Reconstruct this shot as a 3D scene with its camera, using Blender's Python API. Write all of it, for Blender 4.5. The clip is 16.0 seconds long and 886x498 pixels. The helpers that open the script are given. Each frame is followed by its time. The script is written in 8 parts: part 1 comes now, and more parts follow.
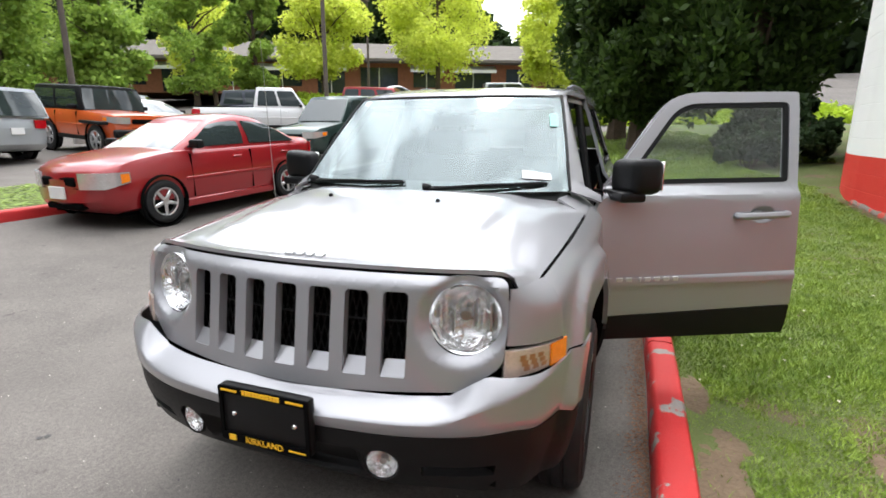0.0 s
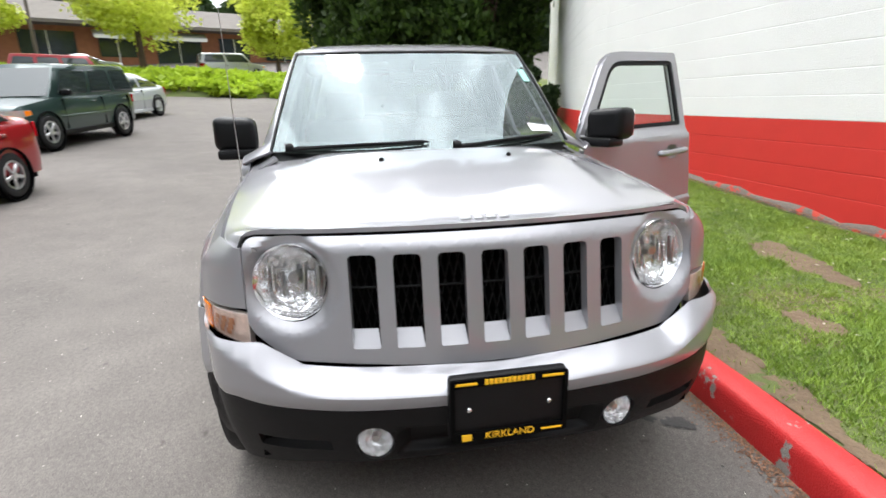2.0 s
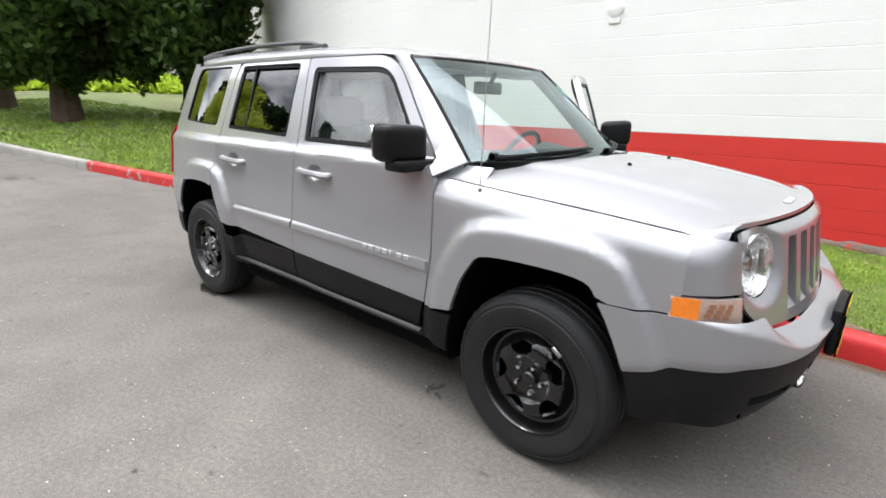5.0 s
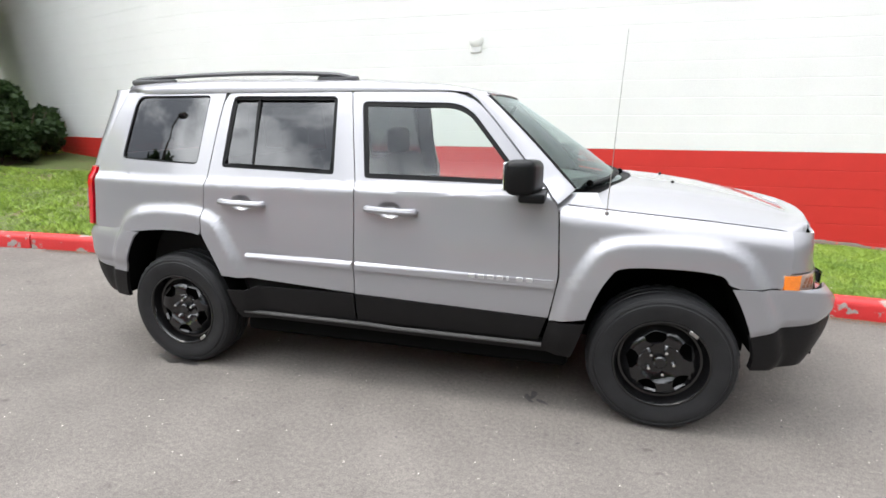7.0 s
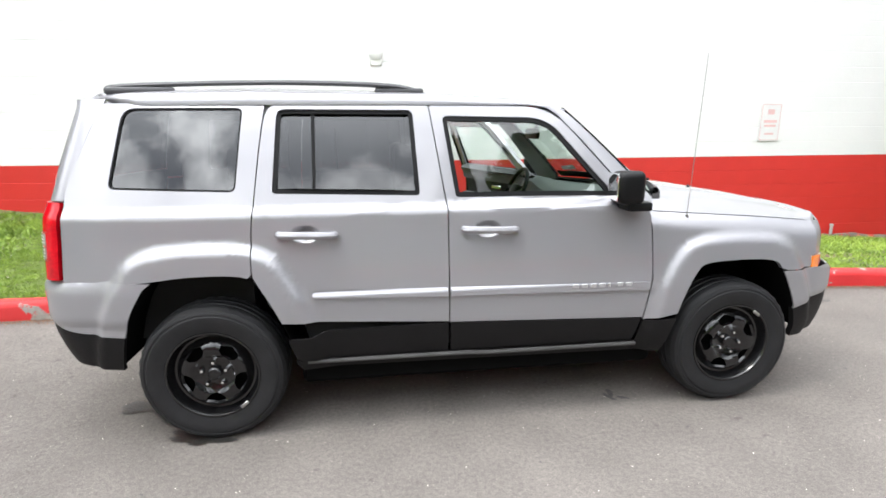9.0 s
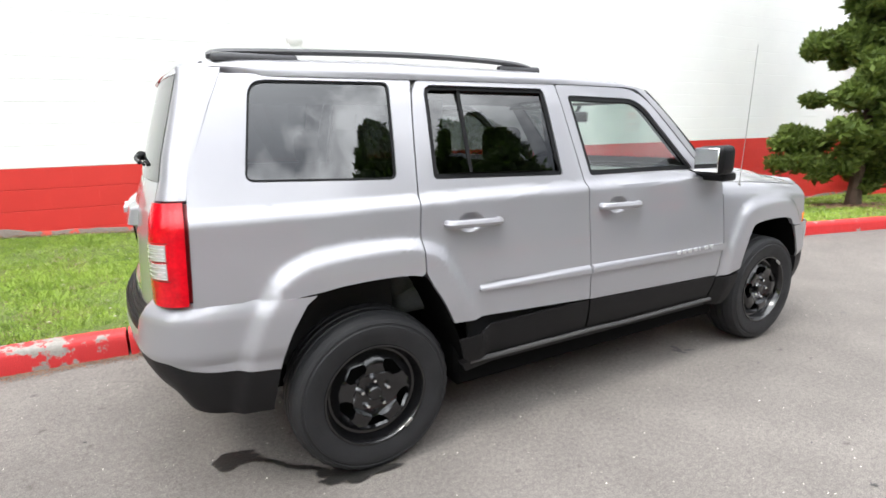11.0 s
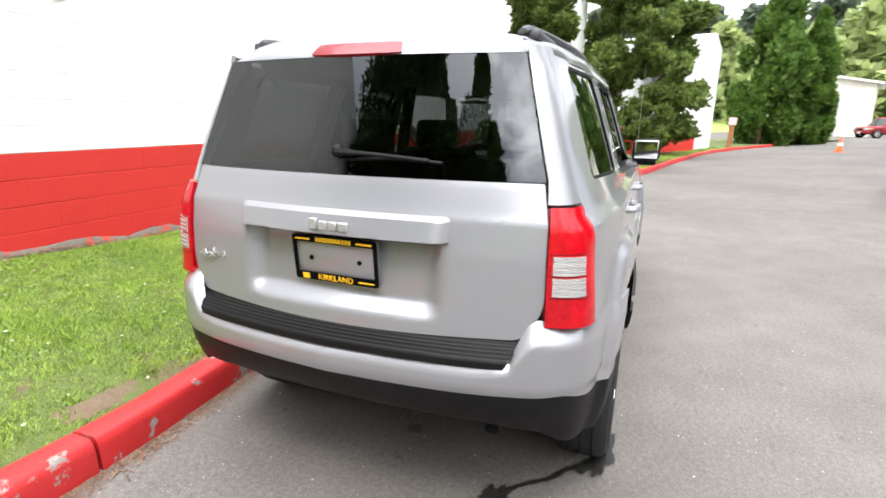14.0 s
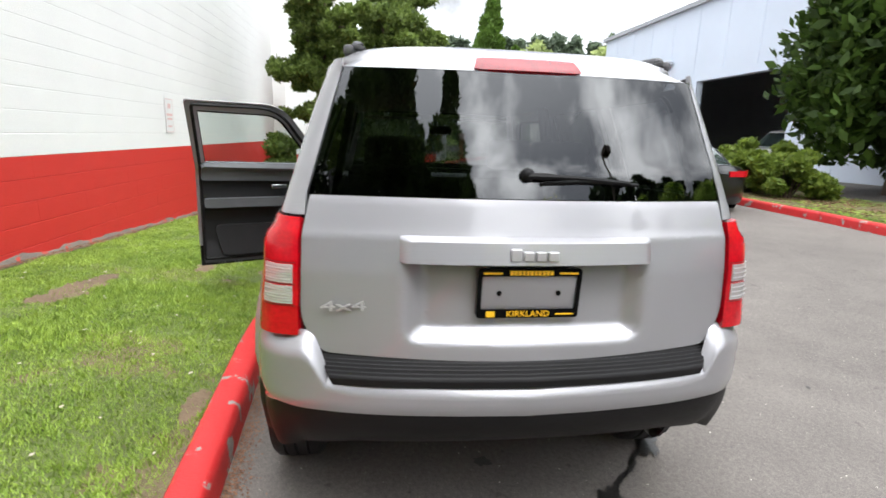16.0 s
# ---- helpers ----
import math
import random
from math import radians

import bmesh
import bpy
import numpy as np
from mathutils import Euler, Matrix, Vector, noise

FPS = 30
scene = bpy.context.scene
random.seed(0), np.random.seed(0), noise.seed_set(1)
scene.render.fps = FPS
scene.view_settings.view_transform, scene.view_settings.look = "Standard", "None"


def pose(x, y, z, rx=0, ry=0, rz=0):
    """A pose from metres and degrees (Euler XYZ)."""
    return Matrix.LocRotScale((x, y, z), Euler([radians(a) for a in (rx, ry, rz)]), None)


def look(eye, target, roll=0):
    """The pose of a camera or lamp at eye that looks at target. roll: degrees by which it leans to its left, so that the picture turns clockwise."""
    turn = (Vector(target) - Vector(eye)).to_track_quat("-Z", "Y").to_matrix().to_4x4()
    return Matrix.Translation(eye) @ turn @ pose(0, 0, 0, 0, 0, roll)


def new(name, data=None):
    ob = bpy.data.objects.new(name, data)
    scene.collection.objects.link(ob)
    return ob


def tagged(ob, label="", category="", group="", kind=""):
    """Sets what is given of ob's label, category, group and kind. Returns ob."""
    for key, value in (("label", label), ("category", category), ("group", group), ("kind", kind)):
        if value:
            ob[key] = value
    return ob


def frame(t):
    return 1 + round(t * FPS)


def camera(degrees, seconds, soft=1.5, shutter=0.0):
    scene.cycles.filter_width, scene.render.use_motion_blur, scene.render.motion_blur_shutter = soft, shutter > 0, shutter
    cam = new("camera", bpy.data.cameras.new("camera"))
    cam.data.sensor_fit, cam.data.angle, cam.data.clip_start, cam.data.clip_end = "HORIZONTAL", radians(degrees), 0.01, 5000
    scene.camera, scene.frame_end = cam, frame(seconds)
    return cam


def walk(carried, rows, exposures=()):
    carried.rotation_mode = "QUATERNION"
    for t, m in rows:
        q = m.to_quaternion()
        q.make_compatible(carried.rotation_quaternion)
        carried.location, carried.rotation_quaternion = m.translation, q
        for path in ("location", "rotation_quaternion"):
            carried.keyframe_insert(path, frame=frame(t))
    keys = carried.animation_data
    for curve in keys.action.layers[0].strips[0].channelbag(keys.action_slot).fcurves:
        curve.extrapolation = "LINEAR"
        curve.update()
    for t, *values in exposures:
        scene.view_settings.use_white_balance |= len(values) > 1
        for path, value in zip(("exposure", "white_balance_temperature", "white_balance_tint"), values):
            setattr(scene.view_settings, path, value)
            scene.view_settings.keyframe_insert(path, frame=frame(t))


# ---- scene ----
cam = camera(82.0, 16.0, 1.6, 0.35)
PATH = [
    (0, (3.24, 0.928, 1.383), (1.407, 0.272, 0.927), 0.2),
    (0.5, (3.298, 0.656, 1.338), (1.422, 0.137, 0.876), -0.9),
    (1, (3.321, 0.333, 1.303), (1.404, 0.111, 0.777), 0.3),
    (1.5, (3.356, -0.004, 1.319), (1.432, 0.066, 0.777), 0.1),
    (2, (3.259, -0.356, 1.31), (1.367, -0.018, 0.754), -1.3),
    (2.5, (3.156, -0.718, 1.286), (1.326, -0.106, 0.76), 0.5),
    (3, (3.059, -1.072, 1.289), (1.287, -0.3, 0.774), 0.8),
    (3.5, (2.891, -1.422, 1.278), (1.242, -0.394, 0.803), 1.1),
    (4, (2.705, -1.781, 1.282), (1.192, -0.554, 0.825), 1.9),
    (4.2, (2.629, -1.904, 1.29), (1.157, -0.638, 0.809), 1.8),
    (6.3, (1.351, -2.935, 1.374), (0.582, -1.161, 0.863), -0.2),
    (6.5, (1.222, -3.003, 1.377), (0.544, -1.187, 0.883), -0.2),
    (7, (0.897, -3.189, 1.427), (0.399, -1.315, 0.938), 0.2),
    (7.5, (0.535, -3.256, 1.423), (0.268, -1.336, 0.93), -0.9),
    (8, (0.195, -3.263, 1.424), (0.103, -1.317, 0.972), -0.1),
    (8.5, (-0.169, -3.272, 1.454), (-0.096, -1.33, 0.983), 0.6),
    (9, (-0.527, -3.173, 1.439), (-0.277, -1.239, 0.996), -0.4),
    (9.2, (-0.662, -3.133, 1.438), (-0.355, -1.215, 0.96), 0.3),
    (11.3, (-2.14, -2.512, 1.363), (-1.108, -0.858, 0.916), -0.5),
    (11.5, (-2.253, -2.434, 1.361), (-1.156, -0.822, 0.916), 0.2),
    (12, (-2.551, -2.159, 1.354), (-1.347, -0.64, 0.862), -0.6),
    (12.5, (-2.843, -1.892, 1.359), (-1.434, -0.566, 0.854), 0.4),
    (13, (-3.087, -1.612, 1.368), (-1.531, -0.459, 0.866), 1.8),
    (13.5, (-3.246, -1.243, 1.379), (-1.554, -0.297, 0.886), 1.7),
    (14, (-3.414, -0.894, 1.389), (-1.613, -0.181, 0.892), 0.7),
    (14.5, (-3.514, -0.57, 1.364), (-1.642, -0.064, 0.875), 1.6),
    (15, (-3.507, -0.227, 1.369), (-1.585, 0.009, 0.87), 0.8),
    (15.5, (-3.502, 0.103, 1.365), (-1.557, 0.035, 0.901), 1.6),
    (16, (-3.469, 0.444, 1.387), (-1.533, 0.183, 0.955), 1.9),
]
EXPOSURE = [(0.0, -0.20), (1.0, -0.17), (2.5, -0.05), (4.0, -0.06), (6.5, -0.03), (7.5, 0.12), (9.0, 0.18), (11.5, 0.24), (12.5, 0.32), (14.0, 0.31), (15.0, 0.21), (16.0, -0.02)]
walk(cam, [(t, look(eye, target, roll)) for t, eye, target, roll in PATH], EXPOSURE)

# ---------- overcast sky, bright veiled sun ----------
world = bpy.data.worlds.new("sky")
scene.world = world
world.use_nodes = True
wn, wl = world.node_tree.nodes, world.node_tree.links
sky = wn.new("ShaderNodeTexSky")
sky.sky_type, sky.sun_disc = "NISHITA", False
sky.sun_elevation, sky.sun_rotation = radians(60), radians(253)
sky.air_density, sky.dust_density = 1.0, 3.0
coord, cloud, soft = wn.new("ShaderNodeTexCoord"), wn.new("ShaderNodeTexNoise"), wn.new("ShaderNodeMapRange")
cloud.inputs["Scale"].default_value, cloud.inputs["Detail"].default_value, cloud.inputs["Roughness"].default_value = 3.4, 8, 0.55
wl.new(coord.outputs["Generated"], cloud.inputs["Vector"])
soft.inputs[1].default_value, soft.inputs[2].default_value = 0.43, 0.60
soft.inputs[3].default_value, soft.inputs[4].default_value = 0.0, 1.0
wl.new(cloud.outputs[0], soft.inputs[0])
tone = wn.new("ShaderNodeMix")
tone.data_type = "RGBA"
tone.inputs[6].default_value, tone.inputs[7].default_value = (12.0, 13.0, 14.8, 1), (66.0, 68.0, 70.5, 1)
split, even, fill = wn.new("ShaderNodeSeparateXYZ"), wn.new("ShaderNodeMapRange"), wn.new("ShaderNodeMath")
wl.new(coord.outputs["Generated"], split.inputs[0])
# the cloud sheet is more even overhead than low down
even.inputs[1].default_value, even.inputs[2].default_value, even.inputs[3].default_value, even.inputs[4].default_value = 0.50, 0.95, 0.0, 0.72
wl.new(split.outputs["Z"], even.inputs[0])
fill.operation = "MAXIMUM"
wl.new(soft.outputs[0], fill.inputs[0])
wl.new(even.outputs[0], fill.inputs[1])
wl.new(fill.outputs[0], tone.inputs[0])
veil = wn.new("ShaderNodeMix")
veil.data_type = "RGBA"
veil.inputs[0].default_value = 0.88
wl.new(sky.outputs[0], veil.inputs[6])
# an overcast sky is about three times as bright overhead as at the horizon
rise, dome = wn.new("ShaderNodeMapRange"), wn.new("ShaderNodeVectorMath")
rise.inputs[1].default_value, rise.inputs[2].default_value, rise.inputs[3].default_value, rise.inputs[4].default_value = 0.0, 1.0, 0.42, 1.15
wl.new(split.outputs["Z"], rise.inputs[0])
dome.operation = "SCALE"
wl.new(tone.outputs[2], dome.inputs[0])
# and brighter round the veiled sun
near, glow, both = wn.new("ShaderNodeVectorMath"), wn.new("ShaderNodeMapRange"), wn.new("ShaderNodeMath")
near.operation = "DOT_PRODUCT"
near.inputs[1].default_value = (-0.74, -0.22, 0.64)
wl.new(coord.outputs["Generated"], near.inputs[0])
glow.inputs[1].default_value, glow.inputs[2].default_value, glow.inputs[3].default_value, glow.inputs[4].default_value = -0.3, 1.0, 0.62, 1.72
wl.new(near.outputs["Value"], glow.inputs[0])
both.operation = "MULTIPLY"
wl.new(rise.outputs[0], both.inputs[0])
wl.new(glow.outputs[0], both.inputs[1])
wl.new(both.outputs[0], dome.inputs["Scale"])
wl.new(dome.outputs[0], veil.inputs[7])
wl.new(veil.outputs[2], wn["Background"].inputs[0])
wn["Background"].inputs[1].default_value = 0.081
sun = new("sun", bpy.data.lights.new("sun", "SUN"))
sun.data.energy, sun.data.angle, sun.data.color = 1.5, radians(14), (1.0, 0.96, 0.9)
sun.matrix_basis = look((0, 0, 10), (5.6, 1.6, 0))


# ---------- materials ----------
def mat(name, col, rough=0.5, metal=0.0, var=0.12, scale=8.0, fine=120.0, bump=0.0, coat=0.0, col2=None, trans=0.0, spec=0.5, emit=0.0, island=0.0, obj=0.0):
    """A surface with colour variation at two scales, an uneven gloss and fine relief."""
    m = bpy.data.materials.new(name)
    m.use_nodes = True
    nt = m.node_tree
    b = nt.nodes["Principled BSDF"]
    n, ln = nt.nodes.new, nt.links.new
    tc = n("ShaderNodeTexCoord")
    big, small = n("ShaderNodeTexNoise"), n("ShaderNodeTexNoise")
    big.inputs["Scale"].default_value, big.inputs["Detail"].default_value = scale, 5
    small.inputs["Scale"].default_value, small.inputs["Detail"].default_value = fine, 3
    for t in (big, small):
        ln(tc.outputs["Object"], t.inputs["Vector"])
    add = n("ShaderNodeMath")
    add.operation = "ADD"
    ln(big.outputs[0], add.inputs[0])
    ln(small.outputs[0], add.inputs[1])
    fac = add.outputs[0]
    for amount, node, out in ((island, "ShaderNodeNewGeometry", "Random Per Island"), (obj, "ShaderNodeObjectInfo", "Random")):
        if amount:
            src, mul = n(node), n("ShaderNodeMath")
            mul.operation = "MULTIPLY_ADD"
            ln(src.outputs[out], mul.inputs[0])
            mul.inputs[1].default_value = amount
            ln(fac, mul.inputs[2])
            fac = mul.outputs[0]
    ramp = n("ShaderNodeMapRange")
    ramp.inputs[1].default_value, ramp.inputs[2].default_value = 0.6, 1.4 + 0.8 * (island + obj)
    ln(fac, ramp.inputs[0])
    mix = n("ShaderNodeMix")
    mix.data_type = "RGBA"
    lo = [c * (1 - var) for c in col]
    hi = col2 or [min(1, c * (1 + var)) for c in col]
    mix.inputs[6].default_value, mix.inputs[7].default_value = (*lo, 1), (*hi, 1)
    ln(ramp.outputs[0], mix.inputs[0])
    ln(mix.outputs[2], b.inputs["Base Color"])
    b.inputs["Roughness"].default_value, b.inputs["Metallic"].default_value = rough, metal
    b.inputs["Specular IOR Level"].default_value = spec
    b.inputs["Coat Weight"].default_value, b.inputs["Coat Roughness"].default_value = coat, 0.04
    b.inputs["Transmission Weight"].default_value = trans
    if emit:
        b.inputs["Emission Color"].default_value, b.inputs["Emission Strength"].default_value = (*col, 1), emit
    if bump:
        bp = n("ShaderNodeBump")
        bp.inputs["Strength"].default_value, bp.inputs["Distance"].default_value = bump, 0.01
        ln(small.outputs[0], bp.inputs["Height"])
        ln(bp.outputs[0], b.inputs["Normal"])
    m["mix"] = mix.name
    return m


def glass(name, tint, dark, base=0.08, shine=(1, 1, 1)):
    """A thin pane: it lets part of the light straight through and mirrors the rest."""
    m = bpy.data.materials.new(name)
    m.use_nodes = True
    nt = m.node_tree
    n, ln = nt.nodes.new, nt.links.new
    nt.nodes.remove(nt.nodes["Principled BSDF"])
    see, gloss, mix, lw = n("ShaderNodeBsdfTransparent"), n("ShaderNodeBsdfGlossy"), n("ShaderNodeMixShader"), n("ShaderNodeLayerWeight")
    power, add = n("ShaderNodeMath"), n("ShaderNodeMath")
    see.inputs[0].default_value = (*[c * dark for c in tint], 1)
    gloss.inputs[0].default_value, gloss.inputs["Roughness"].default_value = (*shine, 1), 0.01
    # more gloss towards grazing views, alike from both sides of the thin pane
    lw.inputs["Blend"].default_value = 0.5
    power.operation, power.inputs[1].default_value = "POWER", 5.0
    add.operation, add.inputs[1].default_value, add.inputs[2].default_value = "MULTIPLY_ADD", 1 - base, base
    ln(lw.outputs["Facing"], power.inputs[0])
    ln(power.outputs[0], add.inputs[0])
    ln(add.outputs[0], mix.inputs[0])
    ln(see.outputs[0], mix.inputs[1])
    ln(gloss.outputs[0], mix.inputs[2])
    ln(mix.outputs[0], nt.nodes["Material Output"].inputs[0])
    return m


# ---------- mesh helpers ----------
def finish(name, bm, material, parent=None, label="", sharp=38, smooth=True):
    me = bpy.data.meshes.new(name)
    if smooth:
        for f in bm.faces:
            f.smooth = True
    bm.to_mesh(me)
    bm.free()
    if smooth:
        me.set_sharp_from_angle(angle=radians(sharp))
    for mm in material if isinstance(material, (list, tuple)) else [material]:
        me.materials.append(mm)
    ob = new(name, me)
    ob.parent = parent
    return tagged(ob, label)


def part(name, bm, material, parent, label="", sharp=38, smooth=True):
    return finish(name, bm, material, parent, label, sharp, smooth)


def thing(name, label, category, group="", kind="", m=None):
    ob = new(name)
    if m is not None:
        ob.matrix_basis = m
    return tagged(ob, label, category, group, kind)


def add_box(bm, x0, x1, y0, y1, z0, z1, bevel=0.0, seg=1, m=None):
    r = bmesh.ops.create_cube(bm, size=1)["verts"]
    for v in r:
        v.co = Vector(((x0 + x1) / 2 + v.co.x * (x1 - x0), (y0 + y1) / 2 + v.co.y * (y1 - y0), (z0 + z1) / 2 + v.co.z * (z1 - z0)))
    if bevel:
        g = bmesh.ops.bevel(bm, geom=list({e for v in r for e in v.link_edges}), offset=bevel, segments=seg, profile=0.5, affect="EDGES")
        r = list({v for f in g["faces"] for v in f.verts} | {v for v in r if v.is_valid})
    if m is not None:
        bmesh.ops.transform(bm, matrix=m, verts=r)
    return r


def box_bm(*a, **k):
    bm = bmesh.new()
    add_box(bm, *a, **k)
    return bm


def lathe(bm, prof, seg=48, m=None):
    """A turned body round the y axis from (radius, y) pairs."""
    rings = []
    for r, y in prof:
        rings.append([bm.verts.new((r * math.cos(2 * math.pi * k / seg), y, r * math.sin(2 * math.pi * k / seg))) for k in range(seg)])
    for a, b in zip(rings, rings[1:]):
        for k in range(seg):
            bm.faces.new((a[k], a[(k + 1) % seg], b[(k + 1) % seg], b[k]))
    vs = [v for r in rings for v in r]
    if m is not None:
        bmesh.ops.transform(bm, matrix=m, verts=vs)
    return vs


def tube(bm, pts, rad, seg=8, caps=True):
    """A round bar along pts; rad is one radius or one for each point."""
    pts = [Vector(p) for p in pts]
    rads = rad if isinstance(rad, (list, tuple)) else [rad] * len(pts)
    rings = []
    for i, p in enumerate(pts):
        d = (pts[min(i + 1, len(pts) - 1)] - pts[max(i - 1, 0)]).normalized()
        q = d.to_track_quat("Z", "Y")
        rings.append([bm.verts.new(p + q @ Vector((rads[i] * math.cos(2 * math.pi * k / seg), rads[i] * math.sin(2 * math.pi * k / seg), 0))) for k in range(seg)])
    for a, b in zip(rings, rings[1:]):
        for k in range(seg):
            bm.faces.new((a[k], a[(k + 1) % seg], b[(k + 1) % seg], b[k]))
    if caps:
        bm.faces.new(rings[0][::-1])
        bm.faces.new(rings[-1])


def rounded(pts, seg=5):
    """A closed outline from (u, v, radius) corners."""
    out = []
    n = len(pts)
    for i, p in enumerate(pts):
        c, r = Vector(p[:2]), p[2] if len(p) > 2 else 0
        if not r:
            out.append(c)
            continue
        a, b = Vector(pts[i - 1][:2]) - c, Vector(pts[(i + 1) % n][:2]) - c
        ra = min(r, a.length * 0.48, b.length * 0.48)
        p0, p1 = c + a.normalized() * ra, c + b.normalized() * ra
        for k in range(seg + 1):
            t = k / seg
            out.append(p0 * (1 - t) ** 2 + c * 2 * t * (1 - t) + p1 * t * t)
    return out


def grown(loop, d):
    """The outline moved outwards by d."""
    n = len(loop)
    area = sum(loop[i - 1].x * loop[i].y - loop[i].x * loop[i - 1].y for i in range(n))
    s = 1 if area > 0 else -1
    out = []
    for i in range(n):
        e = (loop[(i + 1) % n] - loop[i - 1]).normalized()
        out.append(loop[i] + Vector((e.y, -e.x)) * d * s)
    return out


def panel_bm(outline, holes, fmap, cell=0.07, thick=0.012, out=(0, 0, 1)):
    """A sheet with openings: drawn flat in (u, v), cut into a fine net, laid onto the surface fmap(u, v), its edges turned in."""
    bm = bmesh.new()
    edges = []
    for loop in (outline, *holes):
        vs = [bm.verts.new((p[0], p[1], 0)) for p in loop]
        edges += [bm.edges.new((vs[i - 1], vs[i])) for i in range(len(vs))]
    bmesh.ops.triangle_fill(bm, use_beauty=True, use_dissolve=False, edges=edges, normal=(0, 0, 1))
    us, vs = [p[0] for p in outline], [p[1] for p in outline]
    cu, cv = cell if isinstance(cell, tuple) else (cell, cell)
    for axis, lo, hi, c in ((0, min(us), max(us), cu), (1, min(vs), max(vs), cv)):
        k = max(1, math.ceil((hi - lo) / c))
        for i in range(1, k):
            co = [0, 0, 0]
            co[axis] = lo + (hi - lo) * i / k
            no = [0, 0, 0]
            no[axis] = 1
            bmesh.ops.bisect_plane(bm, geom=bm.verts[:] + bm.edges[:] + bm.faces[:], dist=1e-5, plane_co=co, plane_no=no)
    bmesh.ops.remove_doubles(bm, verts=bm.verts, dist=1e-4)
    for v in bm.verts:
        v.co = Vector(fmap(v.co.x, v.co.y))
    bmesh.ops.recalc_face_normals(bm, faces=bm.faces)
    tot = sum((f.normal * f.calc_area() for f in bm.faces), Vector())
    if tot.dot(Vector(out)) < 0:
        bmesh.ops.reverse_faces(bm, faces=bm.faces)
    if thick:
        bm.normal_update()
        rim = [e for e in bm.edges if e.is_boundary]
        norm = {v: v.normal.copy() for e in rim for v in e.verts}
        pos = {v: v.co.copy() for v in norm}
        r = bmesh.ops.extrude_edge_only(bm, edges=rim)
        for v in r["geom"]:
            if isinstance(v, bmesh.types.BMVert):
                src = min((e.other_vert(v) for e in v.link_edges if e.other_vert(v) in pos), key=lambda w: (pos[w] - v.co).length)
                v.co = v.co - norm[src] * thick
    return bm


def patch_bm(fmap, nu, nv, thick=0.0, out=(0, 0, 1)):
    """A net over the unit square laid onto fmap(u, v)."""
    bm = bmesh.new()
    g = [[bm.verts.new(fmap(i / nu, j / nv)) for j in range(nv + 1)] for i in range(nu + 1)]
    for i in range(nu):
        for j in range(nv):
            bm.faces.new((g[i][j], g[i + 1][j], g[i + 1][j + 1], g[i][j + 1]))
    bmesh.ops.remove_doubles(bm, verts=bm.verts, dist=1e-5)
    bm.normal_update()
    tot = sum((f.normal * f.calc_area() for f in bm.faces), Vector())
    if tot.dot(Vector(out)) < 0:
        bmesh.ops.reverse_faces(bm, faces=bm.faces)
    if thick:
        bm.normal_update()
        norm = {v: v.normal.copy() for v in bm.verts}
        rim = [e for e in bm.edges if e.is_boundary]
        r = bmesh.ops.extrude_edge_only(bm, edges=rim)
        for v in r["geom"]:
            if isinstance(v, bmesh.types.BMVert):
                src = min((e.other_vert(v) for e in v.link_edges if e.other_vert(v) in norm), key=lambda w: (w.co - v.co).length)
                v.co = v.co - norm[src] * thick
    return bm


def interp(x, table):
    """Smooth interpolation in a table of (key, value)."""
    return float(np.interp(x, [a for a, _ in table], [b for _, b in table]))


def step(a, b, x):
    t = min(1, max(0, (x - a) / (b - a)))
    return t * t * (3 - 2 * t)


def curve_pts(pts, per=6):
    """A smooth line (Catmull-Rom) through pts."""
    pts = [Vector(p) for p in pts]
    out = []
    for i in range(len(pts) - 1):
        a, b, c, d = pts[max(i - 1, 0)], pts[i], pts[i + 1], pts[min(i + 2, len(pts) - 1)]
        for k in range(per):
            t = k / per
            out.append(0.5 * (2 * b + (c - a) * t + (2 * a - 5 * b + 4 * c - d) * t * t + (3 * b - a - 3 * c + d) * t ** 3))
    return out + [pts[-1]]


def text_bm(body, size, depth=0.002):
    """Letters of the built-in font as a mesh, centred."""
    cu = bpy.data.curves.new("letters", "FONT")
    cu.body, cu.size, cu.extrude, cu.align_x, cu.align_y = body, size, depth, "CENTER", "CENTER"
    ob = new("letters", cu)
    me = bpy.data.meshes.new_from_object(ob.evaluated_get(bpy.context.evaluated_depsgraph_get()))
    bm = bmesh.new()
    bm.from_mesh(me)
    bpy.data.objects.remove(ob)
    bpy.data.curves.remove(cu)
    bpy.data.meshes.remove(me)
    return bm


# ---------- materials of the cars ----------
PAINT = mat("silver_paint", (0.290, 0.285, 0.302), 0.40, 0.45, 0.05, 2.0, 900.0, coat=1.0)
PAINT.node_tree.nodes["Principled BSDF"].inputs["Coat Roughness"].default_value = 0.06
PLASTIC = mat("black_plastic", (0.0062, 0.0058, 0.0062), 0.5, 0, 0.3, 6, 400, 0.12, spec=0.2)
# grey stands for the sky's gloss on a black plastic ledge
SILL_LIP = mat("sill_gloss_grey", (0.05, 0.048, 0.048), 0.35, 0, 0.2, 6, 300, 0.1)
MIRROR_SHELL = mat("mirror_plastic", (0.005, 0.005, 0.0055), 0.40, 0, 0.2, 6, 400, 0.1, spec=0.2)
RUBBER = mat("rubber", (0.007, 0.007, 0.0075), 0.5, 0, 0.2, 10, 300, spec=0.15)
# near black: plain black parts, and the shade in gaps and hollows
BLACK = mat("black_and_shade", (0.003, 0.003, 0.003), 0.95, 0, 0.2, spec=0.05)
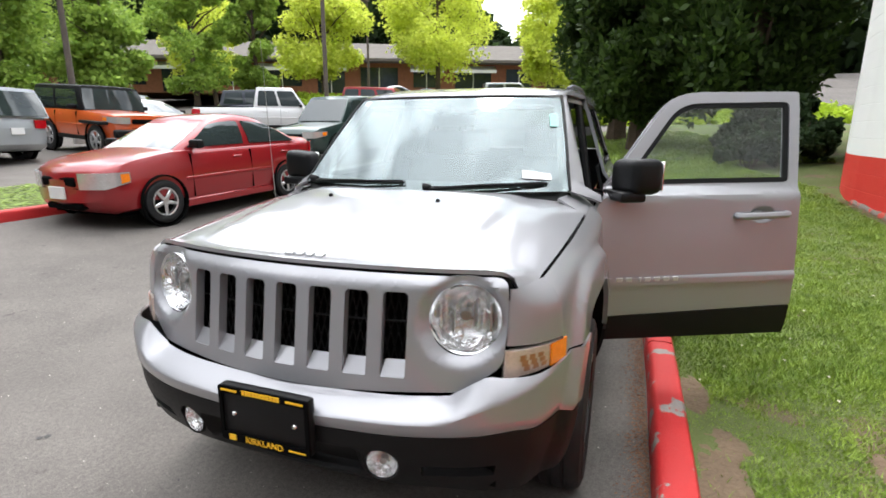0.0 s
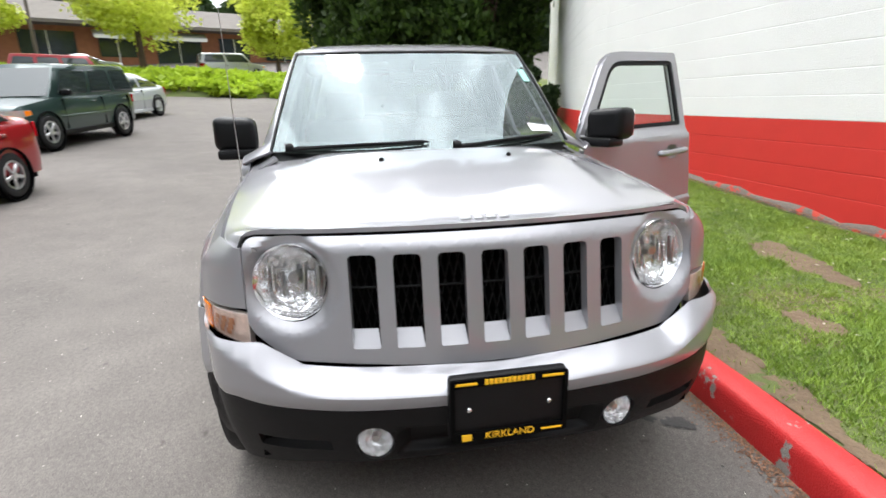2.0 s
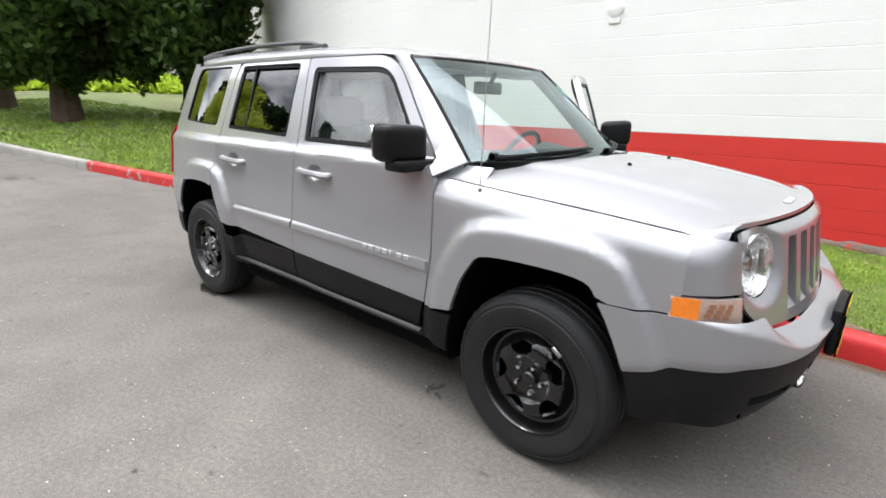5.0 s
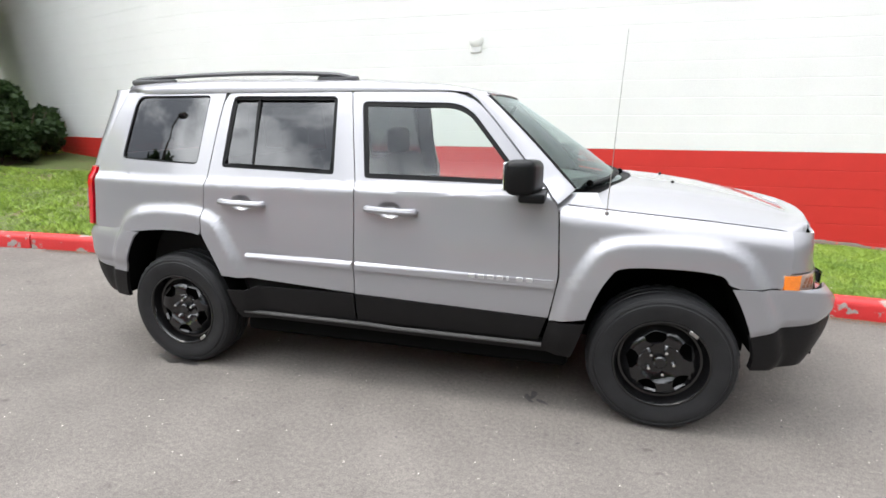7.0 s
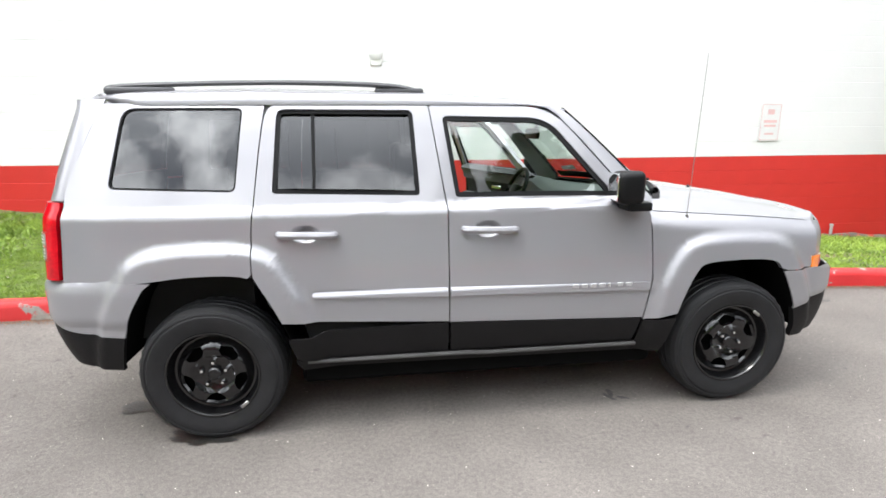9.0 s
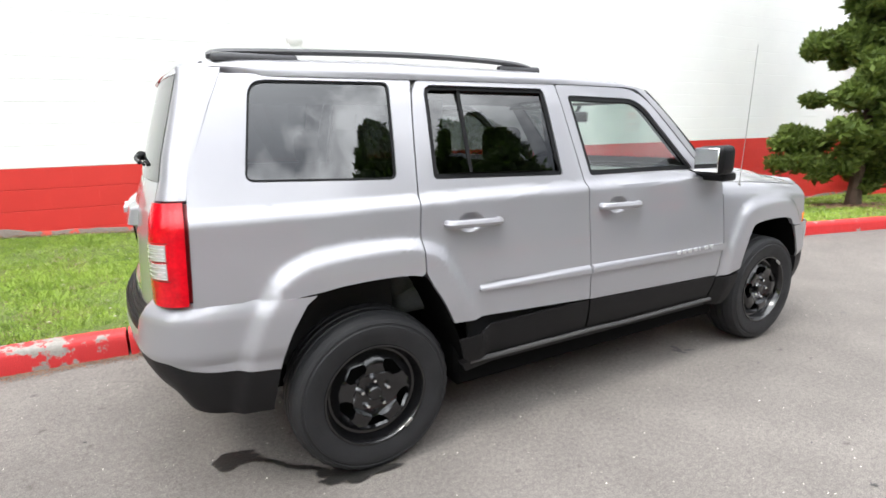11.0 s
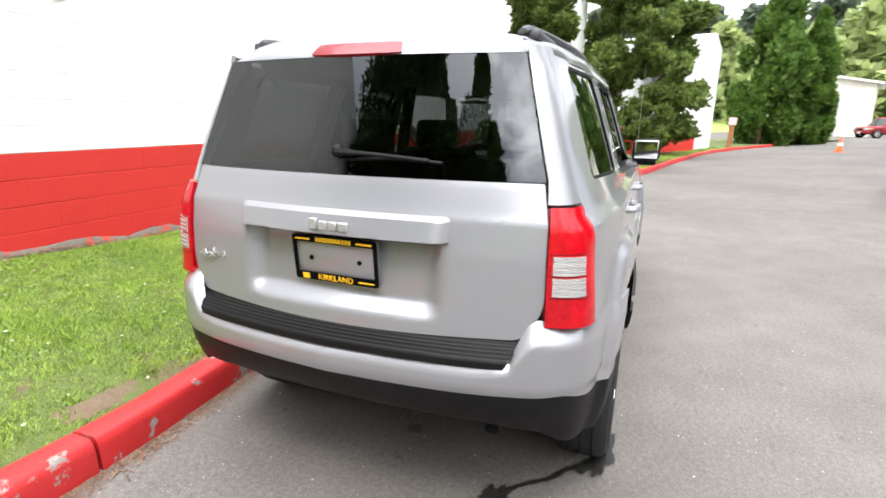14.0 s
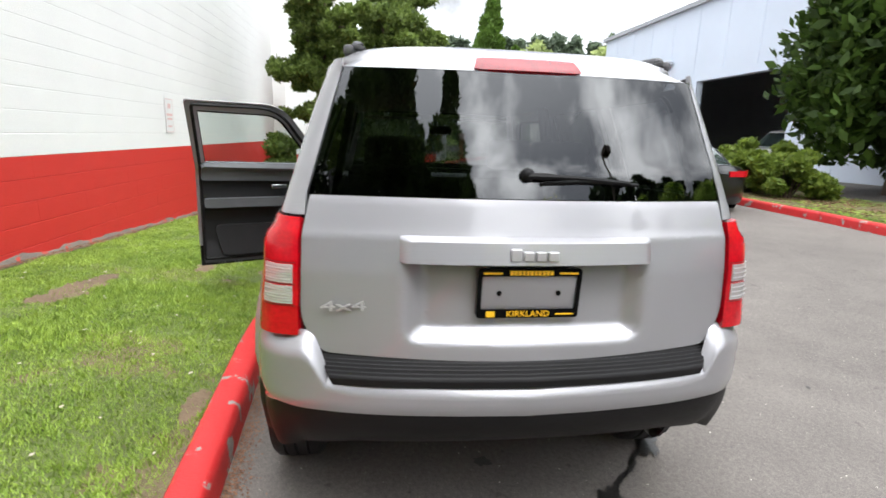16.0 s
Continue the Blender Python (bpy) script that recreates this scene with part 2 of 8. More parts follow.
TYRE = mat("tyre_rubber", (0.015, 0.015, 0.016), 0.55, 0, 0.4, 9, 260, 0.2, spec=0.25)
WHEEL = mat("black_wheel_paint", (0.004, 0.004, 0.0045), 0.24, 0, 0.2, 8, 200, coat=0.5, spec=0.35)
CHROME = mat("chrome", (0.75, 0.75, 0.76), 0.12, 1.0, 0.05)
FACETS = mat("chrome_facets", (0.80, 0.80, 0.81), 0.16, 0.9, 0.10, 30, 75, 0.6)
LAMPBODY = mat("lamp_body", (0.66, 0.58, 0.53), 0.3, 0.3, 0.2, 40, 120, 0.1)
STEEL = mat("steel", (0.42, 0.41, 0.40), 0.38, 1.0, 0.2)
AMBER = mat("amber_plastic", (0.90, 0.22, 0.008), 0.18, 0, 0.15, 40, 120, 0.2, coat=0.6)
AMBER_DULL = mat("dull_amber", (0.42, 0.20, 0.10), 0.3, 0.2, 0.2, 40, 120)
REDLENS = mat("red_plastic", (0.42, 0.002, 0.008), 0.2, 0, 0.35, 14, 90, 0.12, coat=0.25, spec=0.3)
BRAKE = mat("brake_lens", (0.20, 0.003, 0.007), 0.2, 0, 0.35, 14, 90, 0.12, coat=0.4, spec=0.3)
REDREF = mat("red_reflector", (0.13, 0.002, 0.004), 0.3, 0.2, 0.2)
WHITELENS = mat("milky_lens", (0.56, 0.54, 0.53), 0.12, 0.45, 0.15, 14, 60, 0.06, coat=0.8)
LENS = glass("lamp_lens", (1, 1, 1), 0.95, 0.04)
LENS_PINK = glass("corner_lens", (1.0, 0.92, 0.88), 0.95, 0.05)
CLEAR = glass("clear_glass", (0.90, 0.98, 0.94), 0.80, 0.07)
SCREEN = glass("windscreen_glass", (0.88, 0.98, 0.94), 0.72, 0.11, (0.86, 0.98, 1.0))
TINT = glass("tinted_glass", (0.80, 0.84, 0.88), 0.13, 0.085)
BADGE = mat("satin_badge", (0.48, 0.48, 0.49), 0.32, 0.55, 0.05)
MIRROR = mat("mirror_silver", (0.9, 0.9, 0.9), 0.02, 1.0, 0.01)
TRIM = mat("dark_trim", (0.014, 0.014, 0.015), 0.65, 0, 0.2, 8, 120, 0.05, spec=0.3)
TRIM_PALE = mat("grey_trim", (0.085, 0.088, 0.095), 0.6, 0, 0.15, 8, 500, 0.1)
DASH = mat("dash_grey", (0.105, 0.110, 0.106), 0.7, 0, 0.15, 8, 90, 0.02)
LINER = mat("pale_liner", (0.34, 0.34, 0.33), 0.9, 0, 0.08)
CLOTH = mat("seat_cloth", (0.085, 0.090, 0.090), 0.95, 0, 0.2, 12, 90, 0.02)
PAPER = mat("paper", (0.75, 0.75, 0.75), 0.8, 0, 0.05)
TEAL = mat("teal_paper", (0.30, 0.62, 0.55), 0.7, 0, 0.1)
RAIL = mat("rail_grey", (0.06, 0.06, 0.064), 0.5, 0, 0.15)
YELLOW = mat("yellow_ink", (0.85, 0.48, 0.015), 0.5, 0, 0.05)


# ---------- materials of the place ----------
def worn(name, top, under, scale, edge, rough=0.55, bump=0.25, var=0.10, coords="Object"):
    """Paint that has flaked off in patches, with what lies below showing through."""
    m = mat(name, top, rough, 0, var, scale * 0.6, 160, bump)
    nt = m.node_tree
    n, ln = nt.nodes.new, nt.links.new
    b, mix = nt.nodes["Principled BSDF"], nt.nodes[m["mix"]]
    tc, a = n("ShaderNodeTexCoord"), n("ShaderNodeTexNoise")
    ln(tc.outputs[coords], a.inputs["Vector"])
    a.inputs["Scale"].default_value, a.inputs["Detail"].default_value, a.inputs["Roughness"].default_value = scale, 8, 0.62
    r = n("ShaderNodeMapRange")
    r.inputs[1].default_value, r.inputs[2].default_value = edge, edge + 0.025
    ln(a.outputs[0], r.inputs[0])
    low, c2 = n("ShaderNodeTexNoise"), n("ShaderNodeMix")
    low.inputs["Scale"].default_value, low.inputs["Detail"].default_value = 45, 5
    ln(tc.outputs[coords], low.inputs["Vector"])
    c2.data_type = "RGBA"
    c2.inputs[6].default_value, c2.inputs[7].default_value = (*[v * 0.6 for v in under], 1), (*[min(1, v * 1.35) for v in under], 1)
    ln(low.outputs[0], c2.inputs[0])
    both = n("ShaderNodeMix")
    both.data_type = "RGBA"
    ln(r.outputs[0], both.inputs[0])
    ln(mix.outputs[2], both.inputs[6])
    ln(c2.outputs[2], both.inputs[7])
    ln(both.outputs[2], b.inputs["Base Color"])
    return m


def asphalt_mat():
    m = bpy.data.materials.new("asphalt")
    m.use_nodes = True
    nt = m.node_tree
    n, ln = nt.nodes.new, nt.links.new
    b = nt.nodes["Principled BSDF"]
    tc = n("ShaderNodeTexCoord")

    def noise_at(scale, detail):
        t = n("ShaderNodeTexNoise")
        t.inputs["Scale"].default_value, t.inputs["Detail"].default_value = scale, detail
        ln(tc.outputs["Object"], t.inputs["Vector"])
        return t.outputs[0]

    def ramp(src, a, c, lo, hi):
        r = n("ShaderNodeMapRange")
        r.inputs[1].default_value, r.inputs[2].default_value, r.inputs[3].default_value, r.inputs[4].default_value = a, c, lo, hi
        ln(src, r.inputs[0])
        return r.outputs[0]

    def times(a, c):
        t = n("ShaderNodeMath")
        t.operation = "MULTIPLY"
        ln(a, t.inputs[0])
        ln(c, t.inputs[1])
        return t.outputs[0]
    big, mid, fine = noise_at(0.35, 4), noise_at(3.0, 6), noise_at(190, 2)
    stones = n("ShaderNodeTexVoronoi")
    stones.inputs["Scale"].default_value = 48
    ln(tc.outputs["Object"], stones.inputs["Vector"])
    speck = ramp(stones.outputs["Distance"], 0.06, 0.22, 2.1, 1.0)
    rare = n("ShaderNodeSeparateColor")
    ln(stones.outputs["Color"], rare.inputs[0])
    pick = ramp(rare.outputs[0], 0.80, 1.0, 0.0, 1.0)
    sp = n("ShaderNodeMix")
    ln(pick, sp.inputs[0])
    sp.inputs[2].default_value = 1.0
    ln(speck, sp.inputs[3])
    pits = noise_at(9.0, 2)
    v = times(times(ramp(big, 0.3, 0.7, 0.84, 1.14), ramp(mid, 0.25, 0.75, 0.87, 1.11)), times(ramp(fine, 0.3, 0.7, 0.68, 1.32), sp.outputs[0]))
    v = times(v, ramp(pits, 0.22, 0.30, 0.55, 1.0))
    v = times(v, ramp(noise_at(48, 3), 0.3, 0.7, 0.84, 1.16))
    mul = n("ShaderNodeMix")
    mul.data_type, mul.blend_type = "RGBA", "MULTIPLY"
    mul.inputs[0].default_value = 1.0
    mul.inputs[6].default_value = (0.126, 0.113, 0.103, 1)
    ln(v, mul.inputs[7])
    ln(mul.outputs[2], b.inputs["Base Color"])
    b.inputs["Roughness"].default_value, b.inputs["Specular IOR Level"].default_value = 0.88, 0.3
    bp = n("ShaderNodeBump")
    bp.inputs["Strength"].default_value, bp.inputs["Distance"].default_value = 0.35, 0.004
    ln(fine, bp.inputs["Height"])
    ln(bp.outputs[0], b.inputs["Normal"])
    return m


ASPHALT = asphalt_mat()
RED_WALL = worn("red_wall_paint", (0.58, 0.026, 0.019), (0.30, 0.27, 0.24), 5.0, 0.80, 0.6, 0.3, 0.08)
RED_BLOCK = worn("red_block_paint", (0.58, 0.026, 0.019), (0.30, 0.27, 0.24), 5.0, 0.80, 0.6, 0.3, 0.08)
WHITE_WALL = mat("white_wall_paint", (0.78, 0.775, 0.76), 0.6, 0, 0.05, 1.2, 90, 0.3)
FOOTING = worn("bare_footing", (0.42, 0.05, 0.03), (0.15, 0.125, 0.105), 7.0, 0.42, 0.9, 0.5, 0.15)
KERB_RED = worn("red_kerb_paint", (0.48, 0.017, 0.018), (0.27, 0.25, 0.23), 6.0, 0.595, 0.55, 0.4, 0.12)
KERB_WORN = worn("worn_kerb_paint", (0.48, 0.017, 0.018), (0.25, 0.235, 0.21), 4.0, 0.53, 0.6, 0.5, 0.15)
KERB_GREY = mat("kerb_concrete", (0.30, 0.28, 0.255), 0.9, 0, 0.25, 3, 90, 0.4)
SOIL = mat("soil", (0.135, 0.092, 0.056), 0.95, 0, 0.35, 3, 60, 0.6)
TURF = worn("turf", (0.088, 0.112, 0.028), (0.125, 0.092, 0.052), 1.5, 0.565, 0.95, 0.6, 0.35)
BLADE = mat("grass_blade", (0.085, 0.190, 0.012), 0.6, 0, 0.3, 1.6, 11, 0, col2=[0.34, 0.46, 0.060], island=0.35)
LITTER = mat("leaf_litter", (0.10, 0.045, 0.026), 0.9, 0, 0.4, 8, 30, 0, col2=[0.24, 0.13, 0.075], island=0.9)
DEBRIS = mat("pale_debris", (0.42, 0.38, 0.30), 0.9, 0, 0.3)
GRIT = mat("pale_grit", (0.50, 0.47, 0.42), 0.8, 0, 0.3)
OIL = mat("oil_stain", (0.045, 0.042, 0.040), 0.7, 0, 0.3, 20, 100, 0.2)
WET = mat("wet_asphalt", (0.018, 0.017, 0.016), 0.30, 0, 0.3, 8, 100, 0.2)
BARK = mat("bark", (0.085, 0.058, 0.040), 0.95, 0, 0.4, 6, 60, 0.7)


def leafmat(name, lo, hi, rough=0.55):
    m = mat(name, lo, rough, 0, 0.3, 0.5, 3, 0, col2=list(hi), island=1.0, spec=0.3)
    nt = m.node_tree
    b, out = nt.nodes["Principled BSDF"], nt.nodes["Material Output"]
    tr, mx = nt.nodes.new("ShaderNodeBsdfTranslucent"), nt.nodes.new("ShaderNodeMixShader")
    nt.links.new(nt.nodes[m["mix"]].outputs[2], tr.inputs[0])
    mx.inputs[0].default_value = 0.48
    nt.links.new(b.outputs[0], mx.inputs[1])
    nt.links.new(tr.outputs[0], mx.inputs[2])
    nt.links.new(mx.outputs[0], out.inputs[0])
    return m


CYPRESS = leafmat("cypress_leaf", (0.014, 0.032, 0.008), (0.080, 0.140, 0.024))
PINE = leafmat("pine_needles", (0.06, 0.10, 0.02), (0.20, 0.27, 0.06))
THUJA = leafmat("thuja_leaf", (0.068, 0.142, 0.020), (0.14, 0.235, 0.04))
LIME = leafmat("lime_leaf", (0.60, 0.70, 0.06), (0.84, 0.90, 0.18))
LEAF = leafmat("mid_leaf", (0.20, 0.36, 0.05), (0.44, 0.58, 0.11))
DARKLEAF = leafmat("forest_leaf", (0.020, 0.044, 0.016), (0.060, 0.100, 0.034))
HILL = leafmat("hill_leaf", (0.24, 0.31, 0.11), (0.42, 0.49, 0.19))
HILLTURF = mat("hill_scrub", (0.16, 0.24, 0.06), 0.95, 0, 0.3, 0.12, 1.2, 0, col2=[0.34, 0.44, 0.12])
# conifer green made paler and greyer, with distance haze in the colour
HAZE = leafmat("hazed_leaf", (0.09, 0.13, 0.09), (0.20, 0.25, 0.17))
BUSH = leafmat("bush_leaf", (0.06, 0.11, 0.014), (0.22, 0.29, 0.045))
IVY = leafmat("bank_leaf", (0.30, 0.44, 0.02), (0.50, 0.64, 0.06))
ROOF = mat("far_roof", (0.13, 0.115, 0.10), 0.9, 0, 0.2, 2, 40)
BRICK = mat("brick", (0.30, 0.12, 0.065), 0.85, 0, 0.25, 3, 60)
DARKGLASS = mat("dark_window", (0.025, 0.035, 0.042), 0.10, 0, 0.3, 0.6, 3)
AWNING = mat("awning", (0.72, 0.72, 0.70), 0.7, 0, 0.06)
BLUEWHITE = mat("pale_cladding", (0.60, 0.66, 0.76), 0.6, 0, 0.05, 0.6, 40)
CREAM = mat("cream_cladding", (0.68, 0.66, 0.55), 0.7, 0, 0.06)
GREY_DOOR = mat("grey_shutter", (0.36, 0.37, 0.40), 0.6, 0, 0.08)
ORANGE = mat("cone_orange", (0.85, 0.14, 0.03), 0.6, 0, 0.1)
POST = mat("wood_post", (0.30, 0.13, 0.05), 0.8, 0, 0.3)
DARKPOLE = mat("brown_pole", (0.09, 0.07, 0.055), 0.7, 0, 0.2)
LAMPGLOW = mat("bay_lamp_glow", (1.0, 0.86, 0.55), 0.6, 0, 0.02, emit=3.0)
SIGNWHITE = mat("sign_white", (0.74, 0.73, 0.72), 0.5, 0, 0.05)
SIGNRED = mat("sign_red", (0.72, 0.48, 0.46), 0.6, 0, 0.1)
PIPE = mat("pipe_grey", (0.45, 0.45, 0.44), 0.5, 0.3, 0.2)
HYDRANT = mat("hydrant_yellow", (0.75, 0.52, 0.03), 0.5, 0, 0.15)


def car_paint(name, col, metal=0.3):
    return mat(name, col, 0.32, metal, 0.05, 1.5, 700, coat=0.8)


P_RED = car_paint("red_car_paint", (0.27, 0.007, 0.011), 0.15)
P_SILVER = car_paint("pale_silver_paint", (0.46, 0.48, 0.50), 0.5)
P_ORANGE = car_paint("orange_car_paint", (0.55, 0.085, 0.015), 0.0)
P_GREEN = car_paint("dark_green_paint", (0.025, 0.050, 0.045), 0.3)
P_WHITE = car_paint("white_car_paint", (0.74, 0.74, 0.74), 0.0)
P_DARK = car_paint("dark_grey_paint", (0.045, 0.05, 0.065), 0.3)
P_BLACK = mat("black_car_paint", (0.002, 0.002, 0.0025), 0.3, 0, 0.05, 1.5, 700, coat=0.8, spec=0.3)
ALLOY = mat("alloy", (0.62, 0.62, 0.63), 0.3, 0.9, 0.1)
CARGLASS = mat("car_glass", (0.030, 0.040, 0.040), 0.04, 0, 0.2, 1.0, 3, coat=1.0)


# ---------- the lie of the land ----------
def ground_z(x, y):
    s = max(0.0, -x - 2)
    up = 0.030 * min(s, 60) + 0.0015 * min(s, 60) ** 2
    down = -0.012 * min(max(0.0, x - 4), 40)
    q = min(max(0.0, -y - 2.5), 12)
    return up + down + 0.05 * q


def kerb_y(x):
    """The foot of the red kerb along the wall, which bends away at both ends."""
    if x > 1.0:
        if x > 13.0:
            return interp(x, [(13.0, -0.99), (17.5, -1.75), (23.0, -2.85), (27.0, -4.0), (30.0, -5.4), (35.0, -8.4), (45.0, -15.5)])
        d = x - 1.0
        return 1.12 - (0.024 * d * d if d < 4.5 else 0.486 + 0.216 * (d - 4.5))
    if x < -2.2:
        d = -2.2 - x
        return 1.00 - (0.0376 * d * d if d < 2.6 else 0.254 + 0.234 * (d - 2.6))
    return 1.12 if x > -0.4 else 1.00 + 0.12 * (x + 2.2) / 1.8


def far_kerb_y(x):
    return -6.55 - 0.085 * max(0, x - 1) - 0.10 * min(0, x + 4) * 0.4


WALL_Y = 3.58
RED_TOP = 1.09


def wall_foot(x):
    return min(0.62, max(-0.30, 0.25 - 0.06 * x))


def axis_steps(lo, hi, near0, near1, fine, grow):
    out = [near0]
    while out[-1] < near1:
        out.append(out[-1] + fine)
    stepv = fine
    while out[-1] < hi:
        stepv *= grow
        out.append(min(hi, out[-1] + stepv))
    stepv = fine
    while out[0] > lo:
        stepv *= grow
        out.insert(0, max(lo, out[0] - stepv))
    return out


def build_ground():
    xs = axis_steps(-600, 700, -30, 40, 0.8, 1.25)
    ys = axis_steps(-600, 600, -20, 12, 0.8, 1.25)
    # the bed below the lawn lies lower than its turf
    verts = [(x, y, ground_z(x, y) - (0.45 if -4.0 < x < 13.0 and kerb_y(x) + 0.9 < y < 4.0 else 0.0)) for x in xs for y in ys]
    ny = len(ys)
    faces = [(i * ny + j, (i + 1) * ny + j, (i + 1) * ny + j + 1, i * ny + j + 1) for i in range(len(xs) - 1) for j in range(ny - 1)]
    me = bpy.data.meshes.new("ground")
    me.from_pydata(verts, [], faces)
    me.materials.append(ASPHALT)
    tagged(new("ground", me), "worn grey asphalt of the lane and car park", "asphalt", kind="structure")


def lawn_z(x, y):
    k = kerb_y(x)
    t = min(1.0, max(0.0, (y - k - 0.13) / max(0.3, WALL_Y - k - 0.13)))
    if x < -5.5:
        base = ground_z(x, k) + 0.13
        return base + min(0.35, max(0.0, y - k - 0.13) * 0.09)
    a = ground_z(x, k) + 0.13
    b = wall_foot(x)
    return a + (b - a) * t + 0.03 * math.sin(t * math.pi)


def lawn_noise(x, y):
    return 0.018 * noise.noise((x * 2.2, y * 2.2, 3.0)) + 0.02 * noise.noise((x * 0.7, y * 0.7, 9.0))


def build_lawn():
    bm = bmesh.new()
    xs = [-21 + 0.25 * k for k in range(int(66 / 0.25) + 1)]
    rows = []
    for x in xs:
        k = kerb_y(x) + 0.12
        far = WALL_Y + 0.02 if -4.3 < x < 13 else max(9.0, k + 6)
        if x < -17.6:
            k = k + (-17.6 - x) * 1.5
        rows.append([bm.verts.new((x, k + (far - k) * j / 14, lawn_z(x, k + (far - k) * j / 14) + (lawn_noise(x, k + (far - k) * j / 14) if j else 0))) for j in range(15)])
    for a, b in zip(rows, rows[1:]):
        for j in range(14):
            bm.faces.new((a[j], b[j], b[j + 1], a[j + 1]))
    finish("lawn", bm, TURF, None)
    tagged(bpy.data.objects["lawn"], "patchy green lawn strip between kerb and wall", "lawn", kind="structure")


# bare earth in the lawn: centre, reach along x and across
BARE = [(1.25, 1.36, 0.34, 0.11), (1.62, 1.30, 0.34, 0.12), (2.1, 1.24, 0.30, 0.10), (0.72, 1.32, 0.26, 0.06), (0.36, 2.62, 0.36, 0.17), (0.72, 2.60, 0.20, 0.10), (1.2, 1.96, 0.18, 0.09), (-2.07, 1.25, 0.18, 0.09), (-1.2, 1.27, 0.20, 0.05)]


def bare(x, y):
    ragged = 0.45 * noise.noise((x * 5, y * 5, 1.0)) + 0.25 * noise.noise((x * 17, y * 17, 4.0))
    return max(1 - math.hypot((x - a) / p, (y - b) / q) for a, b, p, q in BARE) + ragged


def build_soil():
    """Trodden earth that shows where the grass has worn away, in small uneven clods."""
    bm = bmesh.new()
    for a, b, p, q in BARE:
        n, m = 40, 18
        grid = {}
        for i in range(n + 1):
            for j in range(m + 1):
                x, y = a + (2 * i / n - 1) * p * 1.5, b + (2 * j / m - 1) * q * 1.6
                f = bare(x, y)
                if f > -0.05 and y > kerb_y(x) + 0.145:
                    sunk = 0.007 * min(1.0, max(0.0, (f + 0.05) * 3))
                    grid[i, j] = bm.verts.new((x, y, lawn_z(x, y) + lawn_noise(x, y) + sunk - 0.002 + 0.006 * noise.noise((x * 30, y * 30, 2.0))))
        for i in range(n):
            for j in range(m):
                loop = [grid.get(k) for k in ((i, j), (i + 1, j), (i + 1, j + 1), (i, j + 1))]
                if all(loop):
                    bm.faces.new(loop)
    tagged(finish("bare_soil", bm, SOIL, None), "brown bare earth worn into the lawn", "soil", kind="stuff")


def build_grass():
    rng = np.random.default_rng(5)
    verts, faces = [], []

    def blades(n, x0, x1, depth, h0, h1, w):
        for _ in range(n):
            x = rng.uniform(x0, x1)
            k = kerb_y(x) + 0.15
            far = WALL_Y - 0.12 if -5.5 < x < 13 else k + depth
            y = k + (far - k) * rng.uniform(0, 1)
            if bare(x, y) > 0.12 and rng.random() > 0.06:
                continue
            if noise.noise((x * 1.3, y * 1.9, 7.0)) > 0.40 and rng.random() > 0.6:
                continue
            tuft = 0.5 + 0.7 * max(0, noise.noise((x * 1.6, y * 1.6, 5.0)) + 0.25) + 0.7 * max(0, noise.noise((x * 9, y * 9, 2.0)))
            h = rng.uniform(h0, h1) * tuft
            a = rng.uniform(0, 6.283)
            z = lawn_z(x, y) + lawn_noise(x, y) - 0.004
            dx, dy = math.cos(a) * w, math.sin(a) * w
            lx, ly = rng.normal(0, 0.6) * h, rng.normal(0, 0.6) * h
            i = len(verts)
            verts.extend(((x - dx, y - dy, z), (x + dx, y + dy, z), (x + lx, y + ly, z + h)))
            faces.append((i, i + 1, i + 2))
    blades(290000, -4.0, 4.2, 2.4, 0.015, 0.040, 0.0034)
    blades(40000, -9.0, -4.0, 3.0, 0.03, 0.07, 0.008)
    blades(30000, 4.2, 12.0, 3.0, 0.03, 0.07, 0.008)
    blades(22000, -18.0, -9.0, 5.0, 0.04, 0.09, 0.016)
    blades(14000, 12.0, 30.0, 3.0, 0.04, 0.09, 0.016)
    me = bpy.data.meshes.new("grass")
    me.from_pydata(verts, [], faces)
    me.materials.append(BLADE)
    tagged(new("grass", me), "short uneven green grass blades on the lawn", "grass", kind="stuff")


def scatter(name, label, category, material, n, place, size, seed):
    rng = np.random.default_rng(seed)
    verts, faces = [], []
    for _ in range(n):
        x, y, z = place(rng)
        a, s = rng.uniform(0, 6.283), rng.uniform(0.5, 1.0) * size
        tilt = rng.uniform(-0.35, 0.35) * s
        c, d = math.cos(a) * s, math.sin(a) * s
        i = len(verts)
        verts.extend(((x - c, y - d, z + 0.004), (x + d * 0.6, y - c * 0.6, z + 0.004 + abs(tilt)), (x + c, y + d, z + 0.005), (x - d * 0.6, y + c * 0.6, z + 0.006 + abs(tilt) * 0.5)))
        faces.append((i, i + 1, i + 2, i + 3))
    me = bpy.data.meshes.new(name)
    me.from_pydata(verts, [], faces)
    me.materials.append(material)
    return tagged(new(name, me), label, category, kind="stuff")


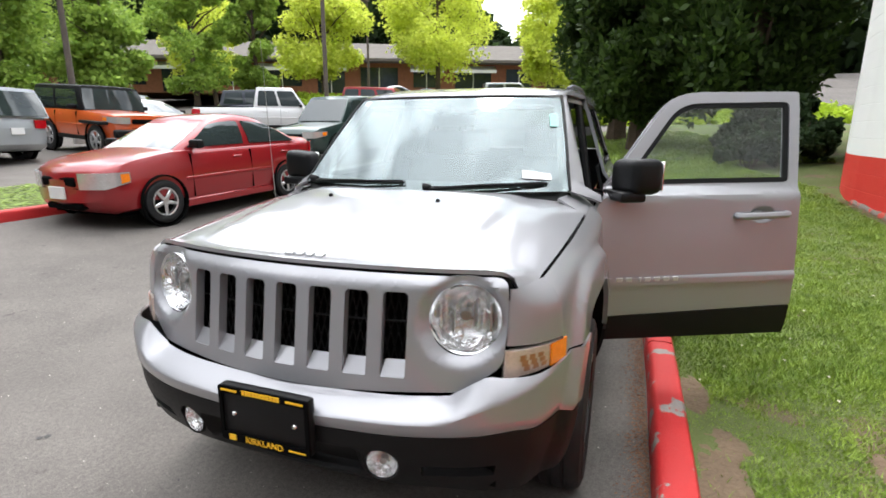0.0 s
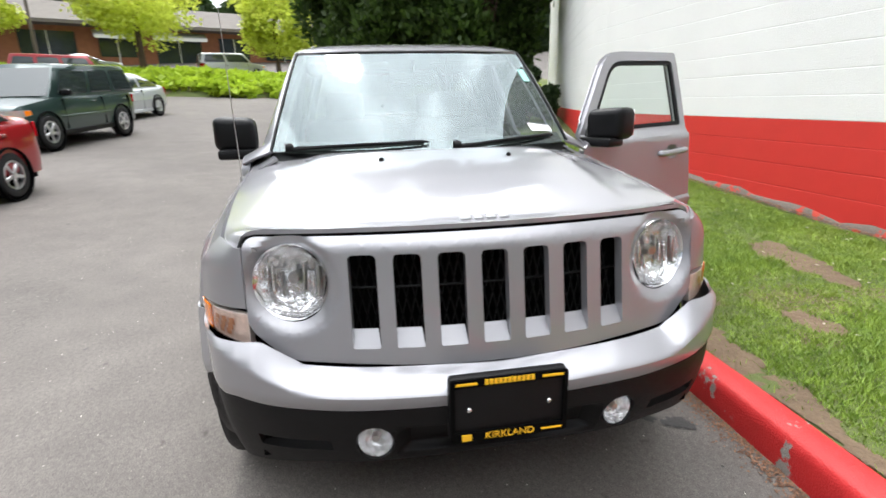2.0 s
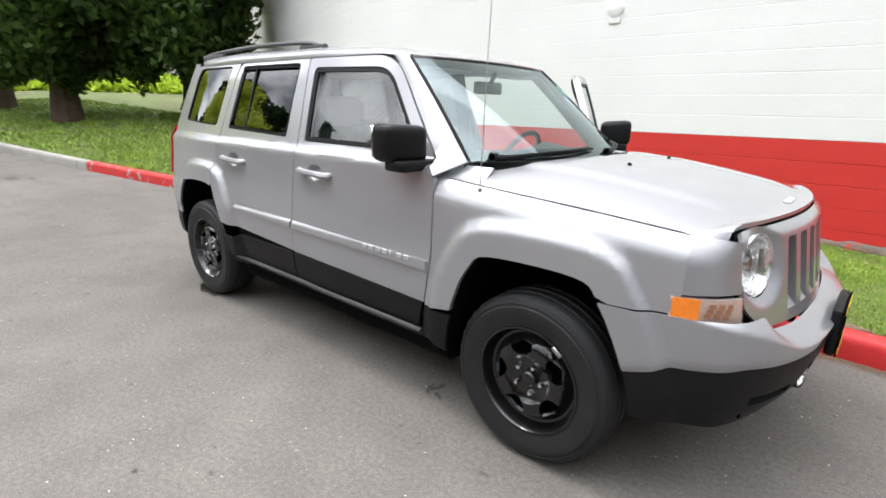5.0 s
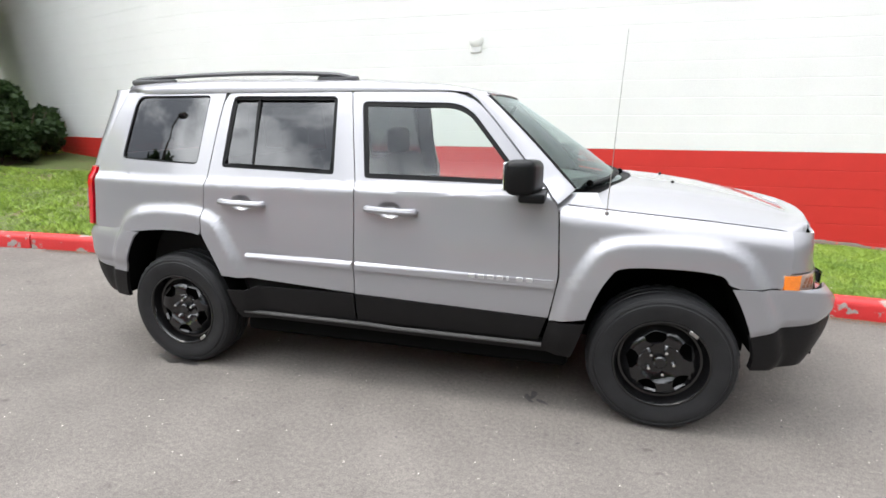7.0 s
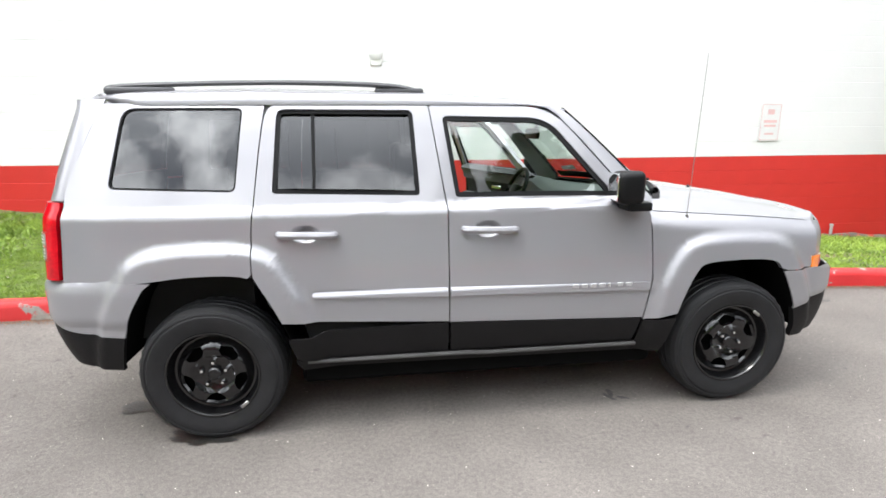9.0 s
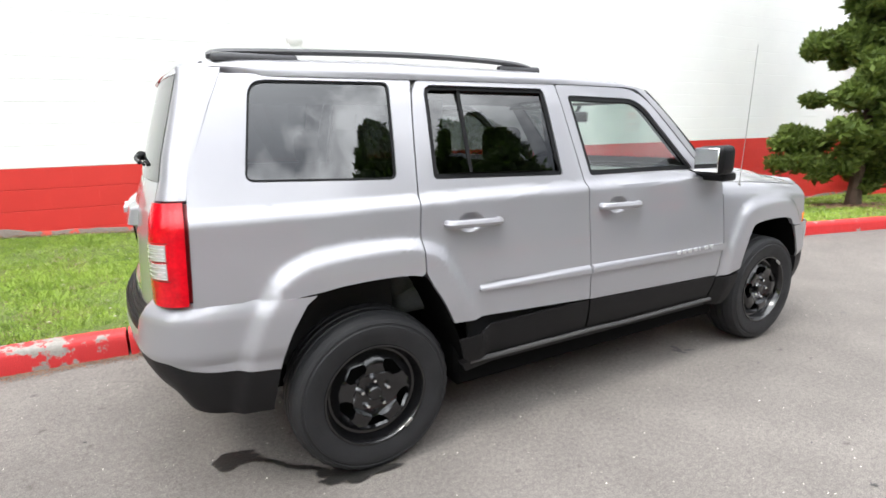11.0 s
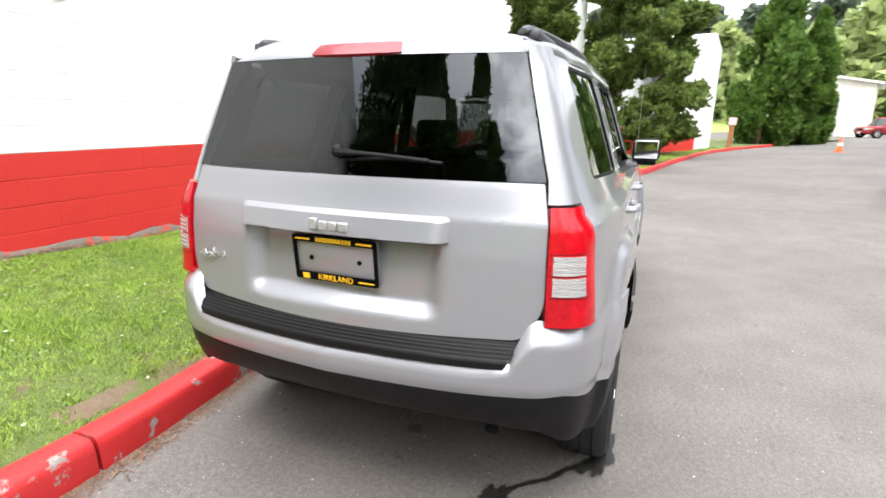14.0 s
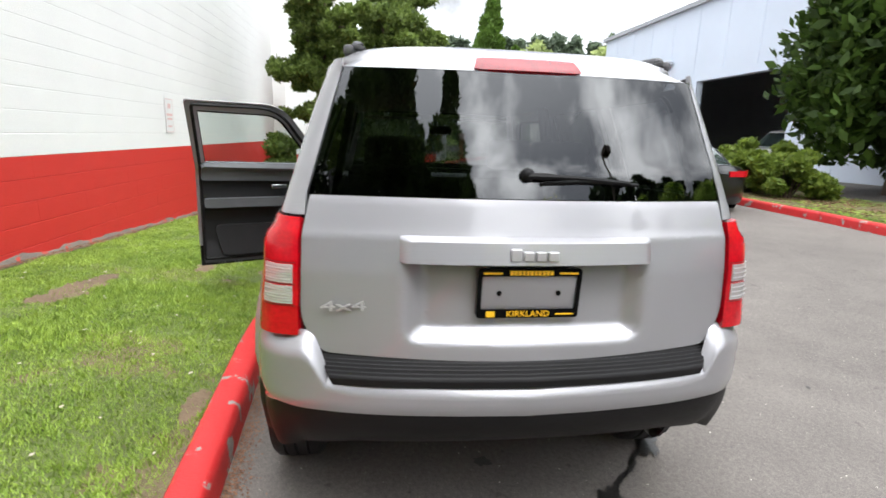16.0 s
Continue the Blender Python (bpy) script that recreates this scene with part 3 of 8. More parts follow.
def build_kerbs():
    prof = [(0.0, 0.0), (0.004, 0.10), (0.012, 0.132), (0.028, 0.146), (0.10, 0.150), (0.138, 0.144), (0.15, 0.130), (0.152, -0.05)]

    def run(holder, xs, fy, material, flip, name, rise=1.0):
        """Kerb stones about 2.4 m long with open joints."""
        pts = [Vector((x, fy(x), 0)) for x in xs]
        length, i0 = 0.0, 0
        for i in range(1, len(pts)):
            length += (pts[i] - pts[i - 1]).length
            if length > 2.4 or i == len(pts) - 1:
                seg = pts[i0:i + 1]
                bm = bmesh.new()
                rings = []
                for k, p in enumerate(seg):
                    d = (seg[min(k + 1, len(seg) - 1)] - seg[max(k - 1, 0)]).normalized()
                    nrm = Vector((-d.y, d.x, 0)) * flip
                    q = p + d * (0.008 if k == 0 else -0.008 if k == len(seg) - 1 else 0)
                    base = ground_z(p.x, p.y)
                    wob = 0.006 * noise.noise((p.x * 1.3, p.y, 4.0))
                    rings.append([bm.verts.new((q.x + nrm.x * (o + wob), q.y + nrm.y * (o + wob), base + z * rise - (0.01 if z <= 0 else 0))) for o, z in prof])
                for a, b in zip(rings, rings[1:]):
                    for j in range(len(prof) - 1):
                        bm.faces.new((a[j], b[j], b[j + 1], a[j + 1]))
                for r in (rings[0], rings[-1]):
                    bm.faces.new(r)
                bmesh.ops.recalc_face_normals(bm, faces=bm.faces)
                part(name, bm, material, holder, "", 40)
                length, i0 = 0.0, i
    near = thing("kerb_lawn", "red-painted concrete kerb with worn grey patches along the lawn", "kerb", kind="structure")
    run(near, [-7.69 + 0.3 * k for k in range(11)], kerb_y, KERB_RED, 1, "kerb_stone")
    run(near, [-4.69 + 0.3 * k for k in range(9)], kerb_y, KERB_WORN, 1, "kerb_stone")
    run(near, [-2.29 + 0.3 * k for k in range(123)], kerb_y, KERB_RED, 1, "kerb_stone")
    run(near, [-17.6 + 0.3 * k for k in range(34)], kerb_y, KERB_GREY, 1, "kerb_stone")
    corner = []
    x0, y0 = -17.6, kerb_y(-17.6)
    for k in range(13):
        a = math.pi * 0.62 * k / 12
        corner.append((x0 - 2.2 * math.sin(a), y0 + 2.2 * (1 - math.cos(a))))
    bm_pts = [Vector((a, b, 0)) for a, b in corner]
    for i in range(0, 12, 4):
        seg = bm_pts[i:i + 5]
        bm = bmesh.new()
        rings = []
        for k, p in enumerate(seg):
            d = (seg[min(k + 1, len(seg) - 1)] - seg[max(k - 1, 0)]).normalized()
            nrm = Vector((d.y, -d.x, 0))
            base = ground_z(p.x, p.y)
            rings.append([bm.verts.new((p.x + nrm.x * o, p.y + nrm.y * o, base + z - (0.01 if z <= 0 else 0))) for o, z in prof])
        for a, b in zip(rings, rings[1:]):
            for j in range(len(prof) - 1):
                bm.faces.new((a[j], b[j], b[j + 1], a[j + 1]))
        bmesh.ops.recalc_face_normals(bm, faces=bm.faces)
        part("kerb_stone", bm, KERB_GREY, near, "", 40)
    far = thing("kerb_island", "red-painted concrete kerb round the planted island", "kerb", kind="structure")
    run(far, [-3.2 + 0.4 * k for k in range(42)], far_kerb_y, KERB_RED, -1, "kerb_stone")
    far2 = thing("kerb_far", "grey concrete kerb of the far planting bed", "kerb", kind="structure")
    run(far2, [21.5 + 0.4 * k for k in range(20)], lambda x: -11.3 - 0.12 * (x - 21.5) + 0.10 * (x - 25) ** 2 * 0.15, KERB_GREY, -1, "kerb_stone")


def build_island():
    bm = bmesh.new()
    rows = []
    for k in range(45):
        x = -3.2 + 0.37 * k
        y0 = far_kerb_y(x) - 0.14
        rows.append([bm.verts.new((x, y0 - j * 0.45, ground_z(x, y0) + 0.13 + 0.05 * noise.noise((x, j * 0.7, 0)) * (j > 0))) for j in range(8)])
    for a, b in zip(rows, rows[1:]):
        for j in range(7):
            bm.faces.new((a[j], a[j + 1], b[j + 1], b[j]))
    finish("island_lawn", bm, TURF, None)
    tagged(bpy.data.objects["island_lawn"], "green planted island beside the lane", "lawn", kind="structure")
    scatter("island_grass", "rough grass of the planted island", "grass", BLADE, 9000, lambda r: (lambda x: (x, far_kerb_y(x) - 0.2 - r.uniform(0, 2.8), ground_z(x, far_kerb_y(x) - 0.2) + 0.13))(r.uniform(-3.1, 7.0)), 0.05, 21)
    scatter("bed_litter", "brown dry leaves under the bushes", "leaf litter", LITTER, 2500, lambda r: (lambda x: (x, far_kerb_y(x) - 0.25 - r.uniform(0, 2.2), ground_z(x, far_kerb_y(x)) + 0.17))(r.uniform(2.5, 9.0)), 0.05, 22)


# ---------- the block wall with rounded ends ----------
def course_bm(bm, plan, z0, z1, gap=0.006, deep=0.004, thick=0.0):
    """One course of blocks along a line in plan, its edges chamfered into the joints."""
    rows = []
    n = len(plan)
    for i, p in enumerate(plan):
        d = (plan[min(i + 1, n - 1)] - plan[max(i - 1, 0)]).normalized()
        nrm = Vector((d.y, -d.x))
        ring = []
        for off, z in ((-deep, z0), (0.0, z0 + gap), (0.0, z1 - gap), (-deep, z1)):
            ring.append(bm.verts.new((p.x + nrm.x * off, p.y + nrm.y * off, z)))
        rows.append(ring)
    for a, b in zip(rows, rows[1:]):
        for j in range(3):
            bm.faces.new((a[j], b[j], b[j + 1], a[j + 1]))


def arc_plan(c, r, a0, a1, n):
    return [Vector((c[0] + r * math.cos(radians(a0 + (a1 - a0) * k / n)), c[1] + r * math.sin(radians(a0 + (a1 - a0) * k / n)))) for k in range(n + 1)]


def build_wall():
    holder = thing("wall_north", "white block wall with a red painted base band", "wall", kind="structure")
    cs = 0.2032
    x0, nx, bl = -4.3808, 43, 0.4064
    # red blocks of the lower courses, each a piece of its own
    def block_mesh(w):
        bm = bmesh.new()
        add_box(bm, 0.0002, w - 0.0002, 0, 0.19, 0.003, cs - 0.003)
        front = [e for e in bm.edges if all(v.co.y < 0.001 for v in e.verts) and abs(e.verts[0].co.z - e.verts[1].co.z) < 0.01]
        bmesh.ops.bevel(bm, geom=front, offset=0.0025, segments=1, affect="EDGES")
        me = bpy.data.meshes.new("block")
        bm.to_mesh(me)
        bm.free()
        me.materials.append(RED_BLOCK)
        return me
    full, half = block_mesh(bl), block_mesh(bl / 2)
    for r in range(6):
        z = RED_TOP - cs * (r + 1)
        shift = bl / 2 if r % 2 else 0.0
        for k in range(nx + (1 if shift else 0)):
            xa = x0 + bl * k - shift
            me = full
            if shift and k == 0:
                xa, me = x0, half
            if shift and k == nx:
                me = half
            ob = new("block", me)
            ob.parent = holder
            ob.location = (xa, WALL_Y + random.uniform(-0.0004, 0.0004), z)
    x1 = x0 + bl * nx
    # white courses: joined, too many to count
    bm = bmesh.new()
    verts, faces = [], []
    for r in range(26):
        z = RED_TOP + cs * r
        shift = bl / 2 if r % 2 else 0.0
        for k in range(nx + 1):
            a = max(x0, x0 + bl * k - shift)
            b = min(x1, x0 + bl * (k + 1) - shift)
            if b - a < 0.05:
                continue
            y = WALL_Y
            i = len(verts)
            g, ch = 0.0, 0.006
            for yy, dx, dz in ((y, ch if True else 0, ch + g), (y + 0.0028, 0.0, g)):
                verts.extend(((a, yy, z + dz), (b, yy, z + dz), (b, yy, z + cs - dz), (a, yy, z + cs - dz)))
            faces.append((i, i + 1, i + 2, i + 3))
            for q in range(4):
                w = (q + 1) % 4
                faces.append((i + q, i + 4 + q, i + 4 + w, i + w))
    me = bpy.data.meshes.new("white_blocks")
    me.from_pydata(verts, [], faces)
    me.materials.append(WHITE_WALL)
    ob = new("white_blocks", me)
    ob.parent = holder
    tagged(ob, "white painted concrete blocks", kind="stuff")
    bm.free()
    part("wall_core", box_bm(x0, x1, WALL_Y + 0.006, WALL_Y + 0.25, RED_TOP, RED_TOP + cs * 26), WHITE_WALL, holder, "joints and core of the wall", smooth=False)
    part("red_core", box_bm(x0, x1, WALL_Y + 0.005, WALL_Y + 0.25, -0.6, RED_TOP - 0.001), RED_WALL, holder, "red joints and core of the wall", smooth=False)
    # rounded end towards the trees, then on to the far corner
    left = [Vector(p) for p in ((-16.0, 7.28), (-13.2, 6.35), (-11.0, 5.62), (-9.0, 4.955), (-7.0, 4.29), (-6.2, 4.02), (-5.8, 3.89), (-5.4, 3.765), (-5.05, 3.668), (-4.7, 3.60), (-4.3808, WALL_Y))]
    # rounded end where the lane bends
    right = [Vector((x1, WALL_Y))] + arc_plan((x1, WALL_Y + 1.6), 1.6, -90, 10, 12)
    wing_b = arc_plan((12.4, 3.2), 0.7, -160, -112, 4) + [Vector((13.4, 2.06)), Vector((14.5, 1.62))] + arc_plan((14.95, 2.1), 0.66, -112, 20, 9) + [Vector((15.5, 6.0))]
    wing_c = [Vector((16.2, 5.0)), Vector((16.4, 3.4))] + arc_plan((17.1, 3.3), 0.7, -170, -118, 4) + [Vector((20.0, 1.0)), Vector((23.5, -1.1)), Vector((26.6, -3.0))]
    for plan, top, nm in ((left, 26, "end"), (right, 26, "end"), (wing_b, 22, "wing"), (wing_c, 17, "wing")):
        bm = bmesh.new()
        for r in range(8):
            course_bm(bm, plan, RED_TOP - cs * (r + 1), RED_TOP - cs * r)
        part("red_courses", bm, RED_WALL, holder, "red painted courses", 25)
        bm = bmesh.new()
        for r in range(top):
            course_bm(bm, plan, RED_TOP + cs * r, RED_TOP + cs * (r + 1))
        part("white_courses", bm, WHITE_WALL, holder, "white painted courses", 25)
    # end face, back and top, closing the building
    bm = bmesh.new()
    add_box(bm, -15.9, x1 + 1.4, 7.4, 14, -0.6, RED_TOP + cs * 26 - 0.05)
    part("building_mass", bm, WHITE_WALL, holder, "plain rear of the building", smooth=False)
    bm = box_bm(-4.38, x1 + 1.0, WALL_Y + 0.2, 7.4, RED_TOP + cs * 26 - 0.1, RED_TOP + cs * 26)
    part("parapet_cap", bm, KERB_GREY, holder, "grey coping", smooth=False)
    ce = thing("wall_wing_end", "white gable end of the far wing", "wall", kind="structure")
    bm = bmesh.new()
    prof = ((26.6, -3.0, -0.6), (29.6, -4.0, -0.6), (29.6, -4.0, 5.1), (28.3, -3.567, 5.85), (26.6, -3.0, 5.5))
    vs = [bm.verts.new(p) for p in prof]
    bm.faces.new(vs)
    vs2 = [bm.verts.new((p[0] + 1.5, p[1] + 8.5, p[2])) for p in prof]
    bm.faces.new(vs2[::-1])
    for i in range(5):
        bm.faces.new((vs[i], vs2[i], vs2[(i + 1) % 5], vs[(i + 1) % 5]))
    bmesh.ops.recalc_face_normals(bm, faces=bm.faces)
    part("gable", bm, WHITE_WALL, ce, smooth=False)
    # bare footing along the ground
    bm = bmesh.new()
    rows = []
    for k in range(200):
        x = x0 + (x1 - x0) * k / 199
        z = wall_foot(x)
        h = 0.055 + 0.05 * noise.noise((x * 2.5, 0, 0)) + 0.03 * noise.noise((x * 9, 1, 0))
        rows.append([bm.verts.new((x, WALL_Y - 0.05, z - 0.12)), bm.verts.new((x, WALL_Y - 0.028 - 0.01 * noise.noise((x * 6, 2, 0)), z + h * 0.5)), bm.verts.new((x, WALL_Y - 0.003, z + h))])
    for a, b in zip(rows, rows[1:]):
        for j in range(2):
            bm.faces.new((a[j], b[j], b[j + 1], a[j + 1]))
    part("footing", bm, FOOTING, holder, "bare crumbling footing", 60)


def build_wall_things():
    sg = thing("wall_sign", "small white parking sign with faded red writing", "sign")
    bm = panel_bm(rounded([(4.85, 1.30, 0.03), (5.165, 1.30, 0.03), (5.165, 1.815, 0.03), (4.85, 1.815, 0.03)]), [], lambda x, z: (x, WALL_Y - 0.012, z), 0.5, 0.004, (0, -1, 0))
    part("plate", bm, SIGNWHITE, sg)
    bm = panel_bm(rounded([(4.862, 1.312, 0.025), (5.153, 1.312, 0.025), (5.153, 1.803, 0.025), (4.862, 1.803, 0.025)]), [rounded([(4.870, 1.32, 0.02), (5.145, 1.32, 0.02), (5.145, 1.795, 0.02), (4.870, 1.795, 0.02)])], lambda x, z: (x, WALL_Y - 0.0145, z), 0.5, 0, (0, -1, 0))
    part("border", bm, SIGNRED, sg, "faded red border")
    for z, h, w in ((1.70, 0.07, 0.10), (1.57, 0.035, 0.20), (1.51, 0.03, 0.18), (1.40, 0.025, 0.14)):
        part("writing", box_bm(5.0075 - w / 2, 5.0075 + w / 2, WALL_Y - 0.0155, WALL_Y - 0.0135, z - h / 2, z + h / 2), SIGNRED, sg, "faded unreadable writing", smooth=False)
    lt = thing("wall_fixture", "old whitewashed outlet fixture high on the wall", "wall fixture")
    bm = bmesh.new()
    lathe(bm, [(0.0, -0.03), (0.07, -0.03), (0.092, -0.02), (0.095, 0.02)], 16, Matrix.Translation((-0.48, WALL_Y, 2.42)))
    add_box(bm, -0.55, -0.41, WALL_Y - 0.015, WALL_Y + 0.01, 2.26, 2.38, 0.01)
    part("housing", bm, WHITE_WALL, lt)
    pp = thing("standpipe", "short grey pipe at the foot of the wall", "pipe")
    bm = bmesh.new()
    tube(bm, [(6.19, WALL_Y - 0.07, -0.16), (6.19, WALL_Y - 0.07, 0.05)], 0.02, 8)
    part("pipe", bm, PIPE, pp)
    part("cap", (lambda b: (tube(b, [(6.19, WALL_Y - 0.07, 0.05), (6.19, WALL_Y - 0.07, 0.08)], 0.027, 8), b)[1])(bmesh.new()), PIPE, pp)


def blot(bm, cx, cy, rx, ry, turn, seed, n=36, z=0.004):
    c = bm.verts.new((cx, cy, ground_z(cx, cy) + z))
    ring = []
    for k in range(n):
        t = 2 * math.pi * k / n
        q = 0.75 + 0.55 * noise.noise((math.cos(t) * 1.6 + seed, math.sin(t) * 1.6, seed)) + 0.2 * noise.noise((math.cos(t) * 6 + seed, math.sin(t) * 6, seed))
        x, y = math.cos(t) * rx * q, math.sin(t) * ry * q
        ring.append(bm.verts.new((cx + x * math.cos(turn) - y * math.sin(turn), cy + x * math.sin(turn) + y * math.cos(turn), ground_z(cx, cy) + z)))
    for k in range(n):
        bm.faces.new((c, ring[k], ring[(k + 1) % n]))


def build_stains():
    bm = bmesh.new()
    trickle = curve_pts([(-1.34, -0.83, 0), (-1.46, -0.82, 0), (-1.55, -0.72, 0), (-1.64, -0.655, 0), (-1.72, -0.56, 0), (-1.80, -0.50, 0)], 5)
    for k, (p, q) in enumerate(zip(trickle, trickle[1:])):
        d = q - p
        blot(bm, p.x, p.y, 0.035 + d.length * 0.6, 0.013 + 0.012 * abs(noise.noise((k * 0.9, 0, 2))), math.atan2(d.y, d.x), 40 + k, 20, 0.004 + 0.0002 * k)
    for k, (x, y, a, b, turn) in enumerate(((-1.84, -0.485, 0.075, 0.05, 0.4), (-1.89, -0.465, 0.06, 0.03, 0.9), (-1.79, -0.50, 0.06, 0.025, -0.6), (-1.87, -0.53, 0.03, 0.02, 0.2), (-1.42, -0.84, 0.13, 0.04, -0.1), (-1.50, -0.79, 0.06, 0.03, -0.5))):
        blot(bm, x, y, a * 1.3, b * 1.3, turn, 70 + k, 40, 0.0095 + 0.0002 * k)
    tagged(finish("water_stain", bm, WET, None, smooth=False), "dark wet trickle on the asphalt by the rear wheel", "wet stain", kind="stuff")
    bm = bmesh.new()
    for i, (x, y, rx, ry) in enumerate(((-1.54, -0.02, 0.06, 0.04), (0.75, -0.70, 0.09, 0.025), (1.62, 0.93, 0.09, 0.05), (1.55, 0.82, 0.10, 0.03), (3.28, 0.61, 0.10, 0.03), (-0.3, -2.6, 0.03, 0.02), (0.9, -2.4, 0.02, 0.02), (-1.0, -2.1, 0.025, 0.015), (1.9, -1.5, 0.03, 0.02), (2.3, -0.9, 0.04, 0.015), (-2.6, -1.0, 0.03, 0.02), (2.6, -2.3, 0.03, 0.015), (-7.6, -0.9, 0.5, 0.05), (2.9, -1.9, 0.02, 0.02), (0.3, -1.9, 0.02, 0.015))):
        for k in range(4 if rx > 0.05 else 2):
            dx, dy = rx * 0.8 * noise.noise((i * 1.7, k * 2.3, 1.0)), rx * 0.8 * noise.noise((i * 1.7, k * 2.3, 5.0))
            blot(bm, x + dx, y + dy, rx * (0.65 - 0.12 * k), ry * (0.9 - 0.12 * k), i * 1.3 + k * 0.7, 10 + i + 31 * k, 22, 0.003 + 0.0003 * k)
    tagged(finish("oil_spots", bm, OIL, None, smooth=False), "small dark oil spots on the asphalt", "oil stain", kind="stuff")

    def gutter(r):
        x = r.uniform(-4.5, 5.0)
        return (x, kerb_y(x) - abs(r.normal(0, 0.045)) - 0.005, ground_z(x, 1.0))
    scatter("gutter_litter", "reddish crumbs and leaves in the gutter", "leaf litter", LITTER, 9000, gutter, 0.009, 31)

    def road_spot(r):
        x, y = r.uniform(-6.5, 6.5), r.uniform(-4.5, 0.95)
        return (x, y, ground_z(x, y))
    scatter("road_grit", "pale stone grit scattered on the asphalt", "grit", GRIT, 1700, road_spot, 0.0055, 34)
    scatter("road_crumbs", "small dark crumbs scattered on the asphalt", "crumbs", OIL, 260, road_spot, 0.012, 35)

    def lawn_spot(r):
        x = r.uniform(-4, 4.5)
        y = r.uniform(kerb_y(x) + 0.2, WALL_Y - 0.1)
        return (x, y, lawn_z(x, y) + lawn_noise(x, y) + 0.02)
    scatter("lawn_debris", "pale dry scraps lying in the grass", "debris", DEBRIS, 150, lawn_spot, 0.018, 32)

    def foot_spot(r):
        x = r.uniform(-5, 11)
        return (x, WALL_Y - 0.04 - abs(r.normal(0, 0.06)), lawn_z(x, WALL_Y - 0.08) + 0.02)
    scatter("wall_foot_litter", "brown litter along the foot of the wall", "leaf litter", LITTER, 2600, foot_spot, 0.022, 33)


# ---------- the silver SUV ----------
SIDE = [(0.28, 0.790), (0.36, 0.835), (0.45, 0.857), (0.55, 0.866), (0.68, 0.867), (0.85, 0.852), (0.98, 0.838), (1.078, 0.831), (1.092, 0.826), (1.118, 0.801), (1.20, 0.773), (1.35, 0.722), (1.48, 0.676), (1.56, 0.643), (1.60, 0.622)]
ARCH_F = [(0.925, 0.36), (0.98, 0.58), (1.05, 0.735), (1.14, 0.795), (1.48, 0.79), (1.57, 0.72), (1.655, 0.55), (1.70, 0.40)]
ARCH_R = [(-1.71, 0.40), (-1.665, 0.58), (-1.60, 0.72), (-1.50, 0.81), (-1.15, 0.82), (-1.055, 0.735), (-0.965, 0.55), (-0.90, 0.38)]
DENSE = {}
for key, pts in (("f", ARCH_F), ("r", ARCH_R)):
    DENSE[key] = [Vector((p.x, p.y)) for p in curve_pts([(a, b, 0) for a, b in pts], 5)]


def arch_gap(x, z):
    key = "f" if x > 0 else "r"
    pts, best = DENSE[key], 9.0
    p = Vector((x, z))
    for a, b in zip(pts, pts[1:]):
        ab = b - a
        t = min(1, max(0, (p - a).dot(ab) / ab.length_squared))
        best = min(best, (a + ab * t - p).length)
    return best


def side_y(x, z, flare=True):
    """Half the car's width at x and z."""
    y = interp(z, SIDE)
    if x > 0.8:
        y -= 0.068 * (x - 0.8) ** 2
    if x < -1.1:
        y -= 0.062 * ((-x - 1.1) / 0.8) ** 2
    # the glasshouse narrows towards the windscreen
    if z > 1.085 and x > -0.3:
        y -= 0.052 * step(-0.3, 0.45, x) * step(1.085, 1.125, z)
    if flare and z < 1.02 and (x > 0.72 or x < -0.8):
        y += 0.032 * (1 - min(1, max(0, (arch_gap(x, z) - 0.100) / 0.040)))
    return y


def hood_line(x):
    return interp(x, [(0.80, 1.052), (0.91, 1.043), (1.42, 1.003), (1.82, 0.962), (1.95, 0.945)])


def fender_y(x, z):
    r = min(1, max(0, (z - hood_line(x) + 0.085) / 0.085))
    return side_y(x, z) - 0.05 * r ** 2.2


def front_x(y, z):
    return 2.03 + (0.935 - z) * 0.16 - 0.27 * y * y - 0.03 * step(0.95, 1.0, z)


def rear_x(y, z):
    base = interp(z, [(0.70, -2.125), (0.80, -2.118), (1.0, -2.100), (1.105, -2.080), (1.12, -2.073), (1.205, -2.045), (1.215, -2.040), (1.30, -2.018), (1.58, -1.930)])
    return base + interp(z, [(0.80, 0.195), (1.10, 0.160), (1.30, 0.157), (1.58, 0.180)]) * y * y


FRONT_PLAN = curve_pts([(1.52, 0.834, 0), (1.62, 0.824, 0), (1.70, 0.815, 0), (1.78, 0.803, 0), (1.87, 0.778, 0), (1.955, 0.739, 0), (2.024, 0.665, 0), (2.080, 0.565, 0), (2.130, 0.40, 0), (2.152, 0.2, 0), (2.158, 0, 0)], 6)
REAR_PLAN = curve_pts([(-1.46, 0.857, 0), (-1.58, 0.848, 0), (-1.66, 0.840, 0), (-1.78, 0.826, 0), (-1.90, 0.810, 0), (-1.99, 0.775, 0), (-2.055, 0.71, 0), (-2.10, 0.62, 0), (-2.14, 0.45, 0), (-2.165, 0.22, 0), (-2.175, 0, 0)], 6)


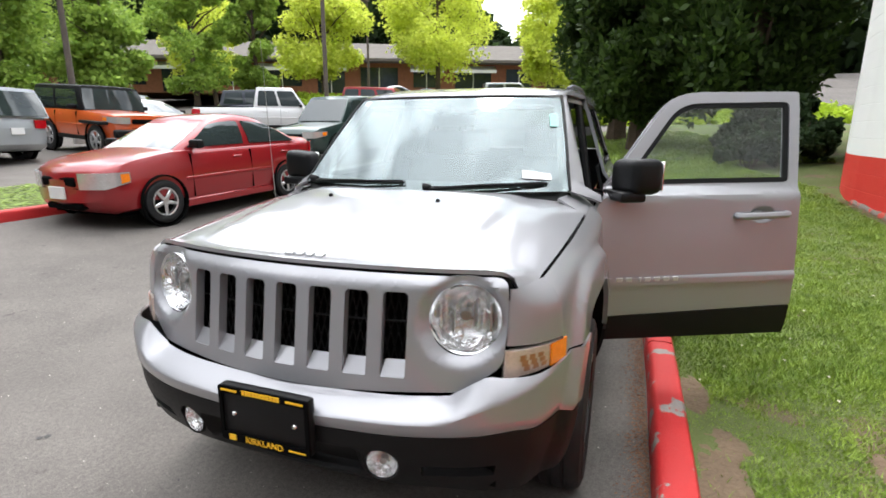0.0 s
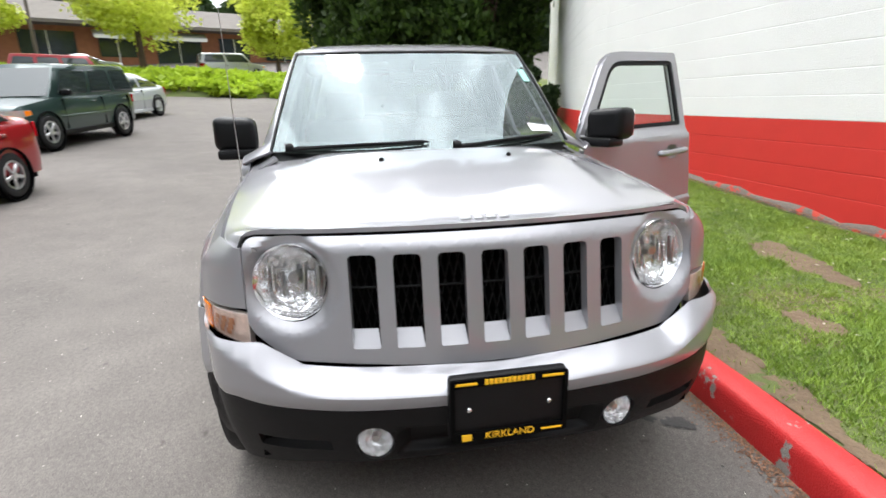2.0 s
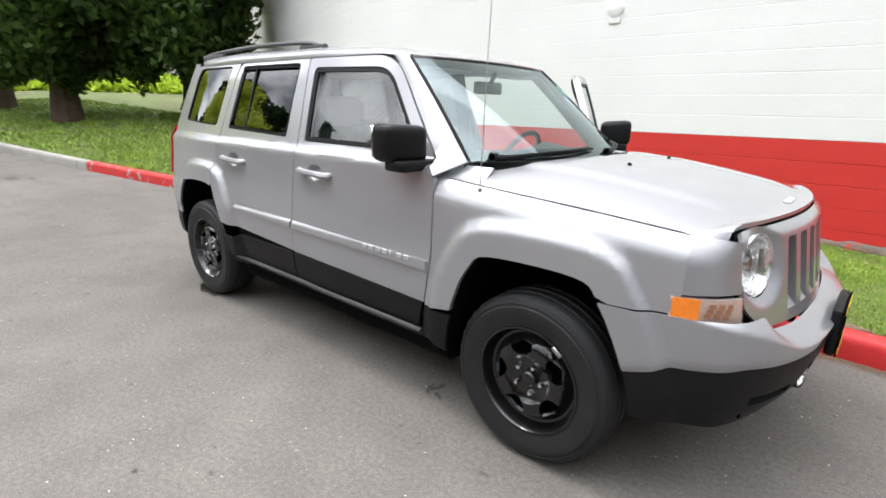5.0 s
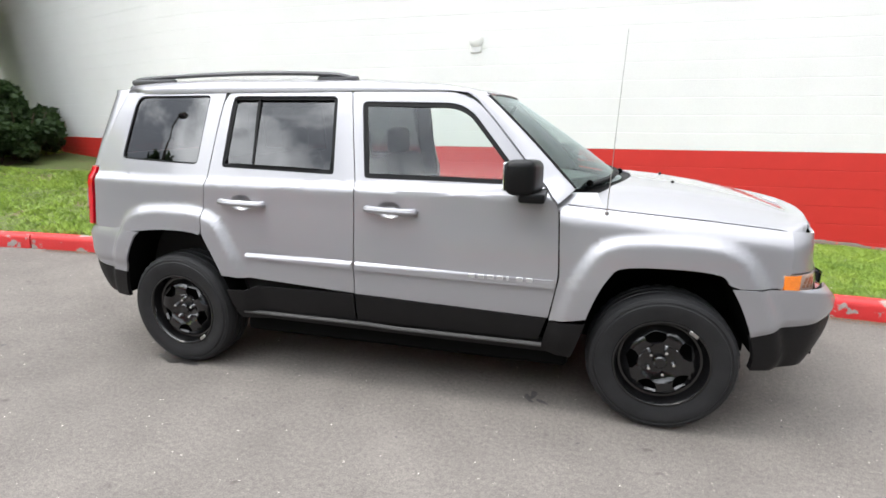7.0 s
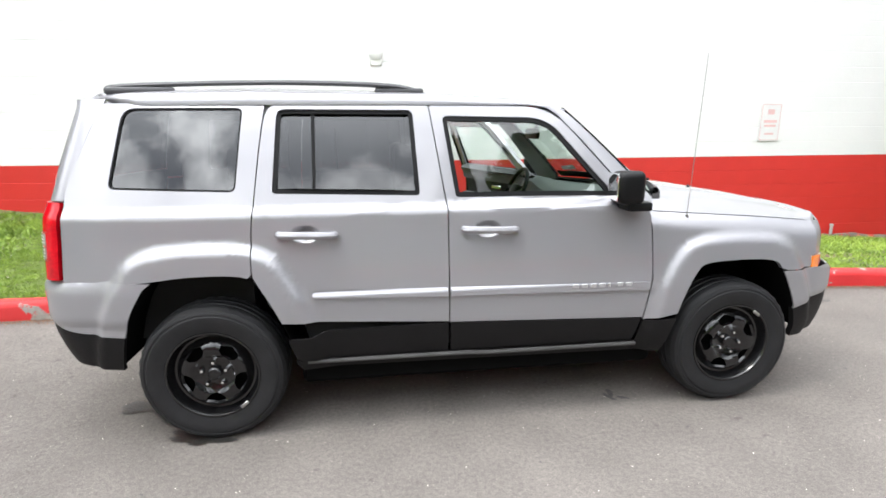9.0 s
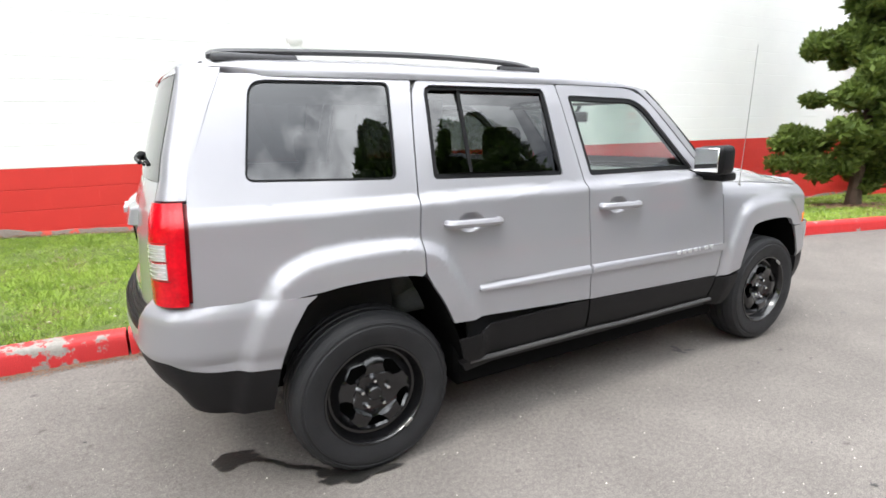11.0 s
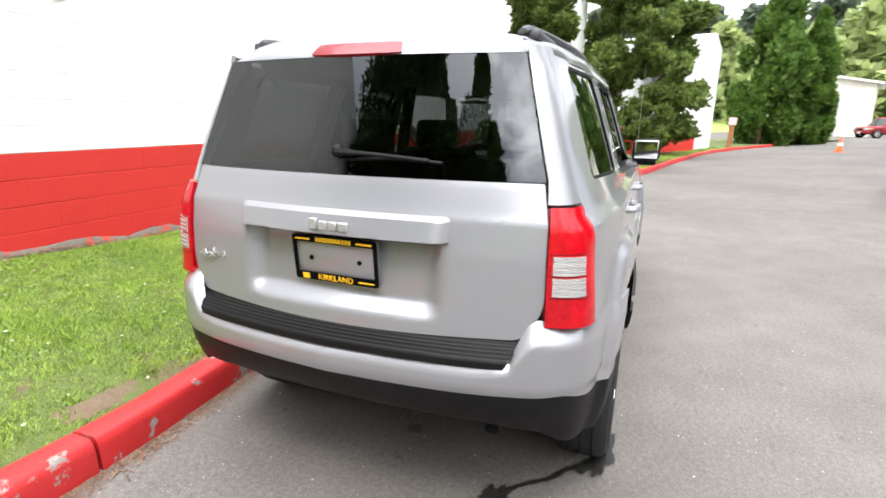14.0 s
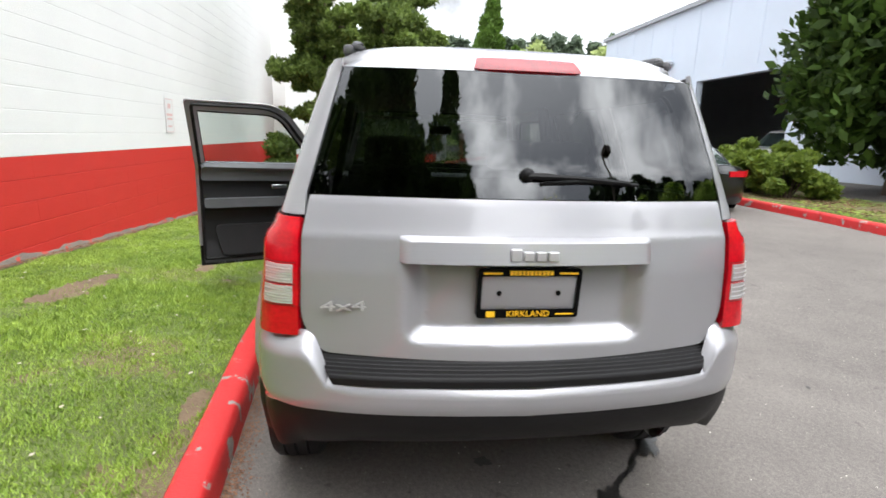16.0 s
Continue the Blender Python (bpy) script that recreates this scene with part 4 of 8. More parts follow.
class Wrap:
    """A line in plan round one end of the car: s runs from the middle, to either side."""

    def __init__(self, half):
        self.pts = half[::-1]
        self.s = [0.0]
        for a, b in zip(self.pts, self.pts[1:]):
            self.s.append(self.s[-1] + (b - a).length)
        self.length = self.s[-1]

    def at(self, s, off):
        a = abs(s)
        xs, ys = [p.x for p in self.pts], [p.y for p in self.pts]
        f = lambda q: Vector((np.interp(q, self.s, xs), np.interp(q, self.s, ys)))
        p, d = f(a), f(min(a + 0.02, self.length)) - f(max(a - 0.02, 0))
        d.normalize()
        n = Vector((d.y, -d.x))
        if n.x * p.x < 0 and abs(d.y) > 0.3 or n.dot(Vector((p.x * 0.2, p.y))) < 0 and abs(d.y) <= 0.3:
            n = -n
        p = p - n * off
        return p.x, math.copysign(p.y, s) if s else p.y

    def s_of(self, y):
        return float(np.interp(y, [p.y for p in self.pts], self.s))


FW, RW = Wrap(FRONT_PLAN), Wrap(REAR_PLAN)


def arch_x(key, z):
    """Where the outer edge of a wheel arch lies at height z, on the side of the bumper."""
    pts = [p for p in DENSE[key] if (p.x > 1.45 if key == "f" else p.x < -1.47)]
    pts.sort(key=lambda p: p.y)
    return float(np.interp(z, [p.y for p in pts], [p.x for p in pts]))


def flared(x, y, z):
    """A bumper's skin swells into the wheel arch like the panels above it."""
    if abs(y) < 0.70:
        return (x, y, z)
    return (x, y + math.copysign(0.030 * (1 - step(0.095, 0.140, arch_gap(x, z))), y), z)


def bumper_line(line, key, fn, n=9):
    """The outline of a bumper skin that ends along the wheel arches."""
    side = []
    for k in range(n + 1):
        v, s = k / n, line.length
        for _ in range(8):
            x = arch_x(key, fn(s, v)[2])
            s = float(np.interp(-abs(x), [-abs(p.x) for p in line.pts], line.s))
        side.append(Vector((s, v)))
    return side + [Vector((-p.x, p.y)) for p in side[::-1]]


def build_suv():
    car = thing("suv", "silver SUV on black steel wheels, driver's door open, beside red kerb", "car")

    def sd(sgn, fn=side_y, inset=0.0):
        return lambda x, z: (x, sgn * (fn(x, z) - inset), z)

    def arc(a, b, pts):
        return [p for p in pts if a - 1e-6 <= p.x <= b + 1e-6]

    # ----- the sides -----
    def window(name, loop, sgn, parent, material, cell=0.12, wide=0.0085):
        out = (0, sgn, 0.3)
        part("window_glass", panel_bm(grown(loop, -0.006), [], sd(sgn, inset=0.012), cell, 0, out), material, parent, "tinted glass" if material is TINT else "clear glass")
        part("window_seal", panel_bm(grown(loop, -0.001), [grown(loop, -wide)], sd(sgn, inset=0.006), cell, 0.012, out), RUBBER, parent, "black rubber seal")

    fwin = rounded([(-0.205, 1.522, 0.03), (0.335, 1.512, 0.10), (0.665, 1.128, 0.03), (-0.155, 1.143, 0.02)])
    rwin = rounded([(-0.345, 1.545, 0.025), (-0.975, 1.55, 0.04), (-1.0, 1.176, 0.02), (-0.325, 1.155, 0.02)])
    qwin = rounded([(-1.125, 1.56, 0.03), (-1.655, 1.56, 0.06), (-1.715, 1.205, 0.035), (-1.16, 1.185, 0.03)])
    fdoor = rounded([(-0.195, 0.548), (-0.195, 1.09), (-0.265, 1.572, 0.02), (0.355, 1.566, 0.14), (0.785, 1.075, 0.05), (0.815, 1.045, 0.03), (0.832, 0.72, 0.05), (0.795, 0.517)])
    rdoor_low = [p for p in DENSE["r"] if p.x > -1.09 and p.y > 0.552]
    rdoor = rounded([(-0.2005, 0.551), (-0.2005, 1.09), (-0.2705, 1.574, 0.02), (-1.0195, 1.584, 0.08), (-1.0495, 1.40, 0.1), (-1.0765, 1.15, 0.03), (-1.0925, 0.98, 0.02), (-1.0925, 0.818)]) + [Vector((p.x + 0.004, p.y + 0.004)) for p in rdoor_low]
    quarter = rounded([(-1.098, 0.826), (-1.098, 0.98, 0.02), (-1.082, 1.15, 0.03), (-1.055, 1.40, 0.1), (-1.028, 1.58), (-1.742, 1.58), (-1.797, 1.46, 0.05), (-1.895, 1.215, 0.05), (-1.902, 1.155), (-1.925, 0.802), (-1.635, 0.797)]) + [p for p in DENSE["r"] if p.x < -1.10 and p.y > 0.80]
    fend_arch = [p for p in DENSE["f"][::-1] if p.y > 0.50 and p.x < 1.61]
    fender = [Vector(p) for p in ((0.838, 0.72), (0.822, 1.048))] + [Vector((x, hood_line(x))) for x in (0.92, 1.1, 1.3, 1.5, 1.7, 1.80)] + [Vector((1.80, 0.792)), Vector((1.772, 0.729)), Vector((1.60, 0.727))] + [p for p in fend_arch if not (p.x > 1.4 and p.y < 0.727)] + [Vector((0.80, 0.505))]

    def cup_loop(x0):
        return rounded([(x0 + 0.045, 0.955, 0.03), (x0 + 0.185, 0.955, 0.05), (x0 + 0.185, 1.035, 0.05), (x0 + 0.045, 1.035, 0.05)])

    def door_fittings(door, sgn, x0, low, mould, badge):
        out = (0, sgn, 0.2)
        part("lower_cladding", panel_bm(low, [], sd(sgn, inset=-0.003), 0.06, 0.012, out), PLASTIC, door, "matt black plastic")
        part("moulding", panel_bm(rounded(mould), [], lambda x, z: (x, sgn * (side_y(x, z, False) + 0.012 * min(1, (0.722 - z) / 0.014) if z < 0.722 else sgn and side_y(x, z, False)), z), (0.1, 0.008), 0.014, out), PAINT, door)
        # the cup behind the handle, then the handle
        cup = grown(cup_loop(x0), 0.003)
        part("handle_cup", panel_bm(cup, [], lambda x, z: (x, sgn * (side_y(x, z) - 0.001 - 0.036 * (1 - step(0.3, 1.0, math.hypot((x - x0 - 0.115) / 0.07, (z - 0.995) / 0.042)))), z), 0.012, 0, out), PAINT, door)
        yb = side_y(x0 + 0.12, 0.995)
        bm = bmesh.new()
        pts = curve_pts([(x0, sgn * (yb - 0.004), 0.997), (x0 + 0.01, sgn * (yb + 0.024), 0.997), (x0 + 0.12, sgn * (yb + 0.032), 0.994), (x0 + 0.235, sgn * (yb + 0.024), 0.99), (x0 + 0.248, sgn * (yb - 0.004), 0.99)], 4)
        tube(bm, pts, [0.012] + [0.017] * (len(pts) - 2) + [0.012], 8)
        part("handle", bm, PAINT, door, "silver-painted pull handle")
        if badge:
            for k in range(7):
                xk = 0.41 + k * 0.046
                yk = side_y(xk, 0.70, False) + 0.012
                part("badge", box_bm(xk, xk + (0.012 if k == 4 else 0.031), sgn * yk - 0.003, sgn * yk + 0.003, 0.690, 0.711, bevel=0.002), BADGE, door, "chrome badge bar")

    for sgn in (-1, 1):
        out = (0, sgn, 0.2)
        q = part("quarter_panel", panel_bm(quarter, [qwin], sd(sgn), (0.022, 0.018), 0.02, out), PAINT, car)
        window("quarter", qwin, sgn, q, TINT)
        part("fender", panel_bm(fender, [], sd(sgn, fender_y), (0.022, 0.016), 0.02, out), PAINT, car)
        part("fender_cladding", panel_bm([Vector(p) for p in ((0.80, 0.50), (0.775, 0.395), (0.765, 0.33), (0.91, 0.315), (0.935, 0.40), (0.965, 0.51))], [], sd(sgn), 0.04, 0.015, out), PLASTIC, car, "matt black plastic")
        # sill
        part("sill", panel_bm(rounded([(-0.93, 0.385), (0.78, 0.385), (0.79, 0.318), (-0.90, 0.335)]), [], sd(sgn, inset=0.004), (0.2, 0.015), 0.03, out), PLASTIC, car, "matt black plastic")
        # ledge along the sill, its sky highlight painted in as grey
        bm = bmesh.new()
        tube(bm, [(x, sgn * (side_y(x, 0.385, False) + 0.012), 0.372 + 0.006 * (x < 0)) for x in np.linspace(-0.88, 0.77, 12)], 0.011, 8)
        part("sill_lip", bm, SILL_LIP, car, "sill ledge with its highlight painted grey")
        rd = part("rear_door", panel_bm(rdoor, [rwin, cup_loop(-0.972)], sd(sgn), (0.03, 0.018), 0.02, out), PAINT, car)
        window("rear", rwin, sgn, rd, TINT, 0.12, 0.021)
        bm = box_bm(-0.008, 0.008, -0.005, 0.005, -0.188, 0.186, m=Matrix.Translation((-0.812, sgn * (side_y(-0.812, 1.365) - 0.011), 1.362)) @ Matrix.Rotation(sgn * 0.31, 4, "X"))
        part("window_divider", bm, RUBBER, rd, "black division bar")
        low = rounded([(-0.204, 0.392), (-0.204, 0.545, 0.004), (-0.80, 0.535, 0.02), (-0.84, 0.512, 0.02), (-0.955, 0.508), (-0.925, 0.41, 0.01), (-0.90, 0.392)])
        door_fittings(rd, sgn, -0.972, low, [(-0.207, 0.682), (-0.207, 0.722), (-0.83, 0.735, 0.01), (-0.84, 0.698, 0.01)], False)
        part("door_card", panel_bm(rounded([(-0.21, 0.42), (-0.21, 1.15), (-0.98, 1.17), (-0.98, 0.9), (-0.86, 0.45)]), [], sd(sgn, lambda x, z: side_y(x, z, False), 0.055), 0.2, 0.02, (0, -sgn, 0)), TRIM, rd, "dark grey inner lining")
        # the front door; on the driver's side it stands open
        fd = part("front_door", panel_bm(fdoor, [fwin, cup_loop(-0.122)], sd(sgn), (0.05, 0.018), 0.03, out), PAINT, car, "standing wide open" if sgn > 0 else "closed")
        window("front", fwin, sgn, fd, CLEAR, 0.12, 0.023)
        low = rounded([(-0.192, 0.392), (-0.192, 0.543, 0.004), (0.788, 0.512), (0.752, 0.392, 0.01)])
        door_fittings(fd, sgn, -0.122, low, [(-0.19, 0.682), (-0.19, 0.722), (0.815, 0.706), (0.82, 0.666)], True)
        card = rounded([(-0.175, 0.42, 0.02), (-0.175, 1.135), (0.60, 1.115), (0.78, 1.03, 0.04), (0.80, 0.72, 0.04), (0.74, 0.41, 0.04)])
        def lining(x, z):
            y = side_y(x, z, False) - 0.06 - 0.022 * step(0.75, 0.80, z) * (1 - step(0.84, 0.90, z)) * step(-0.17, -0.1, x) + 0.012 * step(0.5, 0.55, z) * (1 - step(0.6, 0.68, z))
            return (x, sgn * y, z)
        card_ob = part("door_card", panel_bm(card, [], lining, 0.04, 0.03, (0, -sgn, 0)), TRIM, fd, "black moulded inner lining with an armrest")
        part("inner_frame", panel_bm(fdoor, [grown(fwin, -0.015)], sd(sgn, lambda x, z: side_y(x, z, False), 0.035), 0.08, 0.01, (0, -sgn, 0)), PAINT, fd)
        if sgn > 0:
            for nm, lab, loop, ins, mm in (("card_top", "grey padded top of the lining", [(-0.17, 1.03, 0.02), (-0.165, 1.128, 0.02), (0.60, 1.108, 0.02), (0.72, 1.05, 0.03), (0.70, 1.01, 0.02)], 0.098, TRIM_PALE), ("armrest", "grey armrest", [(-0.16, 0.835, 0.02), (-0.16, 0.90, 0.02), (0.55, 0.895, 0.03), (0.62, 0.85, 0.03), (0.55, 0.828, 0.03)], 0.125, TRIM_PALE), ("map_pocket", "dark moulded map pocket", [(-0.05, 0.47, 0.05), (-0.10, 0.70, 0.06), (0.60, 0.69, 0.05), (0.66, 0.47, 0.06)], 0.085, TRIM)):
                part(nm, panel_bm(rounded(loop), [], sd(sgn, lambda x, z: side_y(x, z, False), ins), 0.05, 0.035, (0, -sgn, 0)), mm, card_ob, lab)
            for k in range(7):
                xk = -0.10 + 0.022 * k + 0.05 * (k > 3)
                yk = side_y(xk, 0.44, False) - 0.047
                part("drain_rib", box_bm(xk - 0.003, xk + 0.003, yk - 0.003, yk + 0.003, 0.415 - 0.004 * k, 0.455 - 0.004 * k), PAINT, fd, "pressed rib", smooth=False)
            bm = box_bm(0.30, 0.42, 0.70, 0.715, 0.965, 0.995, bevel=0.004)
            part("inner_handle", bm, CHROME, fd, "small chrome release")
            bm = bmesh.new()
            ring = grown(rounded([(-0.192, 0.43, 0.05), (-0.192, 1.09, 0.05), (-0.25, 1.56, 0.05), (0.33, 1.556, 0.14), (0.78, 1.06, 0.05), (0.80, 0.72, 0.05), (0.76, 0.42, 0.06)]), -0.022)
            tube(bm, [Vector((p.x, side_y(p.x, p.y, False) - 0.058, p.y)) for p in ring + ring[:1]], 0.011, 6)
            part("door_gasket", bm, RUBBER, fd, "black rubber gasket")
        # mirror: an arm and a deep black shell with its glass
        bm = bmesh.new()
        add_box(bm, 0.610, 0.745, 0.0, 0.192, 1.108, 1.266, 0.035, 3)
        for v in bm.verts:
            k = (v.co.y / 0.192)
            v.co.x -= 0.035 * k + 0.0
            v.co.z -= 0.012 * (1 - k)
            v.co.y = sgn * (0.775 + v.co.y)
        if sgn > 0:
            bmesh.ops.reverse_faces(bm, faces=bm.faces)
        mir = part("mirror", bm, MIRROR_SHELL, fd, "matt black door mirror")
        bm = bmesh.new()
        add_box(bm, 0.64, 0.76, sgn * 0.845 - 0.10, sgn * 0.845 + 0.10, 1.072, 1.118, 0.014, 2)
        part("mirror_arm", bm, MIRROR_SHELL, fd)
        bm = box_bm(0.604, 0.612, sgn * 0.873 - 0.078, sgn * 0.873 + 0.078, 1.124, 1.250, bevel=0.003)
        for v in bm.verts:
            v.co.x -= 0.035 * (abs(v.co.y) - 0.775) / 0.192
        part("mirror_glass", bm, MIRROR, fd, "silvered mirror glass")
        if sgn > 0:
            h = Vector((0.80, 0.82, 0))
            fd.matrix_basis = Matrix.Translation(h) @ Matrix.Rotation(radians(-64), 4, "Z") @ Matrix.Translation(-h)

    # ----- roof -----
    def roof(u, v):
        x = u
        ye = side_y(x, 1.572, False) + 0.004
        ze = interp(x, [(-1.90, 1.585), (-1.75, 1.572), (0.25, 1.572), (0.36, 1.562), (0.44, 1.548)])
        zc = interp(x, [(-1.885, 1.612), (-1.865, 1.636), (-1.82, 1.653), (-1.70, 1.664), (-1.1, 1.678), (-0.3, 1.66), (0.20, 1.622), (0.36, 1.59), (0.44, 1.565)])
        a = v * math.pi / 2
        y = ye * math.copysign(abs(math.sin(a)) ** 0.66, v)
        z = ze + (zc - ze) * abs(math.cos(a)) ** 0.66
        if x < -1.65:
            y *= 1 - 0.10 * ((-x - 1.65) / 0.25) ** 2
        bow = 0.05 * (1 - (y / ye) ** 2) * step(0.2, 0.44, x) + 0.14 * abs(v) ** 3 * step(-1.5, -1.905, x)
        return (x + bow, y, z)
    part("roof", panel_bm([Vector((-1.882, -1)), Vector((0.44, -1)), Vector((0.44, 1)), Vector((-1.882, 1))], [], roof, (0.05, 0.045), 0.02, (0, 0, 1)), PAINT, car)
    part("headliner", panel_bm([Vector((-1.80, -1)), Vector((0.36, -1)), Vector((0.36, 1)), Vector((-1.80, 1))], [], lambda u, v: (roof(u, v)[0], roof(u, v)[1] * 0.97, roof(u, v)[2] - 0.035), (0.2, 0.12), 0, (0, 0, -1)), LINER, car, "pale grey headliner")
    for sgn in (-1, 1):
        bm = bmesh.new()
        pts = curve_pts([(-1.76, sgn * 0.50, 1.640), (-1.68, sgn * 0.515, 1.664), (-1.0, sgn * 0.54, 1.680), (-0.45, sgn * 0.535, 1.668), (-0.29, sgn * 0.52, 1.634)], 6)
        tube(bm, pts, 0.0125, 8)
        for v in bm.verts:
            v.co.y = sgn * 0.53 + (v.co.y - sgn * 0.53) * 1.3
        rail = part("roof_rail", bm, RAIL, car, "dark grey roof rail")
        for x0, x1 in ((-1.76, -1.45), (-0.52, -0.28)):
            bm = bmesh.new()
            add_box(bm, x0, x1, sgn * 0.53 - 0.018, sgn * 0.53 + 0.018, 1.625, 1.658, 0.012, 2)
            part("rail_foot", bm, RAIL, rail)

    # ----- windscreen, pillars, cowl -----
    def screen(u, v):
        w = 0.575 + 0.115 * v ** 0.9
        y = (2 * u - 1) * w
        z = 1.555 - 0.44 * v
        x = 0.435 + 0.452 * v + (0.055 + 0.195 * v) * (1 - (y / w) ** 2) + 0.012 * math.sin(math.pi * v)
        return (x, y, z)
    part("windscreen", patch_bm(screen, 20, 12, 0.004, (1, 0, 0.5)), SCREEN, car, "clear glass mirroring the sky")
    bm = bmesh.new()
    tube(bm, [Vector(screen(0, k / 12)) + Vector((-0.004, 0, 0)) for k in range(13)], 0.009, 6)
    tube(bm, [Vector(screen(1, k / 12)) + Vector((-0.004, 0, 0)) for k in range(13)], 0.009, 6)
    tube(bm, [Vector(screen(k / 16, 0)) + Vector((-0.004, 0, 0)) for k in range(17)], 0.008, 6)
    part("windscreen_seal", bm, RUBBER, car, "black rubber seal")
    # dark ceramic border, stickers
    bm = panel_bm([Vector(p) for p in ((0.02, 0.90), (0.98, 0.90), (0.98, 1.0), (0.02, 1.0))], [], lambda u, v: Vector(screen(u, v)) + Vector((-0.008, 0, -0.004)), 0.08, 0, (1, 0, 0.5))
    part("windscreen_border", bm, RUBBER, car, "black border of the glass")
    bm = panel_bm([Vector(p) for p in ((0.855, 0.80), (0.945, 0.84), (0.95, 0.90), (0.86, 0.88))], [], lambda u, v: Vector(screen(u, v)) + Vector((0.004, 0, 0.004)), 0.05, 0, (1, 0, 0.5))
    part("paper_sticker", bm, PAPER, car, "white paper sticker behind the glass")
    bm = panel_bm([Vector(p) for p in ((0.945, 0.22), (0.975, 0.22), (0.975, 0.36), (0.945, 0.36))], [], lambda u, v: Vector(screen(u, v)) + Vector((0.004, 0, 0.004)), 0.05, 0, (1, 0, 0.5))
    part("tax_sticker", bm, TEAL, car, "small pale green sticker")
    for sgn in (-1, 1):
        def pillar(u, v):
            a = Vector(screen(1 if sgn > 0 else 0, v))
            xd = interp(v, [(0, 0.300), (0.06, 0.348), (0.12, 0.388), (0.3, 0.494), (1, 0.812)])
            zd = interp(v, [(0, 1.578), (0.06, 1.557), (0.12, 1.529), (0.3, 1.421), (1, 1.06)])
            b = Vector((xd, sgn * side_y(xd, zd, False), zd))
            p = a.lerp(b, u)
            n = Vector((0.55, sgn * 0.75, 0.35)).normalized()
            return p + n * 0.012 * math.sin(math.pi * u) * (0.4 + 0.6 * math.sin(math.pi * min(1, v + 0.2)))
        part("windscreen_pillar", patch_bm(pillar, 8, 16, 0.012, (0.4, sgn, 0.3)), PAINT, car)
        def pillar_in(u, v):
            p = Vector(pillar(u, v))
            return (p.x - 0.03, p.y - sgn * 0.045, p.z - 0.015)
        part("pillar_trim", patch_bm(pillar_in, 3, 8, 0, (-1, -sgn, 0)), LINER, car, "pale grey inner trim")
        bm = bmesh.new()
        add_box(bm, -0.27, -0.16, sgn * 0.70 - 0.02, sgn * 0.70 + 0.02, 0.42, 1.58, 0.01)
        for v in bm.verts:
            v.co.y = sgn * (side_y(v.co.x, v.co.z, False) - 0.045 + (v.co.y - sgn * 0.70) * sgn)
            v.co.x -= 0.05 * max(0, v.co.z - 1.1) / 0.45
        part("centre_pillar", bm, TRIM, car, "dark inner pillar")
    def hood_z(x, y):
        w = hood_w(x)
        e = hood_line(x) + 0.004
        c = interp(x, [(0.85, 1.112), (1.20, 1.116), (1.4, 1.099), (1.6, 1.069), (1.75, 1.040), (1.86, 1.015), (1.92, 1.000), (1.965, 0.990), (2.03, 0.985)])
        t = abs(y) / w
        z = e + (c - e) * (1 - t ** 3.4)
        z += 0.010 * (1 - step(0.60, 0.70, t)) * (1 - step(1.75, 1.95, x))
        return z
    def hood_w(x):
        if x < 1.8:
            return fender_y(x, hood_line(x)) - 0.010
        return interp(x, [(1.80, fender_y(1.80, hood_line(1.80)) - 0.010), (1.84, 0.705), (1.875, 0.668), (1.90, 0.656), (2.0, 0.645)])
    def hood(u, v):
        x1 = front_x(0, 0.99) - 0.002 - 0.27 * (v * 0.66) ** 2
        x0 = 1.185 - 0.33 * v * v
        x = x0 + (x1 - x0) * u
        y = v * hood_w(x)
        z = hood_z(x, y)
        d = min(0.052, max(0.0, abs(v) * 0.656 - 0.604))
        edge = 1.004 - 0.008 * v * v - (0.052 - math.sqrt(0.052 ** 2 - d * d))
        z = z + (edge - z) * step(0.86, 1.0, u) ** 1.5
        return (x, y, z)
    hd = part("bonnet", panel_bm([Vector((0, -1)), Vector((1, -1)), Vector((1, 1)), Vector((0, 1))], [], hood, (0.03, 0.02), 0.012, (0, 0, 1)), PAINT, car)
    for s in (-1, 1):
        bm = bmesh.new()
        bmesh.ops.create_uvsphere(bm, u_segments=8, v_segments=5, radius=0.010, matrix=Matrix.Translation((1.38, s * 0.24, hood_z(1.38, 0.24) + 0.003)))
        part("washer_nozzle", bm, RUBBER, hd, "black washer nozzle")
    for k, w in enumerate((0.03, 0.026, 0.026, 0.03)):
        yk = (k - 1.5) * 0.036
        bm = box_bm(1.915, 1.94, yk - w / 2, yk + w / 2, 0, 0.008, bevel=0.002)
        for v in bm.verts:
            v.co.z += hood((v.co.x - 1.185) / (front_x(0, 0.99) - 0.002 - 1.185), 0)[2] - 0.001
        part("badge", bm, BADGE, hd, "chrome badge bar")
    # gap below the bonnet's lip
    bm = panel_bm([Vector(p) for p in ((-0.63, 0.95), (0.63, 0.95), (0.598, 0.996), (-0.598, 0.996))], [], lambda y, z: (front_x(y, 0.98) - 0.016, y, z + 0.006 - 0.010 * y * y), 0.05, 0, (1, 0, 0))
    part("bonnet_gap", bm, BLACK, car, "dark gap")
    def cowl(u, v):
        y = (2 * u - 1) * 0.74
        a = Vector((1.185 - 0.33 * (y / 0.77) ** 2 + 0.03, y, 1.09))
        b = Vector(screen(u, 1.0)) + Vector((-0.03, 0, 0.0))
        p = a.lerp(b, v)
        low = hood_z(a.x, y) - 0.014
        p.z = low + (1.108 - low) * v ** 2
        return p
    part("cowl", patch_bm(cowl, 16, 4, 0.02, (0, 0, 1)), PLASTIC, car, "black plastic cowl below the windscreen")
